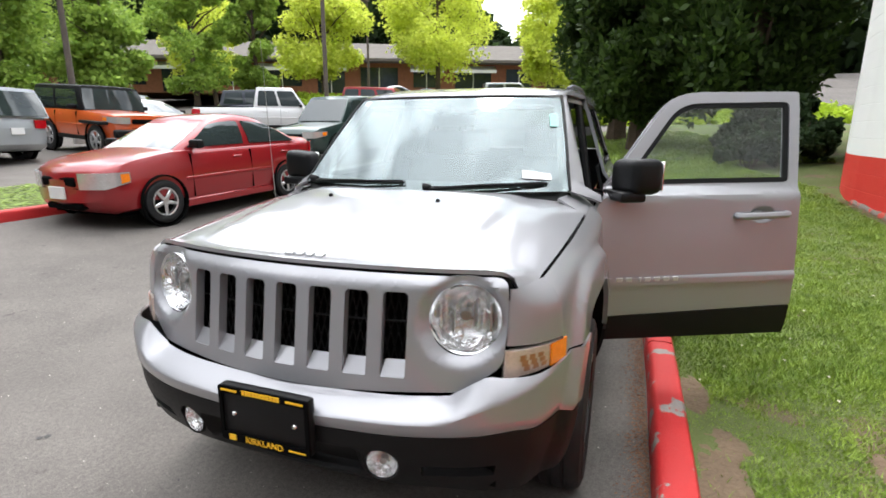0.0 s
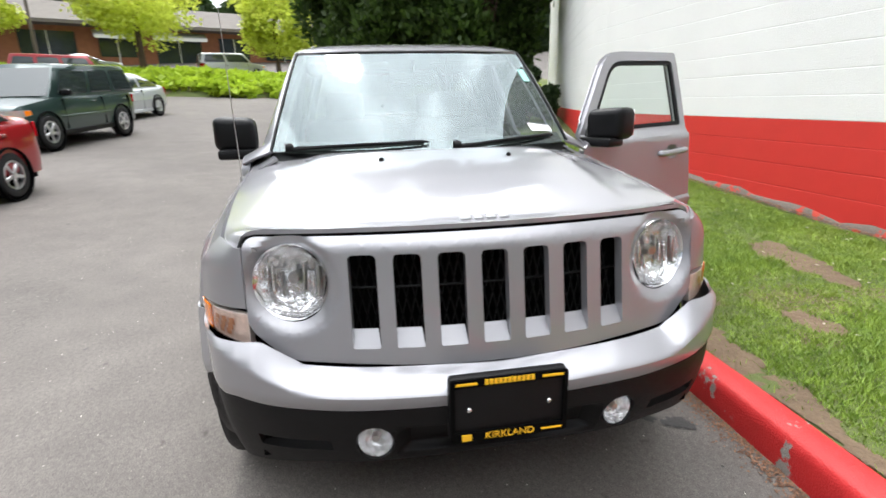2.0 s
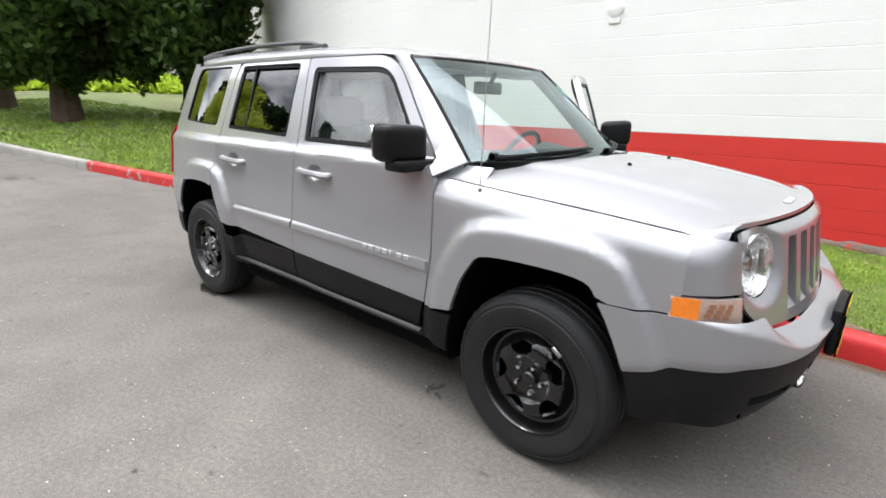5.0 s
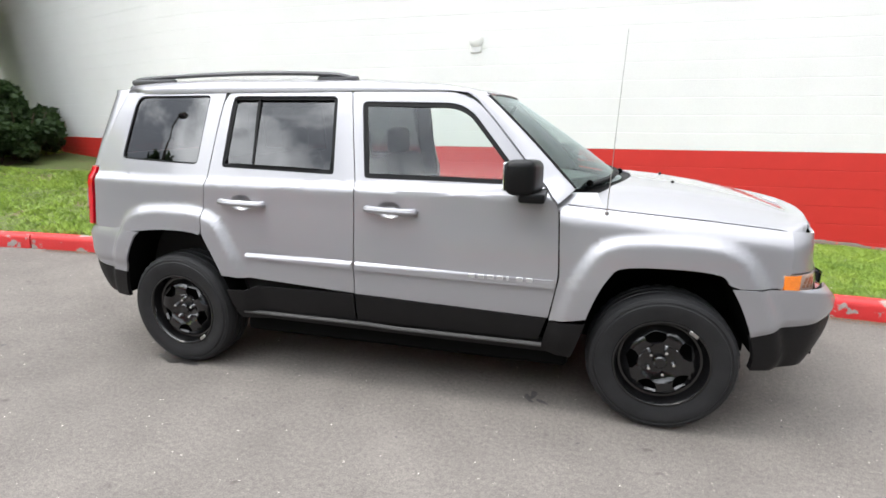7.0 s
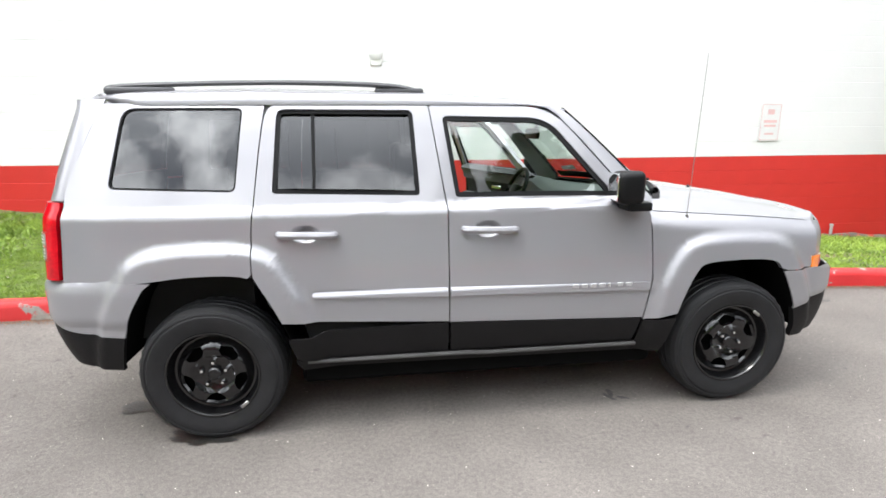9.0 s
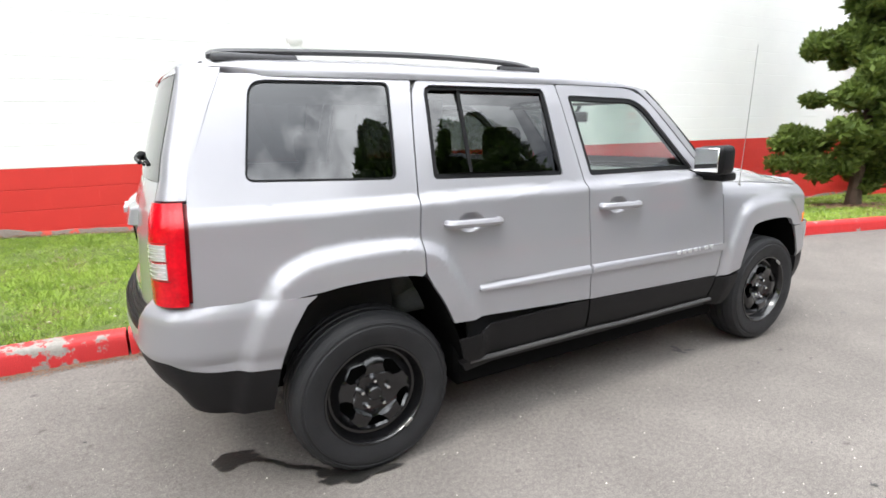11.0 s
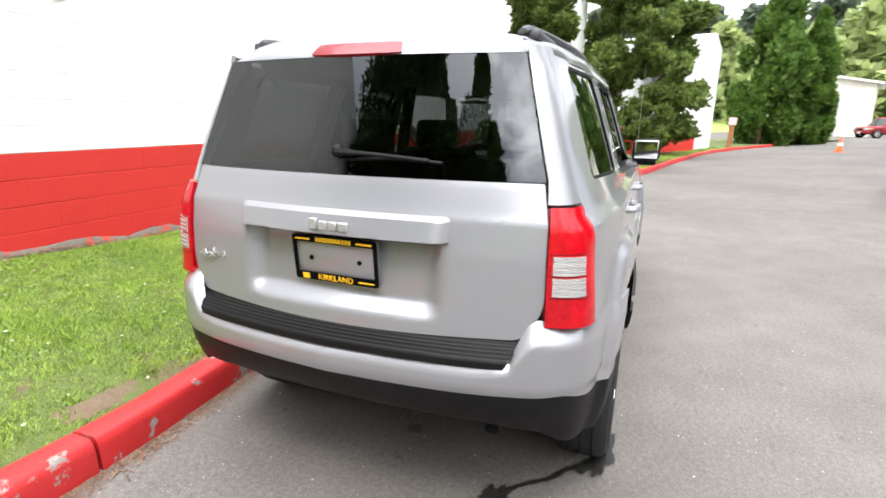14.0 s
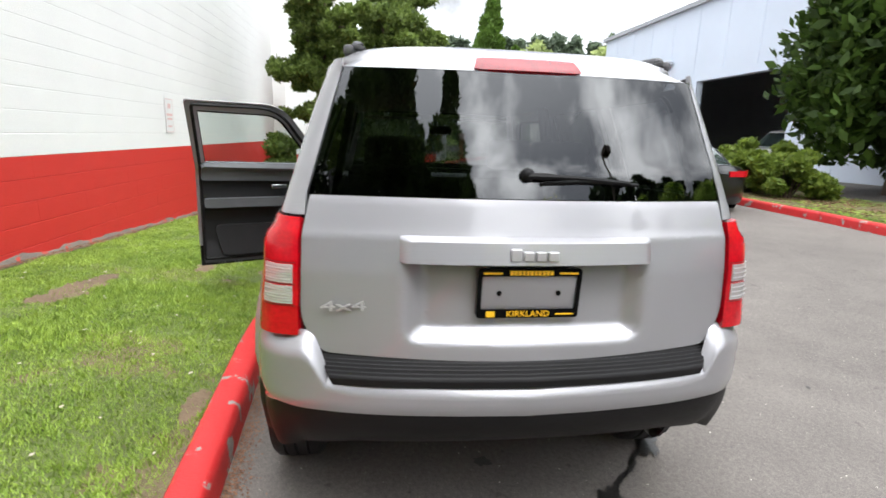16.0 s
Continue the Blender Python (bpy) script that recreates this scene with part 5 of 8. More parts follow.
    for sgn in (-1, 1):
        def corner_plate(u, v):
            p = Vector((0.79, sgn * 0.812, 1.030)).lerp(Vector((1.02, sgn * 0.785, 1.024)), u)
            q = Vector((0.80, sgn * 0.70, 1.098)).lerp(Vector((0.985, sgn * 0.655, 1.094)), u)
            return p.lerp(q, v)
        part("cowl_end", patch_bm(corner_plate, 3, 3, 0.01, (0, 0, 1)), PAINT, car)
    # wipers lie low along the glass, their arms over the cowl
    def on_glass(y, v, lift):
        w = 0.575 + 0.115 * v ** 0.9
        return Vector(screen((y / w + 1) / 2, v)) + Vector((0.55, 0, 0.83)) * lift
    for y0, y1 in ((-0.60, -0.02), (0.10, 0.60)):
        bm = bmesh.new()
        n = 12
        tube(bm, [on_glass(y0 + (y1 - y0) * k / n, 0.995 - 0.055 * k / n, 0.010 + 0.010 * math.sin(math.pi * k / n)) for k in range(n + 1)], [0.008 - 0.003 * k / n for k in range(n + 1)], 6)
        wp = part("wiper", bm, RUBBER, car, "black wiper arm and blade")
        bm = bmesh.new()
        b0, b1 = y0 + 0.02, y1 - 0.02
        tube(bm, [on_glass(b0 + (b1 - b0) * k / n, 0.975 - 0.050 * k / n, 0.006) for k in range(n + 1)], 0.007, 6)
        part("wiper_blade", bm, RUBBER, wp)
        bm = bmesh.new()
        lathe(bm, [(0.0, 0.014), (0.014, 0.012), (0.018, 0.0), (0.018, -0.02)], 12, Matrix.Translation(on_glass(y0, 0.985, 0.014)))
        part("wiper_pivot", bm, PLASTIC, wp)
    bm = bmesh.new()
    tube(bm, [(1.03, -0.795, 1.005), (1.028, -0.797, 1.03)], [0.011, 0.008], 8)
    tube(bm, [(1.028, -0.797, 1.03), (1.04, -0.80, 1.40), (1.055, -0.80, 1.80)], [0.0022, 0.0018, 0.0013], 5)
    part("antenna", bm, STEEL, car, "thin whip antenna")

    # ----- front -----
    slot_y = [k * 0.1145 for k in range(-3, 4)]
    slots = [rounded([(y - 0.036, 0.694, 0.008), (y + 0.036, 0.694, 0.008), (y + 0.036, 0.938, 0.016), (y - 0.036, 0.938, 0.016)]) for y in slot_y]
    lamps = [[Vector((s * 0.53 + 0.098 * math.cos(k * math.pi / 16), 0.86 + 0.104 * math.sin(k * math.pi / 16))) for k in range(32)] for s in (-1, 1)]
    face = rounded([(-0.648, 0.981, 0.04), (-0.648, 0.745, 0.03), (-0.55, 0.664, 0.04), (0, 0.638, 0.5), (0.55, 0.664, 0.04), (0.648, 0.745, 0.03), (0.648, 0.981, 0.04), (0, 0.986, 0.5)])
    def face_x(y, z):
        x = front_x(y, z)
        d = math.hypot((abs(y) - 0.53) / 0.98, z - 0.86)
        return x - 0.028 * (1 - step(0.098, 0.132, d))
    gp = part("grille_panel", panel_bm(face, slots + lamps, lambda y, z: (face_x(y, z), y, z), 0.0135, 0.03, (1, 0, 0)), PAINT, car)
    part("panel_gap", panel_bm(grown(face, 0.007), [grown(face, -0.003)], lambda y, z: (front_x(y, z) - 0.016, y, z), 0.03, 0.02, (1, 0, 0)), BLACK, gp, "dark gap round the panel")
    for y in slot_y:
        def sill_ramp(u, v):
            yy, z = y + (u - 0.5) * (0.072 - 0.006 * v), 0.694 + 0.042 * v
            return (front_x(yy, 0.694) - 0.002 - 0.035 * v, yy, z)
        part("slot_ramp", patch_bm(sill_ramp, 2, 2, 0, (1, 0, 1)), PAINT, gp)
    # black sheet stands for the shade behind the slots
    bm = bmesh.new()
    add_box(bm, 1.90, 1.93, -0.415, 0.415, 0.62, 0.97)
    part("grille_backing", bm, BLACK, gp, "black sheet for the shade behind the grille")
    bm = bmesh.new()
    for k in range(36):
        yk = -0.42 + k * 0.024
        tube(bm, [(1.975 - 0.27 * yk * yk, yk, 0.70), (1.96 - 0.27 * (yk + 0.06) ** 2, yk + 0.06, 0.95)], 0.003, 4)
        tube(bm, [(1.975 - 0.27 * yk * yk, yk, 0.70), (1.96 - 0.27 * (yk - 0.06) ** 2, yk - 0.06, 0.95)], 0.003, 4)
    tube(bm, [(1.985 - 0.27 * q * q, q, 0.835) for q in np.linspace(-0.42, 0.42, 15)], 0.004, 4)
    part("grille_mesh", bm, PLASTIC, gp, "black diamond mesh")
    for s in (-1, 1):
        yaw = Matrix.Rotation(s * radians(15), 4, "Z")
        base = Matrix.Translation((front_x(0.53, 0.86) - 0.03, s * 0.53, 0.86)) @ yaw @ Matrix.Rotation(radians(-5), 4, "Y") @ Matrix.Rotation(radians(-90), 4, "Z")
        hl = thing("headlight", "", "")
        hl.parent = car
        tagged(hl, "round headlight with a clear faceted lens")
        bm = bmesh.new()
        rnd = random.Random(7)
        for v in lathe(bm, [(0.004, -0.060), (0.022, -0.056), (0.040, -0.052), (0.058, -0.044), (0.072, -0.034), (0.085, -0.016), (0.097, 0.0)], 22, base):
            v.co += Vector((rnd.uniform(-1, 1), rnd.uniform(-1, 1), rnd.uniform(-1, 1))) * 0.0045
        part("reflector", bm, FACETS, hl, "chrome faceted reflector", smooth=False)
        bm = bmesh.new()
        lathe(bm, [(0.094, -0.004), (0.103, 0.006), (0.106, 0.0), (0.106, -0.03)], 40, base)
        part("bezel", bm, CHROME, hl, "bright bezel ring")
        rnd = random.Random(11)
        for k in range(9):
            zk, wk = -0.072 + 0.018 * k, 0.006 + 0.003 * rnd.random()
            h0, h1 = -0.055 + 0.03 * rnd.random(), 0.02 + 0.04 * rnd.random()
            lim = math.sqrt(max(0.0, 0.084 ** 2 - zk ** 2))
            part("flute", box_bm(zk - wk / 2, zk + wk / 2, -0.050 + 0.030 * (zk / 0.08) ** 2, -0.034 + 0.034 * (zk / 0.08) ** 2, max(h0, -lim), min(h1, lim), bevel=0.002, m=base @ Matrix.Rotation(rnd.uniform(-0.25, 0.25), 4, "Z")), FACETS if k % 3 else STEEL, hl, "upright reflector flute")
        bm = bmesh.new()
        lathe(bm, [(0.0, -0.018), (0.014, -0.018), (0.018, -0.026), (0.018, -0.056)], 14, base @ Matrix.Translation((0, 0, 0.006)))
        part("bulb_cap", bm, STEEL, hl, "bulb shield")
        bm = bmesh.new()
        lathe(bm, [(0.096, 0.004), (0.08, 0.016), (0.05, 0.026), (0.02, 0.03), (0.0, 0.0305)], 40, base)
        part("lens", bm, LENS, hl, "clear lens")
        # corner lamp with its amber end
        def corner(z0, z1, u0, u1, off):
            def f(u, v):
                z = z0 + (z1 - z0) * v
                t = u0 + (u1 - u0) * u
                a = Vector((1.775, s * (side_y(1.775, 0.78) + 0.004), 0))
                b = Vector((front_x(0.645, z), s * 0.648, 0))
                c = Vector((1.90, s * 0.755, 0))
                p = a * (1 - t) ** 2 + c * 2 * t * (1 - t) + b * t * t
                n = Vector((1, s, 0)).normalized() * off
                zz = z - 0.02 * t * (1 - v) * 0.8 - 0.006 * t
                return (p.x + n.x, p.y + n.y, zz)
            return f
        cl = part("corner_lamp", patch_bm(corner(0.722, 0.787, 0.0, 0.99, -0.004), 10, 4, 0.02, (1, s, 0)), LAMPBODY, car, "corner lamp, amber towards the side")
        part("amber_lens", patch_bm(corner(0.724, 0.785, 0.005, 0.33, 0.003), 6, 4, 0.006, (1, s, 0)), AMBER, cl, "amber plastic")
        for row in range(3):
            for col in range(3):
                z0, t0 = 0.736 + 0.015 * row, 0.40 + 0.13 * col + 0.03 * row
                part("reflector_strip", patch_bm(corner(z0, z0 + 0.006, t0, t0 + 0.085, 0.0005), 3, 1, 0, (1, s, 0)), AMBER_DULL, cl, "dull amber strip")
        part("clear_lens", patch_bm(corner(0.724, 0.785, 0.33, 0.985, 0.003), 10, 4, 0.006, (1, s, 0)), LENS_PINK, cl, "clear lens with amber bulbs behind")
        def wing(u, v):
            z = 0.795 + (hood_line(1.80 + 0.11 * u) + 0.002 - 0.795) * v
            t = u
            y0 = fender_y(1.80, z)
            a = Vector((1.80, s * y0))
            b = Vector((front_x(0.65, z) - 0.004, s * 0.652))
            c = Vector((1.895, s * (y0 - 0.045)))
            p = a * (1 - t) ** 2 + c * 2 * t * (1 - t) + b * t * t
            return (p.x, p.y, z)
        part("fender_nose", patch_bm(wing, 12, 8, 0.012, (1, s, 0.2)), PAINT, car)
    # bumper
    s_ = FW.s_of
    def fb_top(s):
        y = abs(FW.at(s, 0)[1])
        return interp(y, [(0, 0.640), (0.54, 0.659), (0.60, 0.699), (0.642, 0.726), (0.68, 0.722), (0.80, 0.723), (0.83, 0.723)])
    def fb_low(s):
        y = abs(FW.at(s, 0)[1])
        return interp(y, [(0, 0.565), (0.5, 0.572), (0.70, 0.575), (0.80, 0.55), (0.835, 0.47), (0.85, 0.44)])
    def fb(s, v):
        y = abs(FW.at(s, 0)[1])
        lo, hi = fb_low(s), fb_top(s)
        lip = interp(y, [(0, 0.60), (0.5, 0.612), (0.62, 0.655), (0.74, 0.70), (0.82, 0.735)])
        z = lo + (hi - lo) * v
        ledge = interp(y, [(0, 0.085), (0.55, 0.08), (0.66, 0.045), (0.76, 0.012), (0.83, 0.0)])
        t = max(0, (z - lip) / max(0.01, hi - lip))
        off = ledge * t ** 1.3 + 0.010 * max(0, 1 - (z - lo) / 0.04) ** 2
        x, yy = FW.at(s, off)
        return flared(x, yy, z)
    bump = part("front_bumper", panel_bm(bumper_line(FW, "f", fb), [], fb, (0.018, 0.07), 0.008, (1, 0, 0.3)), PAINT, car)
    fog_s = s_(0.345)
    def chin(s, v):
        y = abs(FW.at(s, 0)[1])
        hi = fb_low(s) - 0.003
        lo = interp(y, [(0, 0.375), (0.5, 0.37), (0.75, 0.345), (0.85, 0.335)])
        z = lo + (hi - lo) * v
        off = 0.010 + 0.068 * (1 - v) ** 2 * interp(y, [(0, 1), (0.6, 0.9), (0.8, 0.5), (0.85, 0.1)])
        mid = 0.040 * (1 - step(0.255, 0.285, y)) * (1 - step(0.60, 0.72, v)) * step(0.1, 0.25, v)
        x, yy = FW.at(s, off + mid)
        return flared(x, yy, z)
    holes = [[Vector((k * fog_s + 0.053 * math.cos(a * math.pi / 8), 0.45 + 0.29 * math.sin(a * math.pi / 8))) for a in range(16)] for k in (-1, 1)]
    vent = [rounded([(k * s_(0.46), 0.30, 0.01), (k * s_(0.66), 0.34, 0.01), (k * s_(0.66), 0.52, 0.01), (k * s_(0.46), 0.50, 0.01)]) for k in (-1, 1)]
    ch = part("chin", panel_bm(bumper_line(FW, "f", chin), holes + vent, chin, (0.02, 0.08), 0.03, (1, 0, 0)), PLASTIC, bump, "matt black lower bumper")
    # black boxes behind the vents stand for their inner shade
    for k in (-1, 1):
        x, y = FW.at(k * s_(0.56), 0.10)
        part("vent_void", box_bm(x - 0.05, x, y - 0.12, y + 0.12, 0.38, 0.50), BLACK, ch, "dark vent")
    for k in (-1, 1):
        x, y = FW.at(k * fog_s, 0.034)
        base = Matrix.Translation((x, y, 0.462)) @ Matrix.Rotation(k * radians(10), 4, "Z") @ Matrix.Rotation(radians(-90), 4, "Z")
        fl = part("fog_lamp", (lambda b: (lathe(b, [(0.004, -0.045), (0.02, -0.04), (0.034, -0.026), (0.043, -0.008), (0.046, 0.0), (0.049, -0.01), (0.049, -0.05)], 14, base), b)[1])(bmesh.new()), FACETS, bump, "round chrome fog lamp", smooth=False)
        bm = bmesh.new()
        lathe(bm, [(0.0, -0.008), (0.010, -0.010), (0.012, -0.030)], 12, base)
        part("bulb_cap", bm, STEEL, fl, "bulb shield")
        bm = bmesh.new()
        lathe(bm, [(0.045, -0.004), (0.050, 0.004), (0.053, 0.0), (0.053, -0.05)], 28, base)
        part("bezel", bm, PLASTIC, fl, "black bezel")
        bm = bmesh.new()
        lathe(bm, [(0.046, 0.0), (0.036, 0.006), (0.02, 0.009), (0.0, 0.010)], 24, base)
        part("lens", bm, LENS, fl, "clear lens")
    # number plate holder with advertising frame
    def plate(xf, dirx, z0, z1, black, lean, parent, deep):
        m = Matrix.Translation((xf, 0, (z0 + z1) / 2)) @ Matrix.Rotation(lean, 4, "Y")
        h = (z1 - z0) / 2
        bm = bmesh.new()
        add_box(bm, -deep / 2, deep / 2, -0.155, 0.155, -h, h, 0.01, 2, m)
        pl = part("plate_holder", bm, PLASTIC if black else PAINT, parent, "black plate holder with a yellow-lettered frame" if black else "blank plate recess with a yellow-lettered frame")
        f0 = dirx * (deep / 2 + 0.003)
        bm = panel_bm(rounded([(-0.154, -h, 0.01), (0.154, -h, 0.01), (0.154, h, 0.01), (-0.154, h, 0.01)]), [rounded([(-0.142, -h + 0.026, 0.004), (0.142, -h + 0.026, 0.004), (0.142, h - 0.022, 0.004), (-0.142, h - 0.022, 0.004)])], lambda y, z: m @ Vector((f0 + dirx * 0.004, y, z)), 0.2, 0.006, (dirx, 0, 0))
        part("plate_frame", bm, BLACK, pl, "black frame")
        bm = text_bm("KIRKLAND", 0.027, 0.001)
        face = Matrix.Rotation(radians(90), 4, "X")
        turn = Matrix.Rotation(radians(90 if dirx > 0 else -90), 4, "Z") @ face
        bmesh.ops.transform(bm, matrix=m @ Matrix.Translation((f0 + dirx * 0.006, 0, -h + 0.013)) @ turn, verts=bm.verts)
        part("frame_lettering", bm, YELLOW, pl, "yellow lettering", smooth=False)
        fy = -dirx
        marks = [(fy * (-0.14), fy * (-0.085), h - 0.015, h - 0.009), (fy * 0.085, fy * 0.14, h - 0.015, h - 0.009), (fy * -0.14, fy * -0.085, -h + 0.010, -h + 0.014), (fy * 0.10, fy * 0.125, -h + 0.004, -h + 0.022)]
        marks += [(-0.0655 + q * 0.0119, -0.0655 + q * 0.0119 + 0.0088, h - 0.018, h - 0.004) for q in range(11)]
        for y0, y1, z0_, z1_ in marks:
            part("frame_mark", box_bm(f0 + dirx * 0.004, f0 + dirx * 0.0065, min(y0, y1), max(y0, y1), z0_, z1_, m=m), YELLOW, pl, "unreadable yellow mark", smooth=False)
        for y in ((-0.105, 0.105) if black else (-0.089, 0.089)):
            bm = bmesh.new()
            bmesh.ops.create_uvsphere(bm, u_segments=8, v_segments=6, radius=0.008, matrix=m @ Matrix.Translation((dirx * (deep / 2 + 0.001), y, 0.0)))
            part("plate_bolt", bm, CHROME if black else BLACK, pl)
    plate(2.156, 1, 0.478, 0.655, True, 0.0, bump, 0.032)

    # ----- rear -----
    def gate(y, z):
        x = rear_x(y, z)
        inx = 1 - step(0.30, 0.372, abs(y))
        x += 0.045 * inx * step(0.792, 0.845, z) * (1 - step(1.035, 1.04, z))
        return (x, y, z)
    gate_line = rounded([(-0.632, 1.213, 0.01), (0.632, 1.213, 0.01), (0.653, 1.10), (0.660, 0.85, 0.05), (0.60, 0.762, 0.03), (0, 0.745, 0.4), (-0.60, 0.762, 0.03), (-0.660, 0.85, 0.05), (-0.653, 1.10)])
    tg = part("tailgate", panel_bm(gate_line, [], gate, (0.018, 0.0125), 0.02, (-1, 0, 0)), PAINT, car)
    def lip(u, v):
        y = (2 * u - 1) * 0.382
        k = step(0.0, 1.0, (1 - abs(2 * u - 1)) * 14)
        deep = step(0.0, 0.10, v) * (1.0 - 0.16 * v) * (1 - step(0.80, 1.0, v))
        return (rear_x(y, 1.03 + 0.086 * v) - 0.036 * deep * k + 0.006, y, 1.030 + 0.086 * v)
    part("gate_handle", patch_bm(lip, 40, 20, 0, (-1, 0, 0)), PAINT, tg, "silver bar above the plate")
    for k, w in enumerate((0.03, 0.028, 0.028, 0.03)):
        yk = -(k - 1.5) * 0.036
        part("badge", box_bm(rear_x(0, 1.07) - 0.040, rear_x(0, 1.07) - 0.026, yk - w / 2, yk + w / 2, 1.052, 1.086 if k in (0,) else 1.078, bevel=0.002), BADGE, tg, "chrome badge bar")
    plate(-2.080, -1, 0.872, 1.024, False, radians(-5), tg, 0.012)
    bm = text_bm("4x4", 0.055, 0.003)
    bmesh.ops.transform(bm, matrix=Matrix.Translation((rear_x(0.52, 0.9) - 0.006, 0.535, 0.905)) @ Matrix.Rotation(radians(-90), 4, "Z") @ Matrix.Rotation(radians(90), 4, "X") @ Matrix.Diagonal((1.6, 0.75, 1, 1)), verts=bm.verts)
    part("four_wheel_badge", bm, BADGE, tg, "chrome 4x4 badge", smooth=False)
    def glass_edge(z):
        return interp(z, [(1.215, 0.636), (1.575, 0.538)])
    def rglass(u, v):
        z = 1.216 + 0.36 * v
        y = (2 * u - 1) * glass_edge(z)
        return (rear_x(y, z) - 0.002, y, z)
    part("rear_window", patch_bm(rglass, 20, 14, 0.005, (-1, 0, 0.3)), TINT, tg, "black tinted glass")
    bm = bmesh.new()
    def on_glass(y, z, d=0.02):
        return Vector((rear_x(y, z) - d, y, z))
    tube(bm, curve_pts([on_glass(0.012, 1.284, 0.022), on_glass(-0.12, 1.282, 0.032), on_glass(-0.30, 1.268, 0.024)], 6), [0.011] * 4 + [0.007] * 9, 6)
    tube(bm, curve_pts([on_glass(-0.03, 1.262, 0.010), on_glass(-0.18, 1.270, 0.014), on_glass(-0.335, 1.262, 0.010)], 6), 0.0055, 6)
    bmesh.ops.create_uvsphere(bm, u_segments=10, v_segments=6, radius=0.021, matrix=Matrix.Translation(on_glass(0.012, 1.286, 0.012)))
    part("rear_wiper", bm, RUBBER, tg, "black rear wiper")
    def roof_at(x, y):
        """The point of the roof above x and y."""
        ye = abs(roof(x, 1.0)[1])
        a = math.asin(min(1, abs(y) / ye) ** (1 / 0.66))
        return Vector(roof(x, math.copysign(a / (math.pi / 2), y)))

    def spoiler(u, v):
        y = (2 * u - 1) * 0.553
        up = min(1, v / 0.35)
        a = roof_at(-1.80 - 0.080 * up, y) + Vector((0, 0, 0.004))
        if v <= 0.35:
            return (a.x, y, a.z)
        t = (v - 0.35) / 0.65
        p = a.lerp(Vector((rear_x(y, 1.578) - 0.004, y, 1.577)), t)
        return (p.x - 0.006 * math.sin(math.pi * t), y, p.z)
    part("roof_spoiler", patch_bm(spoiler, 24, 20, 0, (-1, 0, 0.5)), PAINT, tg)
    bm = panel_bm(rounded([(-0.165, 0.06, 0.05), (0.165, 0.06, 0.05), (0.15, 0.60, 0.05), (-0.15, 0.60, 0.05)]), [], lambda y, v: Vector(spoiler(y / 1.106 + 0.5, 1 - v)) + Vector((-0.006 - 0.006 * (1 - (y / 0.165) ** 2), 0, 0.003 * v)), (0.03, 0.1), 0.02, (-1, 0, 0))
    part("high_brake_light", bm, BRAKE, tg, "long red brake light")
    for s in (-1, 1):
        def blend(z, t, side_x):
            ys = side_y(side_x, z, False)
            a = Vector((side_x, s * ys))
            ye = glass_edge(z) + 0.006 if z > 1.215 else interp(z, [(0.80, 0.656), (1.10, 0.651), (1.215, 0.642)])
            b = Vector((rear_x(ye, z), s * ye))
            c = Vector((b.x + 0.012, s * (ys - 0.012)))
            return a * (1 - t) ** 2 + c * 2 * t * (1 - t) + b * t * t
        edge = [(0.80, -1.926), (1.155, -1.904), (1.215, -1.894), (1.46, -1.799), (1.58, -1.743), (1.60, -1.737)]
        def dpillar(u, v):
            z = 1.157 + (1.60 - 1.157) * v
            p = blend(z, u, interp(z, edge))
            return (p.x, p.y, z)
        part("rear_pillar", patch_bm(dpillar, 14, 14, 0.012, (-1, s, 0)), PAINT, car)
        def lampf(z0, z1, t0, t1, off):
            def f(u, v):
                z = z0 + (z1 - z0) * v
                t = t0 + (t1 - t0) * u
                p = blend(z, t, interp(z, edge))
                n = Vector((-0.8, 0.6 * s)).normalized()
                return (p.x + n.x * off, p.y + n.y * off, z)
            return f
        tl = part("tail_light", patch_bm(lampf(0.812, 1.152, 0.015, 0.985, 0.012), 14, 12, 0.03, (-1, s, 0)), REDLENS, car, "red tail light with two clear panes")
        part("tail_reflector", patch_bm(lampf(0.82, 1.145, 0.04, 0.96, -0.018), 8, 8, 0, (-1, s, 0)), REDREF, tl, "red reflector")
        for zs in (0.899, 0.962, 1.025):
            part("lens_groove", patch_bm(lampf(zs - 0.0016, zs + 0.0016, 0.30, 0.95, 0.0128), 10, 1, 0, (-1, s, 0)), REDREF, tl, "dark red groove")
        for z0, z1 in ((0.905, 0.958), (0.966, 1.02)):
            pane = part("clear_pane", patch_bm(lampf(z0, z1, 0.35, 0.92, 0.0155), 8, 4, 0.006, (-1, s, 0)), WHITELENS, tl, "clear reversing light pane")
            for k in range(3):
                zs = z0 + (z1 - z0) * (0.22 + 0.28 * k)
                part("rib", patch_bm(lampf(zs - 0.002, zs + 0.002, 0.37, 0.90, 0.0165), 6, 1, 0, (-1, s, 0)), BADGE, pane, "bright moulded rib")
    def rb_top(s):
        y = abs(RW.at(s, 0)[1])
        return interp(y, [(0, 0.684), (0.50, 0.695), (0.585, 0.71), (0.63, 0.80), (0.66, 0.826), (0.80, 0.815), (0.86, 0.797)])
    def rb_low(s):
        y = abs(RW.at(s, 0)[1])
        return interp(y, [(0, 0.598), (0.60, 0.603), (0.74, 0.60), (0.79, 0.575), (0.86, 0.535)])
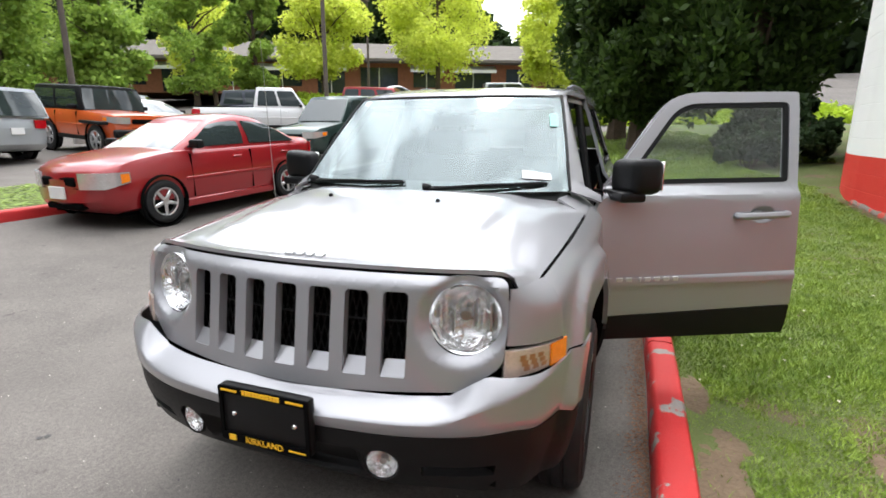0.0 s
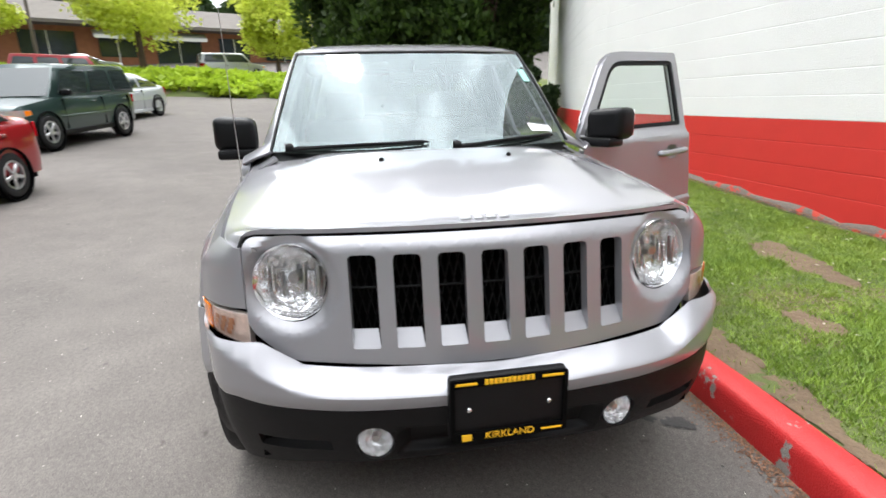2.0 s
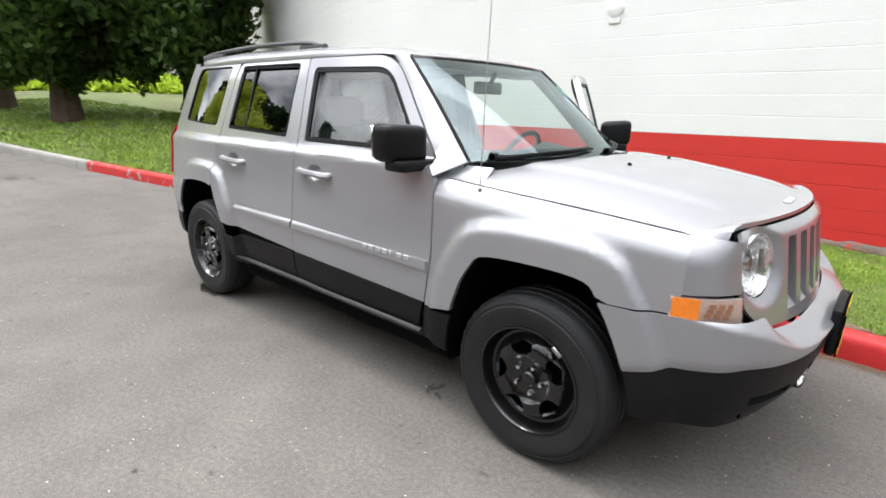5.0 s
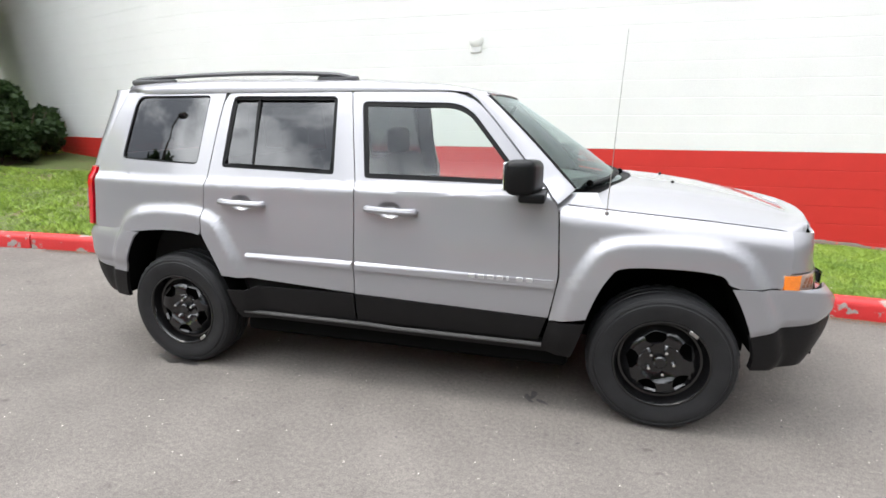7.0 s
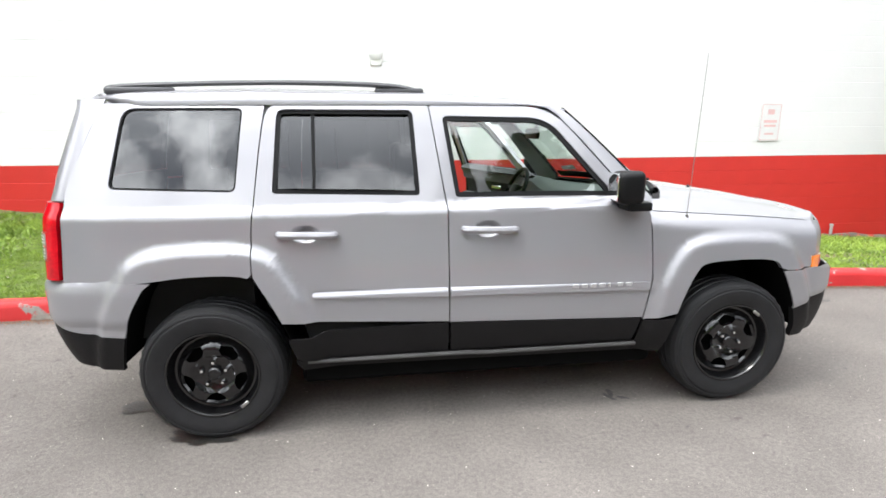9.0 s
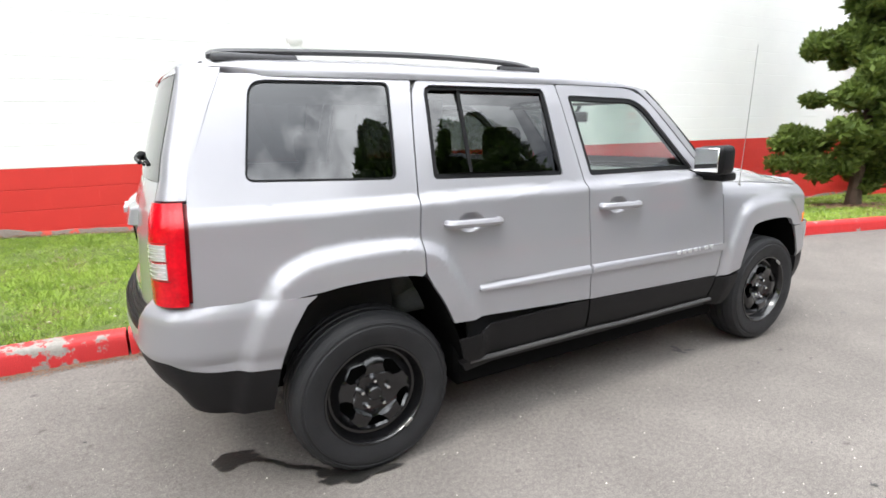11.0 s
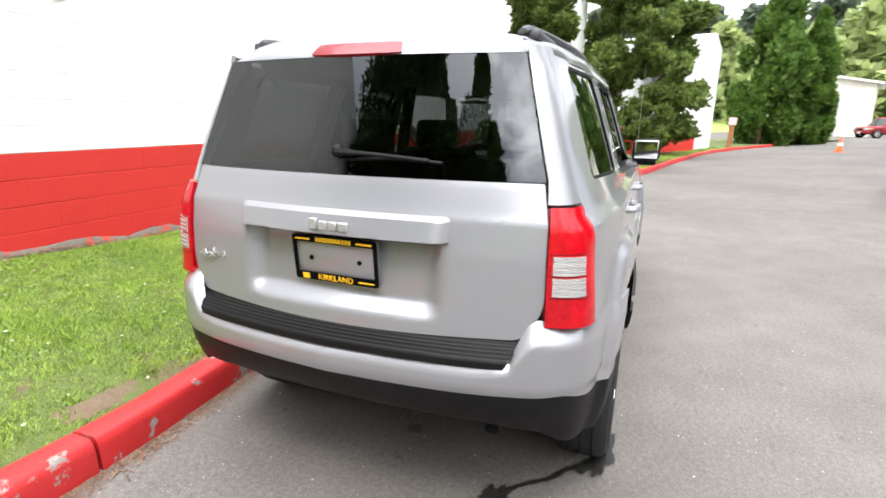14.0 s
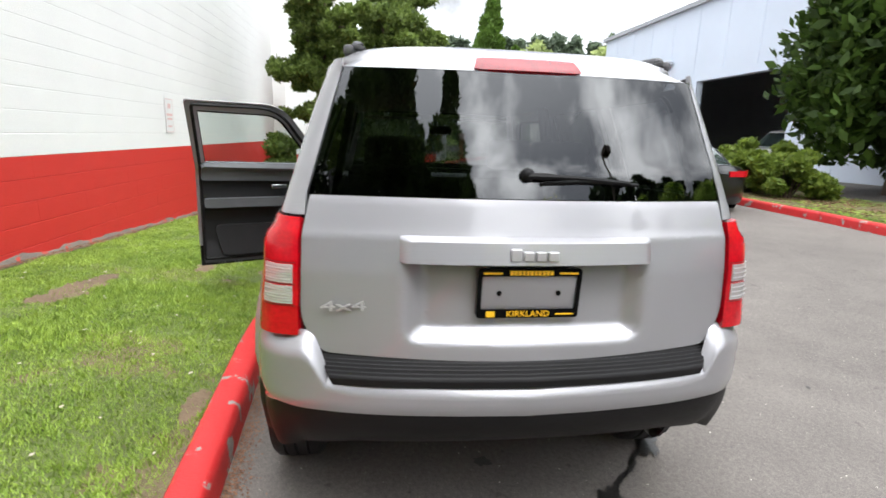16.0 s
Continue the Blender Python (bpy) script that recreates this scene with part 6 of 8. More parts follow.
    def rb(s, v):
        lo, hi = rb_low(s), rb_top(s)
        z = lo + (hi - lo) * v
        y = abs(RW.at(s, 0)[1])
        off = 0.012 * min(1.0, (0.64 - z) / 0.05) ** 2 if z < 0.64 else 0.0
        top = interp(y, [(0, 0.02), (0.55, 0.02), (0.64, 0.055), (0.76, 0.05), (0.82, 0.02), (0.86, 0.0)])
        off += top * max(0, 1 - (hi - z) / interp(y, [(0, 0.03), (0.6, 0.04), (0.68, 0.07)])) ** 1.6
        x, yy = RW.at(s, off)
        return flared(x, yy, z)
    rbump = part("rear_bumper", panel_bm(bumper_line(RW, "r", rb), [], rb, (0.018, 0.07), 0.010, (-1, 0, 0.3)), PAINT, car)
    def valance(s, v):
        y = abs(RW.at(s, 0)[1])
        hi = rb_low(s) - 0.003
        lo = interp(y, [(0, 0.475), (0.5, 0.47), (0.7, 0.445), (0.82, 0.385), (0.87, 0.375)])
        z = lo + (hi - lo) * v
        off = 0.012 + 0.07 * (1 - v) ** 2 * interp(y, [(0, 1), (0.7, 0.9), (0.84, 0.3), (0.87, 0.0)])
        x, yy = RW.at(s, off)
        return flared(x, yy, z)
    part("valance", panel_bm(bumper_line(RW, "r", valance), [], valance, (0.02, 0.1), 0.02, (-1, 0, 0)), PLASTIC, rbump, "matt black lower bumper")
    def pad(u, v):
        y = (2 * u - 1) * (0.565 + 0.06 * v)
        s = math.copysign(RW.s_of(abs(y)), y)
        xo = RW.at(s, 0.004)[0] if v < 0.18 else None
        a, b = RW.at(s, 0.010)[0], rear_x(y, 0.76) + 0.01
        if v < 0.2:
            return (a - 0.004, y, 0.688 + 0.022 * v / 0.2)
        t = (v - 0.2) / 0.8
        z = 0.712 + 0.046 * t + 0.003 * math.sin(t * math.pi * 12) * (1 - t * 0.3)
        return (a + (b - a) * t, y, z)
    part("step_pad", patch_bm(pad, 30, 44, 0, (-0.5, 0, 1)), PLASTIC, rbump, "ribbed black step pad", 60)
    # exhaust
    bm = bmesh.new()
    tube(bm, [(-1.5, -0.46, 0.38), (-1.85, -0.505, 0.415), (-2.0, -0.512, 0.418)], 0.023, 12, False)
    part("exhaust", bm, STEEL, car, "steel tail pipe")

    # ----- wheels -----
    def wheel(x, s, turn, clip):
        m = Matrix.Translation((x, s * 0.755, 0.338)) @ (Matrix.Rotation(math.pi, 4, "Z") if s > 0 else Matrix.Identity(4))
        m = m @ Matrix.Rotation(radians(turn), 4, "Y")
        wh = thing("wheel", "", "", m=m)
        wh.parent = car
        tagged(wh, "black steel wheel with a road tyre")
        bm = bmesh.new()
        R = 0.338
        prof = [(0.205, -0.085), (0.214, -0.096), (0.230, -0.100), (0.262, -0.1065), (0.284, -0.1085), (0.291, -0.1075), (0.2935, -0.1035), (0.301, -0.1015), (0.3035, -0.1040), (0.319, -0.097), (0.330, -0.083)]
        tread = []
        for y in (-0.078, -0.05, -0.046, -0.042, -0.038, -0.006, -0.002, 0.002, 0.006, 0.038, 0.042, 0.046, 0.05, 0.078):
            deep = 0.008 if abs(abs(y) - 0.044) < 0.003 or abs(y) < 0.003 else 0
            tread.append((R - deep - 0.004 * (y / 0.08) ** 2, y))
        prof = prof + tread + [(r, -y) for r, y in prof[::-1]]
        seg = 72
        lathe(bm, prof, seg)
        for v in bm.verts:
            r = math.hypot(v.co.x, v.co.z)
            if r > 0.322 and abs(v.co.y) > 0.052:
                a = round(math.atan2(v.co.z, v.co.x) / (2 * math.pi) * seg)
                if a % 2:
                    v.co.x *= 1 - 0.006 / r
                    v.co.z *= 1 - 0.006 / r
        part("tyre", bm, TYRE, wh, "black rubber tyre", 30)
        bm = bmesh.new()
        lathe(bm, [(0.216, -0.09), (0.214, -0.100), (0.206, -0.100), (0.200, -0.09), (0.196, -0.07), (0.186, -0.05), (0.170, -0.046)], 48)
        part("rim", bm, WHEEL, wh, "gloss black steel rim")
        holes = []
        for k in range(5):
            a = k * 2 * math.pi / 5 + math.pi / 10
            hole = []
            for ra, da in ((0.101, -0.20), (0.097, 0), (0.101, 0.20), (0.125, 0.35), (0.148, 0.33), (0.156, 0), (0.148, -0.33), (0.125, -0.35)):
                hole.append(Vector((ra * math.cos(a + da), ra * math.sin(a + da))))
            holes.append(hole)
        def dish(u, v):
            r = math.hypot(u, v)
            a = math.atan2(v, u)
            k = math.cos(5 * (a - math.pi / 10))
            y = interp(r, [(0, -0.062), (0.05, -0.064), (0.085, -0.075), (0.10, -0.090), (0.145, -0.088), (0.165, -0.06), (0.175, -0.046), (0.19, -0.046)])
            y += 0.012 * step(0.08, 0.11, r) * (1 - step(0.14, 0.165, r)) * max(0, k)
            return (u, y, v)
        circ = [Vector((0.178 * math.cos(k * math.pi / 24), 0.178 * math.sin(k * math.pi / 24))) for k in range(48)]
        part("wheel_disc", panel_bm(circ, holes, dish, 0.02, 0.012, (0, -1, 0)), WHEEL, wh, "gloss black steel disc with five windows")
        bm = bmesh.new()
        lathe(bm, [(0.03, -0.060), (0.030, -0.078), (0.024, -0.084), (0.0, -0.085)], 20)
        part("hub_cap", bm, WHEEL, wh)
        for k in range(5):
            a = k * 2 * math.pi / 5 + math.pi / 10 + math.pi / 5
            bm = bmesh.new()
            lathe(bm, [(0.0105, -0.060), (0.0105, -0.080), (0.007, -0.088), (0.0, -0.089)], 6, Matrix.Translation((0.057 * math.cos(a), 0, 0.057 * math.sin(a))))
            part("lug_nut", bm, CHROME, wh, "chrome wheel nut")
        bm = bmesh.new()
        add_box(bm, 0.196, 0.211, -0.1065, -0.1005, -0.022, 0.022, 0.002, m=Matrix.Rotation(radians(-clip - turn), 4, "Y"))
        part("balance_weight", bm, STEEL, wh, "pale clip-on balance weight")
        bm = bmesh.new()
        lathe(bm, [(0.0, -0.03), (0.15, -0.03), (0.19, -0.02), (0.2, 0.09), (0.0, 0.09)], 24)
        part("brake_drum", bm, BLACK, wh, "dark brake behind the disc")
    for x, s, turn, clip in ((-1.3175, -1, -36, -50), (-1.3175, 1, 20, 10), (1.3175, -1, -14, 53), (1.3175, 1, 45, 100)):
        wheel(x, s, turn, clip)
    # wheel housings and floor, near black: their shade is in the colour
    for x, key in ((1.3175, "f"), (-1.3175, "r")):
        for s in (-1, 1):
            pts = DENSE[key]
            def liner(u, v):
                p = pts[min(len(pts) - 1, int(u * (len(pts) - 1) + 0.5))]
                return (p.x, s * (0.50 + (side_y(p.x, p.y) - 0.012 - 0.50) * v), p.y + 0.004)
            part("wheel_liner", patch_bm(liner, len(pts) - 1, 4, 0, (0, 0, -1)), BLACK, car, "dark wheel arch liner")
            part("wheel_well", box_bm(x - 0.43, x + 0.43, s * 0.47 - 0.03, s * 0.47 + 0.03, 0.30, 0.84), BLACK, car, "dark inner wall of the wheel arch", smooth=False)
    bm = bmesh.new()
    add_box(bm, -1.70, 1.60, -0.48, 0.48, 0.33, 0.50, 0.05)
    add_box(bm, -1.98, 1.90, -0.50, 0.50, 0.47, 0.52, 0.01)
    # low wide slab added to darken the shadow under the sills
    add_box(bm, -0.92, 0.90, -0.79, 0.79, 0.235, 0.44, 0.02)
    part("underbody", bm, BLACK, car, "black underbody, its low slab deepening the shade beneath")
    bm = bmesh.new()
    add_box(bm, 1.0, 1.86, -0.41, 0.41, 0.46, 0.96)
    add_box(bm, 0.88, 0.95, -0.70, 0.70, 0.46, 1.06)
    part("engine_block", bm, BLACK, car, "dark engine bay")

    # ----- inside -----
    def seat(x, y, w, rear=False):
        st = thing("seat", "", "")
        st.parent = car
        tagged(st, "dark grey cloth seat")
        m = Matrix.Translation((x, y, 0))
        bm = bmesh.new()
        add_box(bm, -0.25, 0.27, -w / 2, w / 2, 0.55, 0.70, 0.05, 3, m)
        part("cushion", bm, CLOTH, st)
        bm = bmesh.new()
        add_box(bm, -0.07, 0.07, -w / 2, w / 2, 0.62, 1.20, 0.05, 3, m @ Matrix.Translation((-0.20, 0, 0)) @ Matrix.Rotation(-0.25, 4, "Y") @ Matrix.Translation((0.16, 0, 0)))
        part("backrest", bm, CLOTH, st)
        for yy in ((-w * 0.3, w * 0.3) if rear else (0,)):
            bm = bmesh.new()
            add_box(bm, -0.05, 0.05, -0.13, 0.13, 1.20, 1.38, 0.04, 3, m @ Matrix.Translation((-0.36, yy, 0.0)))
            tube(bm, [m @ Vector((-0.35, yy - 0.05, 1.12)), m @ Vector((-0.36, yy - 0.05, 1.22))], 0.008, 6)
            tube(bm, [m @ Vector((-0.35, yy + 0.05, 1.12)), m @ Vector((-0.36, yy + 0.05, 1.22))], 0.008, 6)
            part("headrest", bm, CLOTH, st)
    seat(-0.02, -0.36, 0.50)
    seat(-0.02, 0.36, 0.50)
    seat(-0.86, 0.0, 1.22, True)
    def dash(u, v):
        y = (2 * u - 1) * 0.70
        prof = [(0.94, 1.07), (0.80, 1.085), (0.66, 1.09), (0.60, 1.07), (0.58, 1.0), (0.60, 0.9), (0.66, 0.78), (0.72, 0.6), (0.8, 0.46)]
        k = v * (len(prof) - 1)
        i = min(int(k), len(prof) - 2)
        p = Vector(prof[i]).lerp(Vector(prof[i + 1]), k - i)
        hump = 0.05 * math.exp(-((y - 0.36) / 0.17) ** 2) * math.exp(-((p.x - 0.66) / 0.1) ** 2)
        return (p.x + (0.22 * max(0, 1 - 5 * v) - 0.05) * (1 - (y / 0.7) ** 2), y, p.y + hump)
    ds = part("dashboard", patch_bm(dash, 24, 24, 0, (-1, 0, 1)), DASH, car, "grey moulded dashboard")
    bm = bmesh.new()
    for y in (-0.55, -0.08, 0.08, 0.60):
        tube(bm, [(0.575, y, 1.0), (0.565, y, 1.0)], 0.045, 16)
    part("air_vent", bm, BLACK, ds, "round air vents")
    bm = bmesh.new()
    add_box(bm, -0.2, 0.62, -0.10, 0.10, 0.45, 0.72, 0.03, 2)
    part("console", bm, TRIM, car, "dark centre console")
    sm = Matrix.Translation((0.44, 0.36, 1.02)) @ Matrix.Rotation(radians(-65), 4, "Y")
    bm = bmesh.new()
    tube(bm, [sm @ Vector((0.185 * math.cos(k * math.pi / 16), 0.185 * math.sin(k * math.pi / 16), 0)) for k in range(33)], 0.015, 8)
    add_box(bm, -0.06, 0.07, -0.07, 0.07, -0.02, 0.025, 0.02, 2, sm)
    for a in (0.2, math.pi - 0.2, -math.pi / 2):
        tube(bm, [sm @ Vector((0.05 * math.sin(a), 0.05 * math.cos(a), 0)), sm @ Vector((0.18 * math.sin(a), 0.18 * math.cos(a), 0))], 0.014, 6)
    tube(bm, [sm @ Vector((0, 0, -0.02)), sm @ Vector((0, 0, -0.22))], 0.04, 10)
    part("steering_wheel", bm, RUBBER, car, "black three-spoke steering wheel")
    bm = bmesh.new()
    add_box(bm, 0.44, 0.465, -0.12, 0.12, 1.40, 1.465, 0.012, 2)
    tube(bm, [(0.47, 0, 1.46), (0.50, 0, 1.51)], 0.012, 6)
    part("interior_mirror", bm, RUBBER, car, "black interior mirror")
    for s in (-1, 1):
        bm = bmesh.new()
        add_box(bm, 0.30, 0.45, s * 0.32 - 0.2, s * 0.32 + 0.2, 1.50, 1.515, 0.006, 1, None)
        part("sun_visor", bm, LINER, car, "pale grey sun visor")
    bm = bmesh.new()
    add_box(bm, -1.90, -1.15, -0.64, 0.64, 0.46, 0.80)
    part("luggage_floor", bm, TRIM, car, "dark luggage floor")
    return car


# ---------- trees and bushes ----------
def leaf_mesh(name, clumps, per, size, long=1.6, up=0.0, shell=0.55, seed=1, squash=1.0):
    """Small pointed leaves round the clumps (x, y, z, rx, rz), thickest near their skin."""
    rng = np.random.default_rng(seed)
    n = len(clumps) * per
    c = np.repeat(np.array([k[:3] for k in clumps], float), per, 0)
    r = np.repeat(np.array([(k[3], k[3], k[4]) for k in clumps], float), per, 0)
    d = rng.normal(size=(n, 3))
    d /= np.linalg.norm(d, axis=1, keepdims=True)
    rad = shell + (1 - shell) * rng.random((n, 1)) ** 0.6
    rad *= 0.82 + 0.36 * rng.random((n, 1))
    p = c + d * r * rad
    a = d * np.array([1, 1, 0.5]) + rng.normal(size=(n, 3)) * 0.7 + np.array([0, 0, up])
    a /= np.linalg.norm(a, axis=1, keepdims=True)
    b = np.cross(a, d + rng.normal(size=(n, 3)) * 0.8)
    b /= np.linalg.norm(b, axis=1, keepdims=True) + 1e-9
    s = size * (0.6 + 0.8 * rng.random((n, 1)))
    v = np.stack([p - a * s * long * 0.5, p + b * s * 0.5, p + a * s * long * 0.5, p - b * s * 0.5], 1).reshape(-1, 3)
    me = bpy.data.meshes.new(name)
    me.vertices.add(len(v))
    me.vertices.foreach_set("co", v.astype(np.float32).ravel())
    me.loops.add(4 * n)
    me.loops.foreach_set("vertex_index", np.arange(4 * n, dtype=np.int32))
    me.polygons.add(n)
    me.polygons.foreach_set("loop_start", np.arange(0, 4 * n, 4, dtype=np.int32))
    me.update(calc_edges=True)
    return me


def add_leaves(parent, name, me, material):
    me.materials.append(material)
    ob = new(name, me)
    ob.parent = parent
    return ob


def trunk_bm(h, r, lean, limbs, rng):
    bm = bmesh.new()
    pts = [Vector((lean * h * t * t + 0.06 * math.sin(5 * t) * h * 0.1, 0.04 * math.sin(3 * t + 1) * h * 0.2, h * t)) for t in np.linspace(0, 1, 8)]
    tube(bm, pts, [r * (1.25 if i == 0 else 1) * (1 - 0.8 * i / 7) for i in range(8)], 9)
    for z, ang, ln, rise in limbs:
        k = z * 7
        i = min(6, int(k))
        a = pts[i].lerp(pts[i + 1], min(1, k - i))
        e = a + Vector((math.cos(ang) * ln, math.sin(ang) * ln, rise * ln))
        tube(bm, [a, a.lerp(e, 0.5) + Vector((0, 0, 0.08 * ln)), e], [r * 0.35, r * 0.22, r * 0.06], 6)
    return bm


def broadleaf(name, label, x, y, h, w, material, seed, per=420, leaf=0.22, bare_to=0.3, category="tree"):
    rng = np.random.default_rng(seed)
    z = ground_z(x, y)
    t = thing(name, label, category, m=Matrix.Translation((x, y, z)))
    limbs = [(rng.uniform(0.4, 0.85), rng.uniform(0, 6.28), w * rng.uniform(0.25, 0.42), rng.uniform(0.3, 0.9)) for _ in range(9)]
    part("trunk", trunk_bm(h * 0.92, h * 0.018 + 0.03, 0.01, limbs, rng), BARK, t)
    clumps = []
    for _ in range(34):
        u = rng.uniform(bare_to, 0.97)
        prof = math.sin(math.pi * min(1, max(0.08, (u - bare_to + 0.12) / (1.12 - bare_to)))) ** 0.7
        a, q = rng.uniform(0, 6.28), w * 0.5 * prof * rng.uniform(0.25, 0.85)
        s = w * rng.uniform(0.13, 0.22)
        clumps.append((math.cos(a) * q, math.sin(a) * q, h * u, s, s * 0.75))
    add_leaves(t, "crown", leaf_mesh("crown", clumps, per, leaf, 1.3, 0.0, 0.35, seed), material)
    return t


def cypress(name, label, x, y, h, w, seed, per, leaf, material, foot=0.10, tops=3, z=None, blunt=1.6):
    """A dense cypress or thuja: upright sprays packed into a column with several tips."""
    rng = np.random.default_rng(seed)
    t = thing(name, label, "conifer", m=Matrix.Translation((x, y, lawn_z(x, y) if z is None else z)))
    part("trunk", trunk_bm(h * 0.75, 0.05 + h * 0.022, 0.0, [(0.15 + 0.05 * k, k * 2.1, w * 0.22, 1.6) for k in range(5)], rng), BARK, t)
    clumps = []
    tip = [(rng.uniform(-0.25, 0.25) * w, rng.uniform(-0.25, 0.25) * w, rng.uniform(0.82, 1.0)) for _ in range(tops)]
    for k in range(120):
        u = foot + (1 - foot) * (k + rng.random()) / 120
        ax, ay, top = tip[k % tops]
        uu = u * top
        prof = (min(1, (u - foot) / 0.16 + 0.45)) * (1 - max(0, (u - 0.45) / 0.55) ** blunt)
        a = rng.uniform(0, 6.28)
        q = w * 0.5 * prof * rng.uniform(0.45, 0.9) * (1 - 0.35 * (tops > 1) * u)
        s = w * 0.5 * rng.uniform(0.20, 0.34) * (0.55 + 0.45 * prof)
        clumps.append((ax * u + math.cos(a) * q, ay * u + math.sin(a) * q, h * uu, s, s * 1.7))
    add_leaves(t, "crown", leaf_mesh("crown", clumps, per, leaf, 2.0, 0.7, 0.45, seed), material)
    return t


def pine(name, label, x, y, h, spread, lean, seed, per=520, leaf=0.055):
    """A wind-shaped pine with open boughs in flat tufts."""
    rng = np.random.default_rng(seed)
    t = thing(name, label, "pine tree", m=Matrix.Translation((x, y, lawn_z(x, y) - 0.02)))
    limbs, clumps = [], []
    for k in range(34):
        u = rng.uniform(0.06, 0.97)
        ang = rng.uniform(0, 6.28)
        ln = spread * (1.0 - 0.5 * u) * rng.uniform(0.35, 1.05)
        rise = rng.uniform(0.0, 0.55)
        limbs.append((u, ang, ln, rise))
        i = min(7, int(u * 7))
        base = Vector((lean * h * (i / 7) ** 2, 0, h * u))
        for f in (0.35, 0.65, 0.95):
            p = base + Vector((math.cos(ang) * ln * f, math.sin(ang) * ln * f, rise * ln * f + 0.05 * ln))
            for _ in range(2):
                s = spread * rng.uniform(0.09, 0.19)
                clumps.append((p.x + rng.normal(0, 0.13), p.y + rng.normal(0, 0.13), p.z + rng.normal(0, 0.13), s, s * rng.uniform(0.6, 1.0)))
    part("trunk", trunk_bm(h, 0.10, lean, limbs, rng), BARK, t)
    add_leaves(t, "crown", leaf_mesh("crown", clumps, per, leaf, 2.4, 0.55, 0.15, seed), PINE)
    return t


def bush(name, label, x, y, z, rx, h, material, seed, per=380, leaf=0.07, n=26):
    rng = np.random.default_rng(seed)
    t = thing(name, label, "bush", m=Matrix.Translation((x, y, z)))
    bm = bmesh.new()
    for k in range(9):
        a = k * 0.7
        tube(bm, [(0.1 * math.cos(a), 0.1 * math.sin(a), -0.02), (rx * 0.55 * math.cos(a), rx * 0.55 * math.sin(a), h * 0.7)], [0.018, 0.006], 5)
    part("stems", bm, BARK, t)
    clumps = []
    for k in range(n):
        a, q = rng.uniform(0, 6.28), rx * math.sqrt(rng.random()) * 0.85
        top = h * math.sqrt(max(0.1, 1 - (q / rx) ** 2))
        s = rx * rng.uniform(0.18, 0.28)
        clumps.append((math.cos(a) * q, math.sin(a) * q, max(s * 0.5, top * rng.uniform(0.35, 0.95) - s * 0.3), s, s * 0.8))
    add_leaves(t, "foliage", leaf_mesh("foliage", clumps, per, leaf, 1.7, 0.2, 0.4, seed), material)
    return t


def forest(name, label, spots, material, seed, per=60, leaf=1.1, tall=(14, 24), wide=(5, 8), conif=True):
    """A far wood as one body of foliage."""
    rng = np.random.default_rng(seed)
    clumps = []
    for x, y, k in spots:
        h, w = rng.uniform(*tall) * k, rng.uniform(*wide)
        z0 = ground_z(x, y)
        for i in range(15):
            u = (i + 0.5) / 15
            a = rng.uniform(0, 6.28)
            prof = (1 - u) ** 0.8 if conif else math.sin(math.pi * min(0.97, u * 0.8 + 0.18))
            q = w * 0.5 * prof * rng.uniform(0.2, 0.8)
            s = w * (0.16 + 0.16 * prof)
            clumps.append((x + math.cos(a) * q, y + math.sin(a) * q, z0 + h * u, s, s * 0.85))
    me = leaf_mesh(name, clumps, per, leaf, 1.6, 0.1, 0.3, seed)
    me.materials.append(material)
    return tagged(new(name, me), label, "woods", kind="stuff")


# ---------- other vehicles ----------
STYLES = {
    # lower body: (share of length, top height) from the nose; cabin: base start, base end, roof start, roof end
    "sedan": dict(top=[(0, .62), (.006, .70), (.02, .76), (.06, .82), (.12, .87), (.20, .92), (.27, .955), (.30, .96), (.80, .98), (.92, 1.0), (.985, .98), (1, .82)], cab=(.255, .885, .43, .70), belt=.94, low=.20),
    "coupe": dict(top=[(0, .45), (.02, .56), (.08, .64), (.30, .80), (.36, .82), (.78, .86), (.93, .90), (.985, .88), (1, .74)], cab=(.33, .83, .46, .66), belt=.84, low=.17),
    "suv": dict(top=[(0, .62), (.015, .85), (.05, .92), (.22, 1.02), (.27, 1.05), (.9, 1.07), (.985, 1.05), (1, .80)], cab=(.245, .995, .36, .955), belt=1.05, low=.28),
    "pickup": dict(top=[(0, .62), (.015, .90), (.05, .98), (.22, 1.06), (.27, 1.08), (.58, 1.10), (.60, 1.08), (.985, 1.06), (1, .95)], cab=(.25, .60, .34, .575), belt=1.08, low=.35),
    "jeep": dict(top=[(0, .70), (.012, 1.06), (.05, 1.10), (.30, 1.14), (.34, 1.15), (.9, 1.15), (.985, 1.14), (1, .95)], cab=(.335, .985, .385, .965), belt=1.15, low=.42),
}


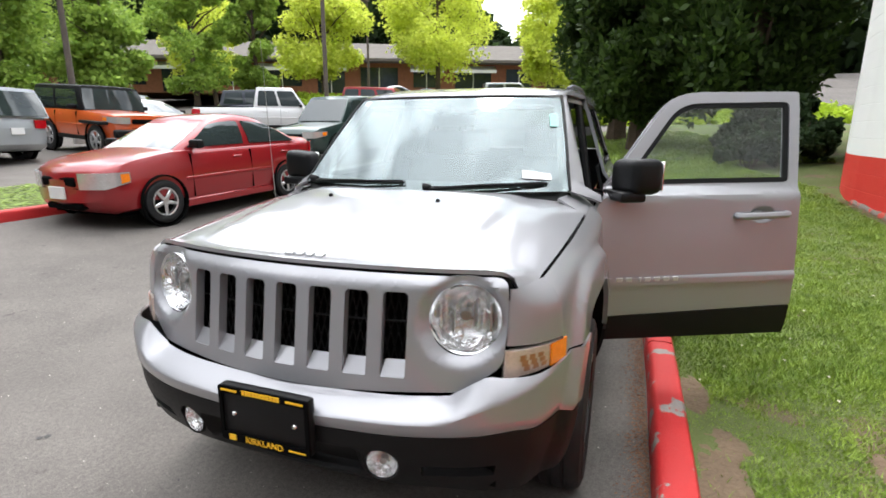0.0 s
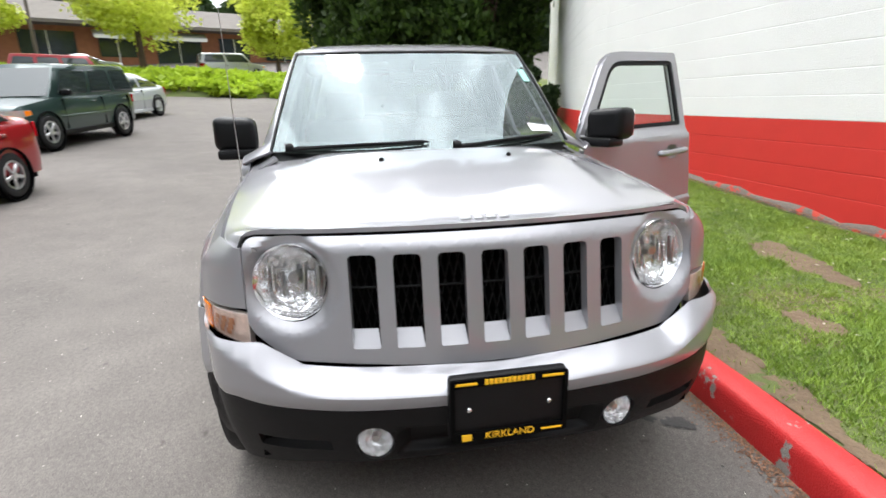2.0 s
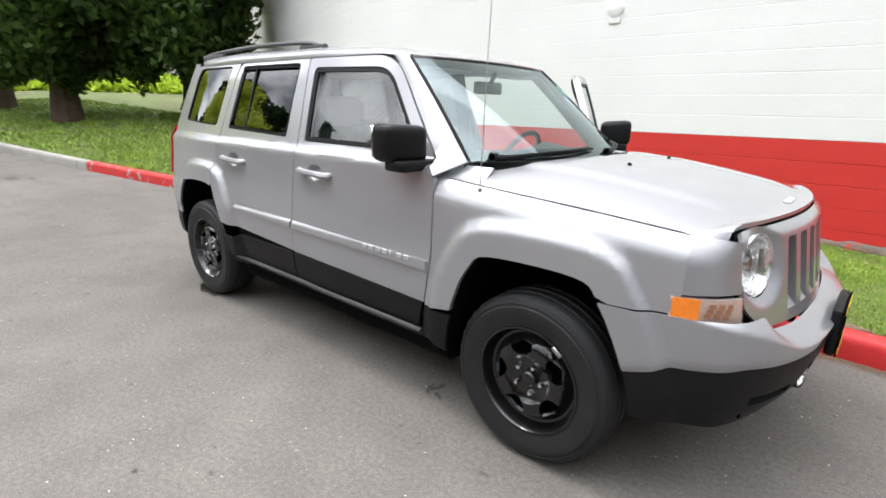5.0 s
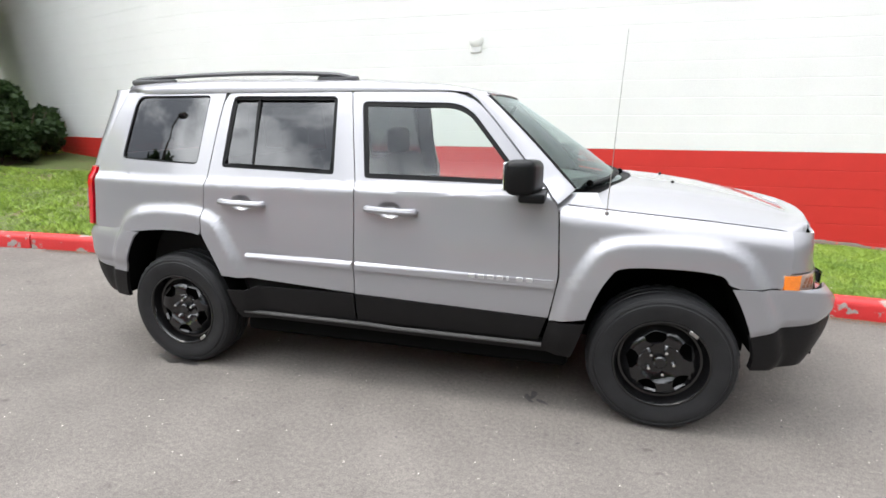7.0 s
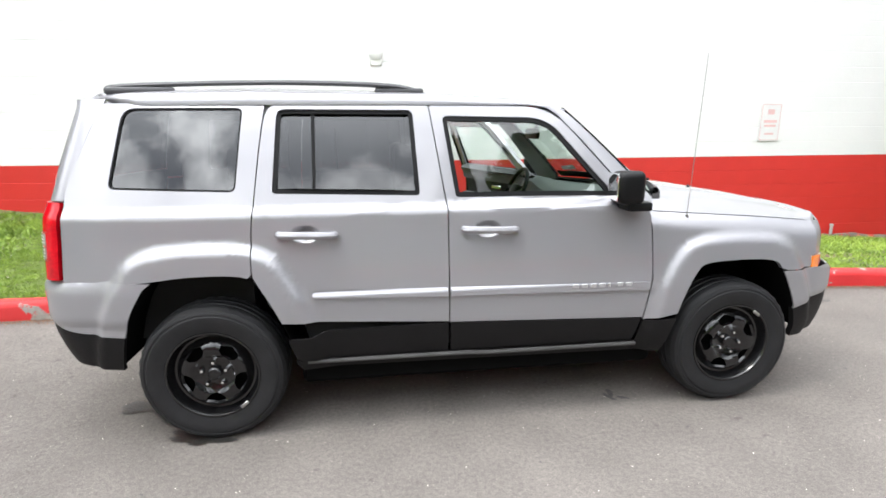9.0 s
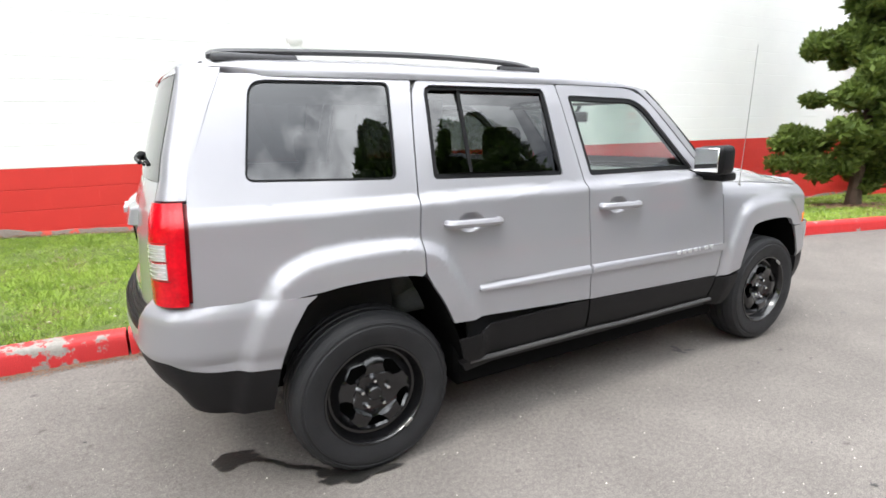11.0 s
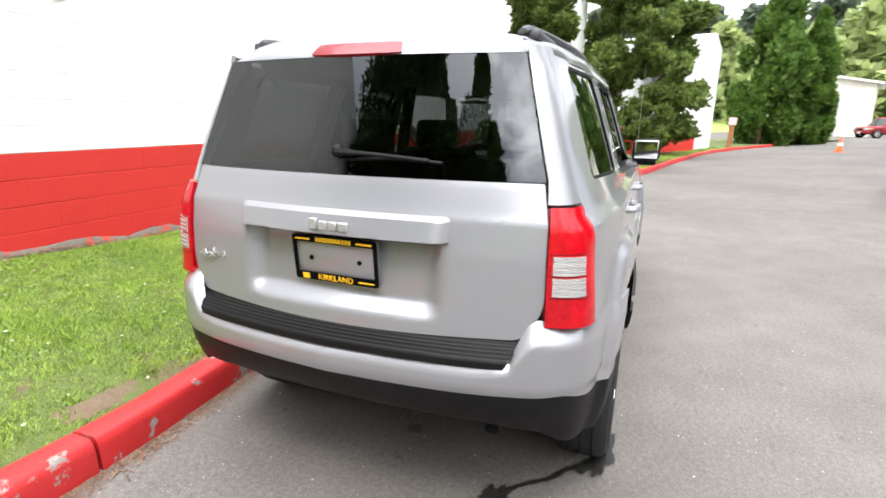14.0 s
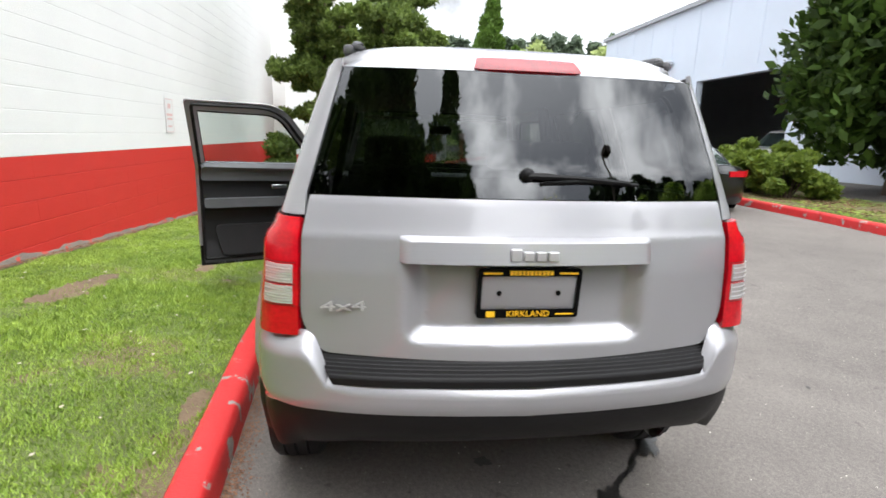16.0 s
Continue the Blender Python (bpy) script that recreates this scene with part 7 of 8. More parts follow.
def vehicle(name, label, style, paint, x, y, yaw, L, W, H, wheel_r, wb, roof=None, glass_doors=2, rim=None, z=None):
    st = STYLES[style]
    base = Matrix.Translation((x, y, 0)) @ Matrix.Rotation(radians(yaw), 4, "Z")
    f, b = base @ Vector((wb / 2, 0, 0)), base @ Vector((-wb / 2, 0, 0))
    zf, zb = ground_z(f.x, f.y), ground_z(b.x, b.y)
    m = Matrix.Translation((x, y, (zf + zb) / 2 if z is None else z)) @ Matrix.Rotation(radians(yaw), 4, "Z") @ Matrix.Rotation(-math.atan2(zf - zb, wb), 4, "Y")
    car = thing(name, label, "car", m=m)
    nose = L * 0.5 + (0.02 if style != "pickup" else -0.15)

    def X(s):
        return nose - s * L

    def half(s):
        e = min(s, 1 - s)
        k = 1 - 0.16 * max(0, 1 - e / 0.10) ** 2.0 - 0.05 * max(0, 1 - e / 0.3) ** 2
        return W / 2 * k
    swell = 0.15 if style in ("sedan", "coupe") else 0.06

    def bowed(s, fy):
        """Nose and tail are rounded in plan: their outer parts lie further back."""
        return swell * fy * fy * (max(0, 1 - (1 - s) / 0.12) - max(0, 1 - s / 0.12))
    axf, axr = X(0) - (L - wb) * 0.44, X(0) - (L - wb) * 0.44 - wb
    ss = [0, .006, .015, .03, .05, .08, .12, .16, .2, .24, .26, .3, .35, .4, .45, .5, .55, .58, .6, .65, .7, .75, .8, .84, .88, .92, .95, .97, .985, .994, 1]
    bm = bmesh.new()
    rings = []
    for s in ss:
        top, w = interp(s, st["top"]), half(s)
        e = min(s, 1 - s)
        low = st["low"] + 0.16 * max(0, 1 - e / 0.05) ** 1.5
        xx = X(s)
        sh = min(top, st["belt"]) - 0.02
        ring = []
        for fy, z in ((0.0, low), (0.80, low), (0.955, low + 0.05), (0.985, low + 0.16), (1.0, low + (sh - low) * 0.45), (0.995, low + (sh - low) * 0.72), (0.965, sh - 0.07), (0.93, sh), (0.80, top - 0.008), (0.45, top + 0.012), (0.0, top + 0.02)):
            ring.append((xx + bowed(s, fy), fy * w, z))
        full = ring + [(a, -c, d) for a, c, d in ring[-2:0:-1]]
        rings.append([bm.verts.new(p) for p in full])
    n = len(rings[0])
    for a, c in zip(rings, rings[1:]):
        for k in range(n):
            bm.faces.new((a[k], a[(k + 1) % n], c[(k + 1) % n], c[k]))
    # the nose and the tail close in rows that follow the rounded plan
    for s, ring in ((0, rings[0]), (1, rings[-1])):
        rows = [[ring[0]] * 9]
        for k in range(1, n // 2):
            a, c = ring[k], ring[n - k]
            mid = [bm.verts.new((X(s) + bowed(s, a.co.y / half(s) * (1 - j / 4)), a.co.y * (1 - j / 4), a.co.z)) for j in range(1, 8)]
            rows.append([a] + mid + [c])
        rows.append([ring[n // 2]] * 9)
        for p, q in zip(rows, rows[1:]):
            for j in range(8):
                loop = list(dict.fromkeys((p[j], p[j + 1], q[j + 1], q[j])))
                if len(loop) > 2:
                    bm.faces.new(loop)
    bmesh.ops.recalc_face_normals(bm, faces=bm.faces)
    part("body", bm, paint, car, "", 50)
    c0, c1, r0, r1 = st["cab"]
    zb_, zr = st["belt"] - 0.02, H
    wb_, wr = W / 2 * 0.93, W / 2 * (0.72 if style in ("sedan", "coupe") else 0.80 if style != "jeep" else 0.86)

    def cab(u, v, out=0.0):
        """A point of the cabin's side: u from windscreen to tail, v from belt to roof."""
        xa, xb = X(c0) + (X(c1) - X(c0)) * u, X(r0) + (X(r1) - X(r0)) * u
        bow = 0.03 * math.sin(math.pi * v)
        arch = 0.075 * (2 * u - 0.9) ** 2 if style == "sedan" else 0.0
        return xa + (xb - xa) * v, wb_ + (wr - wb_) * v + bow + out, zb_ + (zr - 0.05 - arch - zb_) * v
    bm = bmesh.new()
    rings = []
    for u in (0, .03, .1, .25, .4, .5, .6, .75, .9, .97, 1):
        e = min(u, 1 - u)
        ring = []
        for v in (0, .3, .6, .85, 1.0):
            px, py, pz = cab(u, v)
            ring.append((px, py - 0.05 * max(0, 1 - e / 0.08), pz))
        px, py, pz = cab(u, 1.0)
        crown = 0.05 * (1 - max(0, 1 - e / 0.12) ** 2 * 0.5)
        ring += [(px, py * 0.86, pz + crown * 0.7), (px, py * 0.4, pz + crown), (px, 0, pz + crown)]
        full = ring + [(a, -c, d) for a, c, d in ring[-2::-1]]
        rings.append([bm.verts.new(p) for p in full])
    n = len(rings[0])
    for a, c in zip(rings, rings[1:]):
        for k in range(n - 1):
            bm.faces.new((a[k], a[k + 1], c[k + 1], c[k]))
    bm.faces.new(rings[0][::-1])
    bm.faces.new(rings[-1])
    bmesh.ops.recalc_face_normals(bm, faces=bm.faces)
    part("cabin", bm, roof or paint, car, "black soft top" if roof else "", 50)
    for s in (-1, 1):
        spans = {1: [(.06, .94)], 2: [(.05, .47), (.52, .93)], 3: [(.05, .36), (.40, .66), (.70, .95)]}[glass_doors]
        for u0, u1 in spans:
            loop = rounded([(u0, .10, .02), (u1, .10, .02), (u1, .86, .05), (u0, .86, .05)], 3)
            part("side_window", panel_bm(loop, [], lambda u, v: (cab(u, v)[0], s * (cab(u, v, 0.006)[1]), cab(u, v)[2]), 0.2, 0.004, (0, s, 0)), CARGLASS, car, "dark glass")
        part("sill", box_bm(axr + wheel_r * 1.15, axf - wheel_r * 1.15, min(s * W / 2 * 0.90, s * W / 2 * 0.985), max(s * W / 2 * 0.90, s * W / 2 * 0.985), st["low"] - 0.04, st["low"] + 0.07, bevel=0.015), PLASTIC if style in ("suv", "jeep", "pickup") else paint, car)
        for k in range(1, glass_doors + 1 if glass_doors > 1 else 2):
            hx = X(c0) + (X(c1) - X(c0)) * (0.40 if k == 1 else 0.80 if k == 2 else 0.9)
            if k < 3:
                part("door_handle", box_bm(hx - 0.09, hx + 0.09, min(s * W / 2 * 0.965, s * (W / 2 * 0.965 + 0.03)), max(s * W / 2 * 0.965, s * (W / 2 * 0.965 + 0.03)), st["belt"] - 0.17, st["belt"] - 0.135, bevel=0.01), paint, car)
        mx = X(c0) + (X(c1) - X(c0)) * 0.11
        part("mirror", box_bm(mx - 0.06, mx + 0.06, min(s * wb_, s * (wb_ + 0.20)), max(s * wb_, s * (wb_ + 0.20)), st["belt"] + 0.01, st["belt"] + 0.13, bevel=0.035, seg=2), MIRROR_SHELL if style != "sedan" else PLASTIC, car)
        lamp_z = interp(.03, st["top"]) - 0.09
        def lampskin(u, v):
            q = 0.0 if u < 0.45 else 0.085 * ((u - 0.45) / 0.55) ** 1.4
            fy = 0.56 + 0.44 * min(1.0, u / 0.45)
            tall = 0.165 if style == "sedan" else 0.13
            tip = 1 - 0.45 * max(0, u - 0.55) / 0.45
            return (X(q) + bowed(q, fy) + 0.016, s * (half(q) * fy + 0.014 * u), lamp_z - tall * tip * (1 - v) + 0.035 * v)
        hl = part("headlight", patch_bm(lampskin, 12, 5, 0.03, (1, s * 0.4, 0)), WHITELENS, car, "clear headlight")
        def turnskin(u, v):
            px, py, pz = lampskin(0.84 + 0.15 * u, 0.12 + 0.76 * v)
            return (px + 0.003, py + s * 0.004, pz)
        part("indicator", patch_bm(turnskin, 4, 3, 0.004, (1, s, 0)), AMBER, hl, "amber indicator")
        for k in range(glass_doors if style != "coupe" else 1):
            ux = X(c0) + (X(c1) - X(c0)) * ((0.08, 0.50, 0.84)[k])
            part("door_gap", box_bm(ux - 0.004, ux + 0.004, min(s * W / 2 * 0.93, s * (W / 2 + 0.002)), max(s * W / 2 * 0.93, s * (W / 2 + 0.002)), st["low"] + 0.09, st["belt"] - 0.06), BLACK, car, "dark door gap", smooth=False)
        part("bump_strip", box_bm(axr + wheel_r * 1.3, axf - wheel_r * 1.3, min(s * (W / 2 - 0.02), s * (W / 2 + 0.012)), max(s * (W / 2 - 0.02), s * (W / 2 + 0.012)), st["low"] + 0.33, st["low"] + 0.375, bevel=0.008), paint, car)
        tz = interp(.97, st["top"]) - 0.14
        def tailskin(u, v):
            q = 0.0 if u < 0.45 else 0.06 * ((u - 0.45) / 0.55) ** 1.4
            fy = 0.60 + 0.40 * min(1.0, u / 0.45)
            return (X(1 - q) + bowed(1 - q, fy) - 0.016, s * (half(1 - q) * fy + 0.014 * u), tz + (0.10 * v - 0.05 if style == "coupe" else 0.19 * v - 0.12) + (0.02 * u * v if style == "coupe" else 0))
        part("tail_light", patch_bm(tailskin, 12, 5, 0.03, (-1, s * 0.4, 0)), REDLENS, car, "red tail light")
        for ax in (axf, axr):
            # black disc on the closed body gives the arch its shade
            bm = bmesh.new()
            lathe(bm, [(0.0, 0.0), (wheel_r * 1.13, 0.0), (wheel_r * 1.13, -0.06), (wheel_r * 1.19, -0.062), (wheel_r * 1.20, -0.02)], 28, Matrix.Translation((ax, s * (W / 2 * 0.965), wheel_r * 1.02)) @ (Matrix.Rotation(math.pi, 4, "Z") if s > 0 else Matrix.Identity(4)))
            part("wheel_arch", bm, BLACK, car, "dark wheel arch")
            wm = Matrix.Translation((ax, s * (W / 2 - 0.085), wheel_r)) @ (Matrix.Rotation(math.pi, 4, "Z") if s > 0 else Matrix.Identity(4))
            wh = thing("wheel", "", "", m=wm)
            wh.parent = car
            bm = bmesh.new()
            q = wheel_r
            lathe(bm, [(q * .64, -.095), (q * .72, -.105), (q * .86, -.107), (q * .95, -.098), (q, -.075), (q, .075), (q * .95, .098), (q * .7, .1)], 32)
            part("tyre", bm, TYRE, wh, "black tyre")
            bm = bmesh.new()
            lathe(bm, [(q * .66, -.09), (q * .64, -.104), (q * .58, -.10), (q * .55, -.05), (q * .2, -.045)], 32)
            for k in range(5):
                add_box(bm, q * .05, q * .60, -.10, -.07, -q * .085, q * .085, 0.01, 1, Matrix.Rotation(k * 2 * math.pi / 5 + .3, 4, "Y"))
            lathe(bm, [(q * .17, -.06), (q * .16, -.105), (0, -.108)], 14)
            part("rim", bm, rim or ALLOY, wh, "five-spoke alloy rim")
    # screens, grille, plates
    for u, nm, dx in ((0.0, "windscreen", 1), (1.0, "rear_window", -1)):
        def scr(a, v):
            px, py, pz = cab(u, 0.06 + 0.86 * v)
            return (px + dx * (0.012 + 0.05 * (1 - (2 * a - 1) ** 2)), (2 * a - 1) * (py - 0.085), pz)
        part(nm, patch_bm(scr, 8, 4, 0.004, (dx, 0, 0.5)), CARGLASS, car, "dark glass mirroring the sky")
    gz = interp(.02, st["top"]) - 0.16
    part("grille", box_bm(X(.05), X(0) + 0.010 - swell * 0.12, -W * .19, W * .19, gz - 0.05, gz + 0.07, bevel=0.02), BLACK, car, "dark grille")
    part("lower_intake", box_bm(X(.04), X(0) - swell * 0.18, -W * .20, W * .20, st["low"] + 0.06, st["low"] + 0.14, bevel=0.02), BLACK, car, "dark lower intake")
    part("bumper_line", box_bm(X(.03), X(0) - swell * 0.18, -W * .20, W * .20, st["low"] + 0.325, st["low"] + 0.335), BLACK, car, "dark bumper seam")
    part("front_plate", box_bm(X(0), X(0) + 0.025, -0.15, 0.15, 0.40, 0.55, bevel=0.005), SIGNWHITE, car, "blank plate")
    part("rear_plate", box_bm(X(1) - 0.025, X(1), -0.15, 0.15, 0.66, 0.81, bevel=0.005), SIGNWHITE, car, "blank plate")
    part("underside", box_bm(X(.93), X(.075), -W * .40, W * .40, st["low"] - 0.04, st["low"] + 0.1), BLACK, car, "dark underside", smooth=False)
    if style == "jeep":
        bm = bmesh.new()
        for s in (-1, 1):
            add_box(bm, axf - 0.55, axf + 0.52, min(s * W * .42, s * W * .56), max(s * W * .42, s * W * .56), 0.82, 0.90, 0.03, 2)
        part("fender_flares", bm, PLASTIC, car, "black fender flares")
        part("bumper", box_bm(X(0), X(0) + 0.18, -W * .48, W * .48, 0.52, 0.72, bevel=0.04), PLASTIC, car, "black bumper")
    if style == "pickup":
        # flat black plate in place of a hollow, shaded bed
        part("bed_floor", box_bm(X(.975), X(.62), -W * .40, W * .40, 1.085, 1.105), BLACK, car, "black plate for the shade of the open bed", smooth=False)
    return car


# ---------- buildings ----------
def far_offices():
    """The long low building beyond the planted bank."""
    base = Matrix.Translation((-44, -21, ground_z(-44, -21) + 0.2)) @ Matrix.Rotation(radians(115), 4, "Z")
    h = thing("office_building", "long low brick office building with white awnings", "building", m=base)
    L = 74
    part("wall", box_bm(-L / 2, L / 2, 0.3, 12, 0, 3.3), BRICK, h, "brown brick wall", smooth=False)
    bm = bmesh.new()
    prof = [(-1.4, 2.9), (-1.4, 3.15), (4.5, 5.3), (13.0, 3.15), (13.0, 2.9)]
    a = [bm.verts.new((-L / 2 - 1, y, z)) for y, z in prof]
    b = [bm.verts.new((L / 2 + 1, y, z)) for y, z in prof]
    for i in range(len(prof)):
        j = (i + 1) % len(prof)
        bm.faces.new((a[i], b[i], b[j], a[j]))
    bm.faces.new(a)
    bm.faces.new(b[::-1])
    bmesh.ops.recalc_face_normals(bm, faces=bm.faces)
    part("roof", bm, ROOF, h, "grey-brown shingle roof", smooth=False)
    k = 0
    x = -L / 2 + 2
    while x < L / 2 - 4:
        w = 3.6 if k % 2 else 2.6
        win = part("window", box_bm(x, x + w, 0.22, 0.35, 0.7 if k % 3 else 0.1, 2.5), DARKGLASS, h, "dark shop window", smooth=False)
        part("frame", box_bm(x + w / 2 - 0.04, x + w / 2 + 0.04, 0.17, 0.3, 0.1, 2.5), AWNING, win, smooth=False)
        if k % 3 != 1:
            bm = bmesh.new()
            p = [bm.verts.new(q) for q in ((x - 0.3, 0.2, 2.75), (x + w + 0.3, 0.2, 2.75), (x + w + 0.3, -1.0, 2.25), (x - 0.3, -1.0, 2.25))]
            p2 = [bm.verts.new(q) for q in ((x - 0.3, 0.2, 2.70), (x + w + 0.3, 0.2, 2.70), (x + w + 0.3, -1.0, 2.0), (x - 0.3, -1.0, 2.0))]
            bm.faces.new(p)
            bm.faces.new(p2[::-1])
            for i in range(4):
                bm.faces.new((p[i], p2[i], p2[(i + 1) % 4], p[(i + 1) % 4]))
            bmesh.ops.recalc_face_normals(bm, faces=bm.faces)
            part("awning", bm, AWNING, h, "white awning", smooth=False)
        x += w + 1.5
        k += 1


def service_hall():
    """The pale hall with its open bay across the lane."""
    yf, x0, x1, z0, z1 = -13.0, 4.0, 27.0, -0.5, 7.1
    h = thing("service_hall", "pale blue-white workshop hall with an open dark bay", "building")
    b0, b1, bh = 12.3, 17.6, 4.0
    part("wall", box_bm(x0, b0, yf - 0.3, yf, z0, z1), BLUEWHITE, h, smooth=False)
    part("wall", box_bm(b1, x1, yf - 0.3, yf, z0, z1), BLUEWHITE, h, smooth=False)
    part("wall", box_bm(b0, b1, yf - 0.3, yf, bh, z1), BLUEWHITE, h, smooth=False)
    part("wall", box_bm(x1 - 0.3, x1, yf - 16, yf - 0.3, z0, z1), BLUEWHITE, h, smooth=False)
    part("wall", box_bm(x0, x0 + 0.3, yf - 16, yf - 0.3, z0, z1), BLUEWHITE, h, smooth=False)
    part("wall", box_bm(x0 + 0.3, x1 - 0.3, yf - 16, yf - 15.7, z0, z1), BLUEWHITE, h, smooth=False)
    part("roof", box_bm(x0 - 0.2, x1 + 0.2, yf - 16.2, yf + 0.15, z1, z1 + 0.18), GREY_DOOR, h, "grey roof edge", smooth=False)
    # black back and ceiling put in for the shade deep in the bay
    part("bay_lining", box_bm(b0 - 3, b1 + 3, yf - 12, yf - 11.8, z0, 5.5), BLACK, h, "black sheet for the shade inside the workshop", smooth=False)
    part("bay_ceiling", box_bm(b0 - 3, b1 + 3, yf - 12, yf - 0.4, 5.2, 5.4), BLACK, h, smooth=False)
    for k in range(12):
        part("cladding_rib", box_bm(x0 + 0.6 + k * 1.9, x0 + 0.66 + k * 1.9, yf, yf + 0.02, 4.3 if b0 - 0.7 < x0 + 0.6 + k * 1.9 < b1 + 0.6 else z0, z1 - 0.05), BLUEWHITE, h, smooth=False)
    for x, z in ((23.6, 4.4), (19.8, 4.9)):
        part("wall_light", box_bm(x - 0.25, x + 0.25, yf, yf + 0.35, z, z + 0.16, bevel=0.03), GREY_DOOR, h, "grey wall light")
    for x, y, z in ((13.6, yf - 3.2, 4.0), (15.3, yf - 3.2, 4.05), (15.0, yf - 6.5, 3.2)):
        lamp = thing("bay_lamp", "warm lamp hanging inside the workshop", "lamp", "workshop lamps")
        part("tube", box_bm(x - 0.5, x + 0.5, y - 0.12, y + 0.12, z, z + 0.12), LAMPGLOW, lamp, smooth=False)
        part("cable", box_bm(x - 0.01, x + 0.01, y - 0.01, y + 0.01, z + 0.12, 5.2), BLACK, lamp, smooth=False)
    bush("hall_bush", "low green shrubs at the corner of the hall", 25.2, -12.2, ground_z(25, -12) + 0.1, 1.3, 0.9, BUSH, 71, 160, 0.12, 20)


def garage():
    z = ground_z(57, -19)
    base = Matrix.Translation((59.0, -16.0, z)) @ Matrix.Rotation(radians(-18), 4, "Z")
    g = thing("garage", "cream gabled garage with a grey roller door", "garage", m=base)
    bm = bmesh.new()
    prof = [(-4.2, 0), (4.6, 0), (4.6, 6.6), (-4.2, 4.9)]
    a = [bm.verts.new((0, y, q)) for y, q in prof]
    b = [bm.verts.new((10, y, q)) for y, q in prof]
    bm.faces.new(a)
    bm.faces.new(b[::-1])
    for i in range(4):
        bm.faces.new((a[i], b[i], b[(i + 1) % 4], a[(i + 1) % 4]))
    bmesh.ops.recalc_face_normals(bm, faces=bm.faces)
    part("wall", bm, CREAM, g, smooth=False)
    bm = bmesh.new()
    a = [bm.verts.new((-0.4, y, q)) for y, q in ((-4.7, 4.80), (5.0, 6.68), (5.0, 6.88), (-4.7, 5.0))]
    b = [bm.verts.new((10.4, v.co.y, v.co.z)) for v in a]
    bm.faces.new(a)
    bm.faces.new(b[::-1])
    for i in range(4):
        bm.faces.new((a[i], b[i], b[(i + 1) % 4], a[(i + 1) % 4]))
    bmesh.ops.recalc_face_normals(bm, faces=bm.faces)
    part("roof", bm, AWNING, g, "pale roof edge", smooth=False)
    d = part("roller_door", box_bm(-0.06, 0.04, -1.6, 2.6, 0, 3.5), GREY_DOOR, g, "grey roller door", smooth=False)
    for k in range(8):
        part("slat", box_bm(-0.08, -0.06, -1.6, 2.6, k * 0.435 + 0.02, k * 0.435 + 0.41), GREY_DOOR, d, smooth=False)


def lamp_post(name, x, y, h, heads):
    t = thing(name, "tall brown street lamp post in the car park", "street lamp", "street lamps", m=Matrix.Translation((x, y, ground_z(x, y))))
    bm = bmesh.new()
    tube(bm, [(0, 0, 0), (0, 0, h)], [0.11, 0.08], 10)
    part("pole", bm, DARKPOLE, t)
    bm = bmesh.new()
    tube(bm, [(0, 0, -0.02), (0, 0, 0.5)], [0.22, 0.20], 12)
    part("plinth", bm, KERB_GREY, t, "concrete foot")
    for s in heads:
        part("lamp_head", box_bm(s * 0.15 - 0.0 if s > 0 else s * 0.95, s * 0.95 if s > 0 else s * 0.15, -0.3, 0.3, h - 0.15, h + 0.18, bevel=0.04), DARKPOLE, t, "brown box lantern")


def cone(x, y):
    t = thing("traffic_cone", "orange traffic cone standing in the lane", "traffic cone", m=Matrix.Translation((x, y, ground_z(x, y))))
    bm = bmesh.new()
    lathe(bm, [(0.14, 0.03), (0.03, 0.7), (0.0, 0.7)], 16, Matrix.Rotation(radians(90), 4, "X"))
    part("body", bm, ORANGE, t)
    part("base", box_bm(-0.19, 0.19, -0.19, 0.19, 0, 0.035, bevel=0.01), ORANGE, t)
    bm = bmesh.new()
    lathe(bm, [(0.104, 0.30), (0.080, 0.44)], 16, Matrix.Rotation(radians(90), 4, "X"))
    part("band", bm, SIGNWHITE, t, "white band")


def bank():
    """The planted bank in front of the offices."""
    rng = np.random.default_rng(3)
    clumps = []
    for k in range(620):
        v = rng.uniform(-23, 11)
        u = rng.random()
        x = -26.0 - 0.20 * (v + 2) * 0.6 - 4.2 * u
        z = ground_z(-26, v) + 0.15 + 1.25 * math.sin(u * math.pi / 2) * (0.85 + 0.2 * noise.noise((v * 0.3, u, 0)))
        clumps.append((x, v, z, 0.55, 0.32))
    me = leaf_mesh("bank_planting", clumps, 46, 0.24, 1.5, 0.3, 0.3, 44)
    me.materials.append(IVY)
    tagged(new("bank_planting", me), "bright green ground cover on the bank", "ground cover", kind="stuff")
    bm = bmesh.new()
    rows = []
    for k in range(40):
        v = -25 + k * 38 / 39
        xb = -26.0 - 0.12 * (v + 2)
        rows.append([bm.verts.new((xb, v, ground_z(-26, v) - 0.2)), bm.verts.new((xb - 1.6, v, ground_z(-26, v) + 0.8)), bm.verts.new((xb - 4.3, v, ground_z(-26, v) + 1.2)), bm.verts.new((xb - 9, v, ground_z(-26, v) + 1.25))])
    for a, b in zip(rows, rows[1:]):
        for j in range(3):
            bm.faces.new((a[j], a[j + 1], b[j + 1], b[j]))
    bmesh.ops.recalc_face_normals(bm, faces=bm.faces)
    tagged(finish("bank", bm, TURF, None), "earth bank below the offices", "bank", kind="structure")


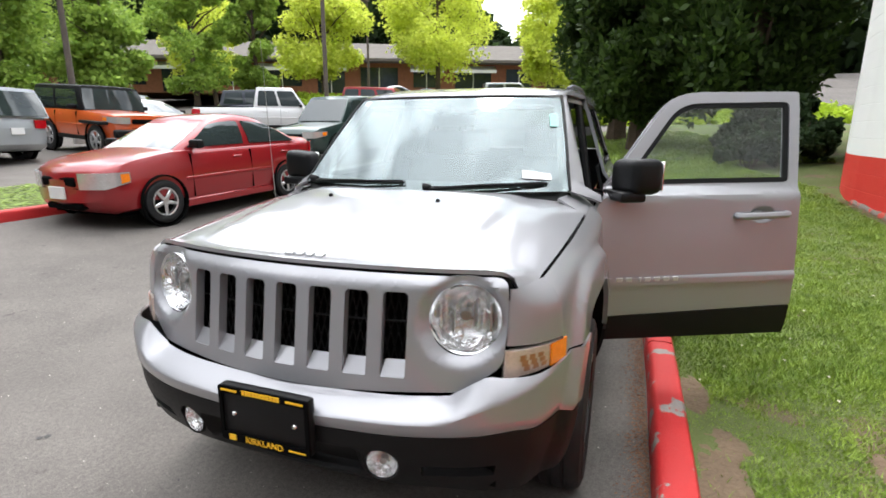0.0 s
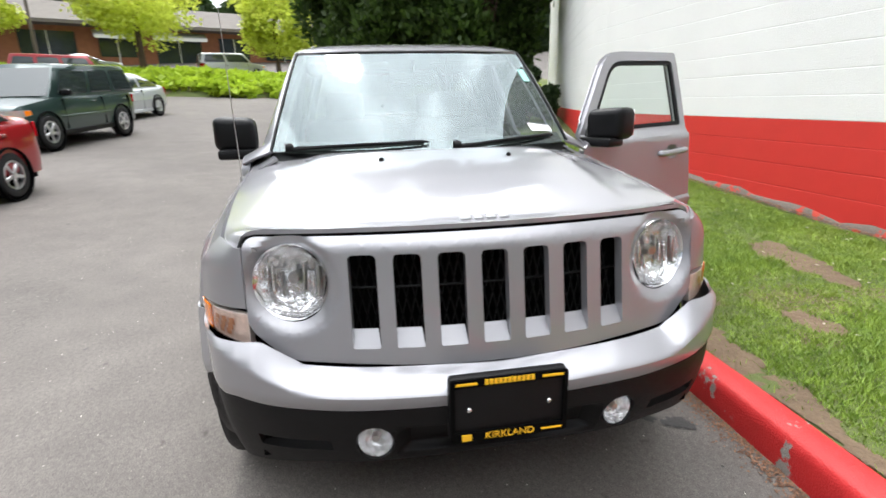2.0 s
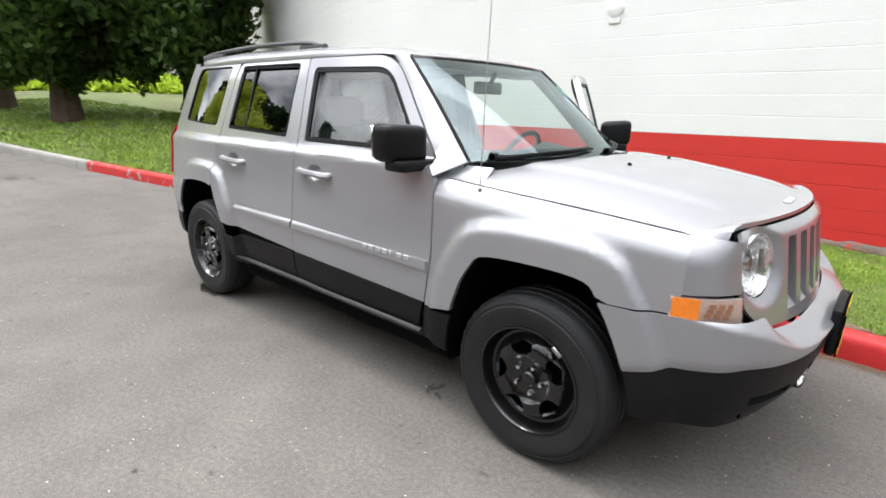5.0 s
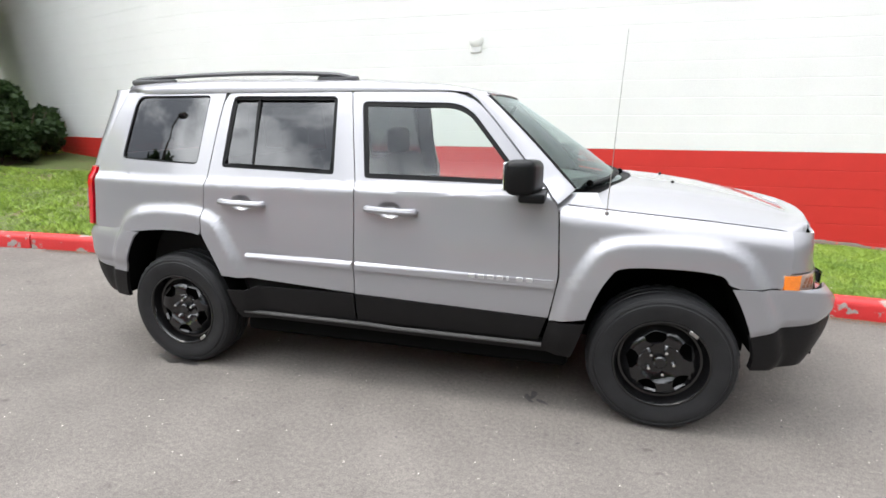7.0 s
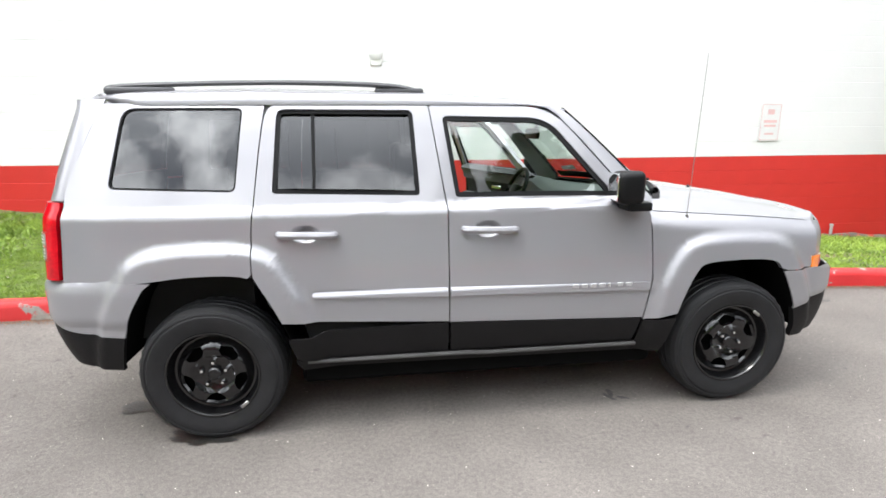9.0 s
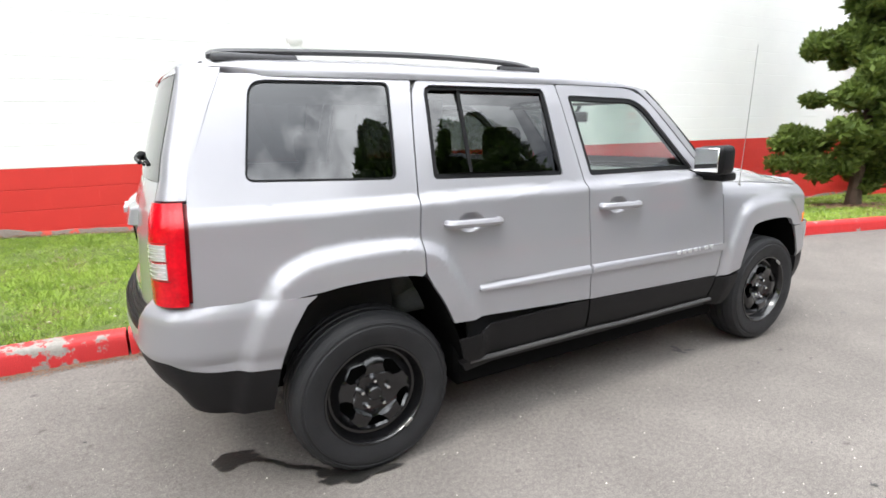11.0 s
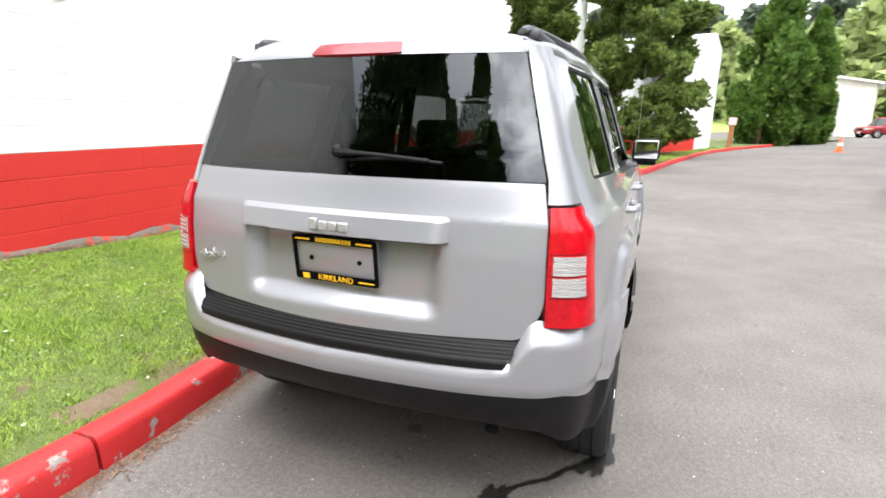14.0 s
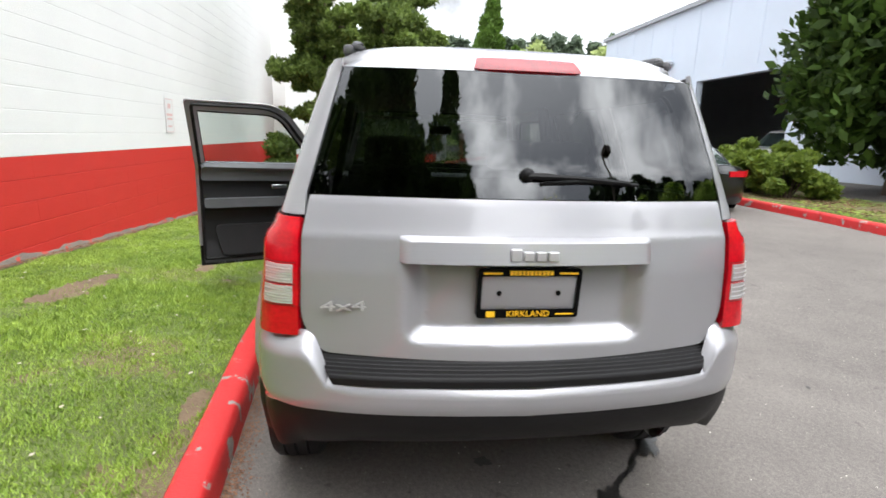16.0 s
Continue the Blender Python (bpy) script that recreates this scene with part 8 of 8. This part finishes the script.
def build_things():
    # along the lawn, behind the SUV
    cypress("cypress_tree", "tall dark green cypress on the lawn", -16.3, 0.4, 11.0, 4.0, 11, 480, 0.122, CYPRESS, 0.13)
    cypress("cypress_tree", "tall dark green cypress on the lawn", -13.0, 1.1, 10.5, 3.9, 12, 520, 0.114, CYPRESS, 0.13)
    cypress("cypress_tree", "broad dark green cypress by the wall's end", -11.6, 3.6, 11.5, 4.6, 13, 600, 0.114, CYPRESS, 0.12, 4)
    bush("wall_bush", "dark green bush at the wall's end", -9.7, 3.9, lawn_z(-9.7, 3.9), 1.15, 1.5, DARKLEAF, 14, 420, 0.08, 30)
    bush("wall_bush", "dark green bush at the wall's end", -8.75, 3.8, lawn_z(-8.75, 3.8), 0.85, 1.15, DARKLEAF, 15, 420, 0.07, 22)
    bush("wall_bush", "dark green bush at the wall's end", -8.6, 3.2, lawn_z(-8.6, 3.2), 0.62, 0.85, DARKLEAF, 16, 420, 0.07, 20)
    # pines where the lane bends
    pine("pine_tree", "open-grown pine in front of the curved wall", 8.15, 1.55, 4.5, 1.45, 0.05, 21, 440)
    pine("pine_tree", "open-grown pine in front of the curved wall", 14.8, 0.25, 6.0, 2.0, -0.02, 22, 340, 0.075)
    pine("pine_tree", "open-grown pine in front of the curved wall", 22.6, -1.1, 8.6, 2.9, 0.03, 23, 330, 0.11)
    scatter("pine_litter", "brown needles below the pines", "leaf litter", LITTER, 3000, lambda r: (lambda t, a, q: (t[0] + math.cos(a) * q, t[1] + math.sin(a) * q, lawn_z(t[0] + math.cos(a) * q, t[1] + math.sin(a) * q) + 0.03))(((8.07, 1.6), (14.8, 0.25), (22.6, -1.1))[r.integers(3)], r.uniform(0, 6.28), abs(r.normal(0, 0.6))), 0.05, 61)
    cypress("thuja", "clipped tall green thuja column", 35.6, -7.3, 12.6, 3.7, 31, 430, 0.18, THUJA, 0.02, 1, -0.35, 1.35)
    cypress("thuja", "clipped tall green thuja column", 37.6, -10.25, 9.4, 2.9, 32, 380, 0.17, THUJA, 0.02, 1, -0.35, 1.3)
    # the island across the lane
    cypress("island_cypress", "large dark conifer on the planted island", 6.6, -11.3, 10.5, 5.0, 41, 420, 0.15, CYPRESS, 0.13, 3, ground_z(6.6, -11.3))
    cypress("island_cypress", "large dark conifer on the planted island", 3.4, -13.0, 11.5, 5.2, 42, 260, 0.19, CYPRESS, 0.12, 3, ground_z(3.4, -13.0))
    for x, y, rx, h, s in ((6.3, -8.15, 0.8, 1.15, 51), (7.6, -8.4, 0.95, 1.3, 52), (9.0, -8.9, 0.9, 1.2, 53)):
        bush("island_bush", "leafy yellow-green bush behind the red kerb", x, y, ground_z(x, y) + 0.12, rx, h, BUSH, s, 420, 0.085, 26)
    # vehicles
    vehicle("sedan", "red four-door sedan parked across the lane", "sedan", P_RED, -3.25, -5.55, -4, 4.25, 1.68, 1.42, 0.29, 2.41)
    vehicle("green_suv", "dark green SUV parked behind the red sedan", "suv", P_GREEN, -10.6, -7.1, -7, 4.7, 1.78, 1.74, 0.35, 2.83, glass_doors=3)
    vehicle("silver_sedan", "silver sedan parked behind the green SUV", "sedan", P_SILVER, -16.3, -8.0, -9, 4.6, 1.76, 1.44, 0.31, 2.7)
    vehicle("silver_suv", "pale silver SUV in the far row", "suv", P_SILVER, -4.3, -14.3, -83, 4.6, 1.86, 1.70, 0.36, 2.7, glass_doors=3)
    vehicle("orange_jeep", "orange off-roader with a black soft top", "jeep", P_ORANGE, -7.6, -13.3, 80, 4.1, 1.85, 1.80, 0.40, 2.42, roof=RUBBER)
    vehicle("white_pickup", "white pickup truck in the car park", "pickup", P_WHITE, -14.4, -12.6, 125, 5.6, 1.95, 1.85, 0.38, 3.5)
    vehicle("dark_suv", "dark blue-grey SUV beyond the pickup", "suv", P_DARK, -18.2, -15.4, 118, 4.8, 1.9, 1.75, 0.37, 2.8, glass_doors=3)
    vehicle("white_car", "white sedan in the far row", "sedan", P_WHITE, -11.0, -15.6, 85, 4.5, 1.75, 1.42, 0.31, 2.6)
    vehicle("grey_car", "dark grey sedan in the far row", "sedan", P_DARK, -13.5, -19.5, 85, 4.5, 1.75, 1.42, 0.31, 2.6)
    for k, (x, y, yaw, p, s) in enumerate(((-20, -27, 100, P_DARK, "suv"), (-24, -31, 100, P_WHITE, "sedan"), (-17, -33, 95, P_SILVER, "suv"), (-12, -31, 95, P_DARK, "suv"), (-36, -17, 115, P_SILVER, "sedan"), (-37, -8, 115, P_SILVER, "suv"), (-38, 0, 115, P_WHITE, "sedan"))):
        vehicle("far_car", "parked car seen across the car park", s, p, x, y, yaw, 4.5, 1.76, 1.45 if s == "sedan" else 1.7, 0.32, 2.65)
    vehicle("red_suv", "red SUV on the upper lane beside the bank", "suv", P_RED, -23.6, -12.2, 100, 4.7, 1.85, 1.8, 0.37, 2.8, glass_doors=3)
    vehicle("black_coupe", "black two-seater coupe parked across the lane", "coupe", P_BLACK, 7.35, -6.0, -13, 4.5, 1.82, 1.30, 0.33, 2.56, glass_doors=1)
    vehicle("red_truck", "red pickup by the garage", "pickup", P_RED, 54.5, -20.4, 112, 5.4, 1.9, 1.8, 0.38, 3.4)
    vehicle("white_wagon", "white car standing in the workshop bay", "suv", P_WHITE, 14.9, -15.8, 90, 4.6, 1.85, 1.68, 0.35, 2.7, glass_doors=3, z=0.35)
    # built things
    far_offices()
    service_hall()
    garage()
    bank()
    lamp_post("street_lamp", -18.0, -12.4, 11.0, (1,))
    lamp_post("street_lamp", -9.0, -16.25, 5.2, (-1, 1))
    lamp_post("street_lamp", -36.5, -19.9, 8.0, (1,))
    cone(25.9, -9.1)
    ps = thing("post_sign", "wooden post with a small red sign by the kerb", "sign post", m=Matrix.Translation((29.6, -5.0, ground_z(29.6, -5.0))))
    part("post", box_bm(-0.10, 0.10, -0.12, 0.12, 0, 1.6, bevel=0.02), POST, ps)
    part("sign", box_bm(-0.14, -0.105, -0.20, 0.20, 1.40, 1.80, bevel=0.01), SIGNRED, ps, "red sign")
    hy = thing("hydrant", "yellow fire hydrant beside the thujas", "fire hydrant", m=Matrix.Translation((35.2, -8.2, ground_z(35.2, -8.2) + 0.13)) @ Matrix.Scale(1.12, 4))
    bm = bmesh.new()
    lathe(bm, [(0.16, 0.0), (0.13, 0.05), (0.12, 0.5), (0.15, 0.52), (0.13, 0.62), (0.05, 0.72), (0, 0.73)], 16, Matrix.Rotation(radians(90), 4, "X"))
    tube(bm, [(-0.2, 0, 0.42), (0.2, 0, 0.42)], 0.06, 10)
    part("barrel", bm, HYDRANT, hy)
    # trees round the car park
    for x, y, h, w, s in ((-28.8, -19.4, 8.6, 7.0, 81), (-32.4, -12.3, 10.0, 8.2, 82), (-34.3, -4.6, 8.0, 6.6, 83), (-37, 3.5, 8.4, 6.4, 84), (-30, -30, 9.0, 6.5, 85)):
        broadleaf("lime_tree", "bright lime-green young street tree", x, y, h, w, LIME, s, 480, 0.17)
    for x, y, h, w, s in ((-22, -24.0, 9.5, 5.0, 91), (-24.5, -21.5, 9.0, 3.4, 92), (-12, -24.5, 9.5, 5.0, 93), (-15.5, -22.8, 7.5, 4.0, 94), (-7, -24.5, 10.0, 6.0, 95), (-2, -27, 11, 7, 96), (-18, -36, 12, 8, 97), (-9, -38, 13, 8, 98), (-27, -40, 13, 8, 99)):
        broadleaf("car_park_tree", "mid-green leafy tree in the car park", x, y, h, w, LEAF, s, 430, 0.17, 0.2)
    # woods all round, closing the distance
    rng = np.random.default_rng(8)
    ring = []
    for k in range(150):
        a = radians(150 + 110 * (k + rng.random()) / 150)
        q = rng.uniform(68, 96)
        dip = 0.30 if 184 < math.degrees(a) < 197 else 0.9
        ring.append((math.cos(a) * q, math.sin(a) * q, dip))
    forest("far_conifers", "dark conifer wood behind the offices", ring, DARKLEAF, 101, 46, 1.35, (16, 26), (6, 10))
    ring = []
    for k in range(120):
        a = radians(-62 + 75 * (k + rng.random()) / 120)
        q = rng.uniform(88, 125)
        ring.append((math.cos(a) * q, math.sin(a) * q, 1.0 if math.degrees(a) < -6 else 0.9))
    bm = bmesh.new()
    rows = []
    for k in range(26):
        a = radians(-64 + 80 * k / 25)
        rows.append([bm.verts.new((math.cos(a) * q, math.sin(a) * q, z + (1.2 * noise.noise((k * 0.6, q, 0)) if z > 0 else 0))) for q, z in ((80, -1.0), (92, 2.5), (105, 7.0), (122, 10.0), (150, 13.0))])
    for p, q in zip(rows, rows[1:]):
        for j in range(4):
            bm.faces.new((p[j], q[j], q[j + 1], p[j + 1]))
    bmesh.ops.recalc_face_normals(bm, faces=bm.faces)
    tagged(finish("hillside", bm, HILLTURF, None), "green hillside beyond the garage", "hill", kind="structure")
    forest("hill_woods", "sunny green wooded hillside beyond the garage", ring, HILL, 102, 52, 1.1, (10, 17), (8, 13), False)
    ring = [(math.cos(radians(a)) * 135, math.sin(radians(a)) * 135, 1.0) for a in range(-60, 14)]
    forest("hill_conifers", "conifers on the skyline, distance haze in their colour", ring, HAZE, 103, 46, 1.6, (20, 28), (7, 11))
    ring = []
    for k in range(60):
        a = radians(252 + 60 * (k + rng.random()) / 60)
        q = rng.uniform(34, 60)
        ring.append((math.cos(a) * q, math.sin(a) * q, 1.0))
    forest("side_woods", "dark trees across the car park", ring, DARKLEAF, 104, 36, 1.1, (8, 14), (5, 8))


build_ground()
build_lawn()
build_island()
build_kerbs()
build_wall_things()
build_suv()
build_things()
build_stains()
build_grass()
build_soil()
build_wall()
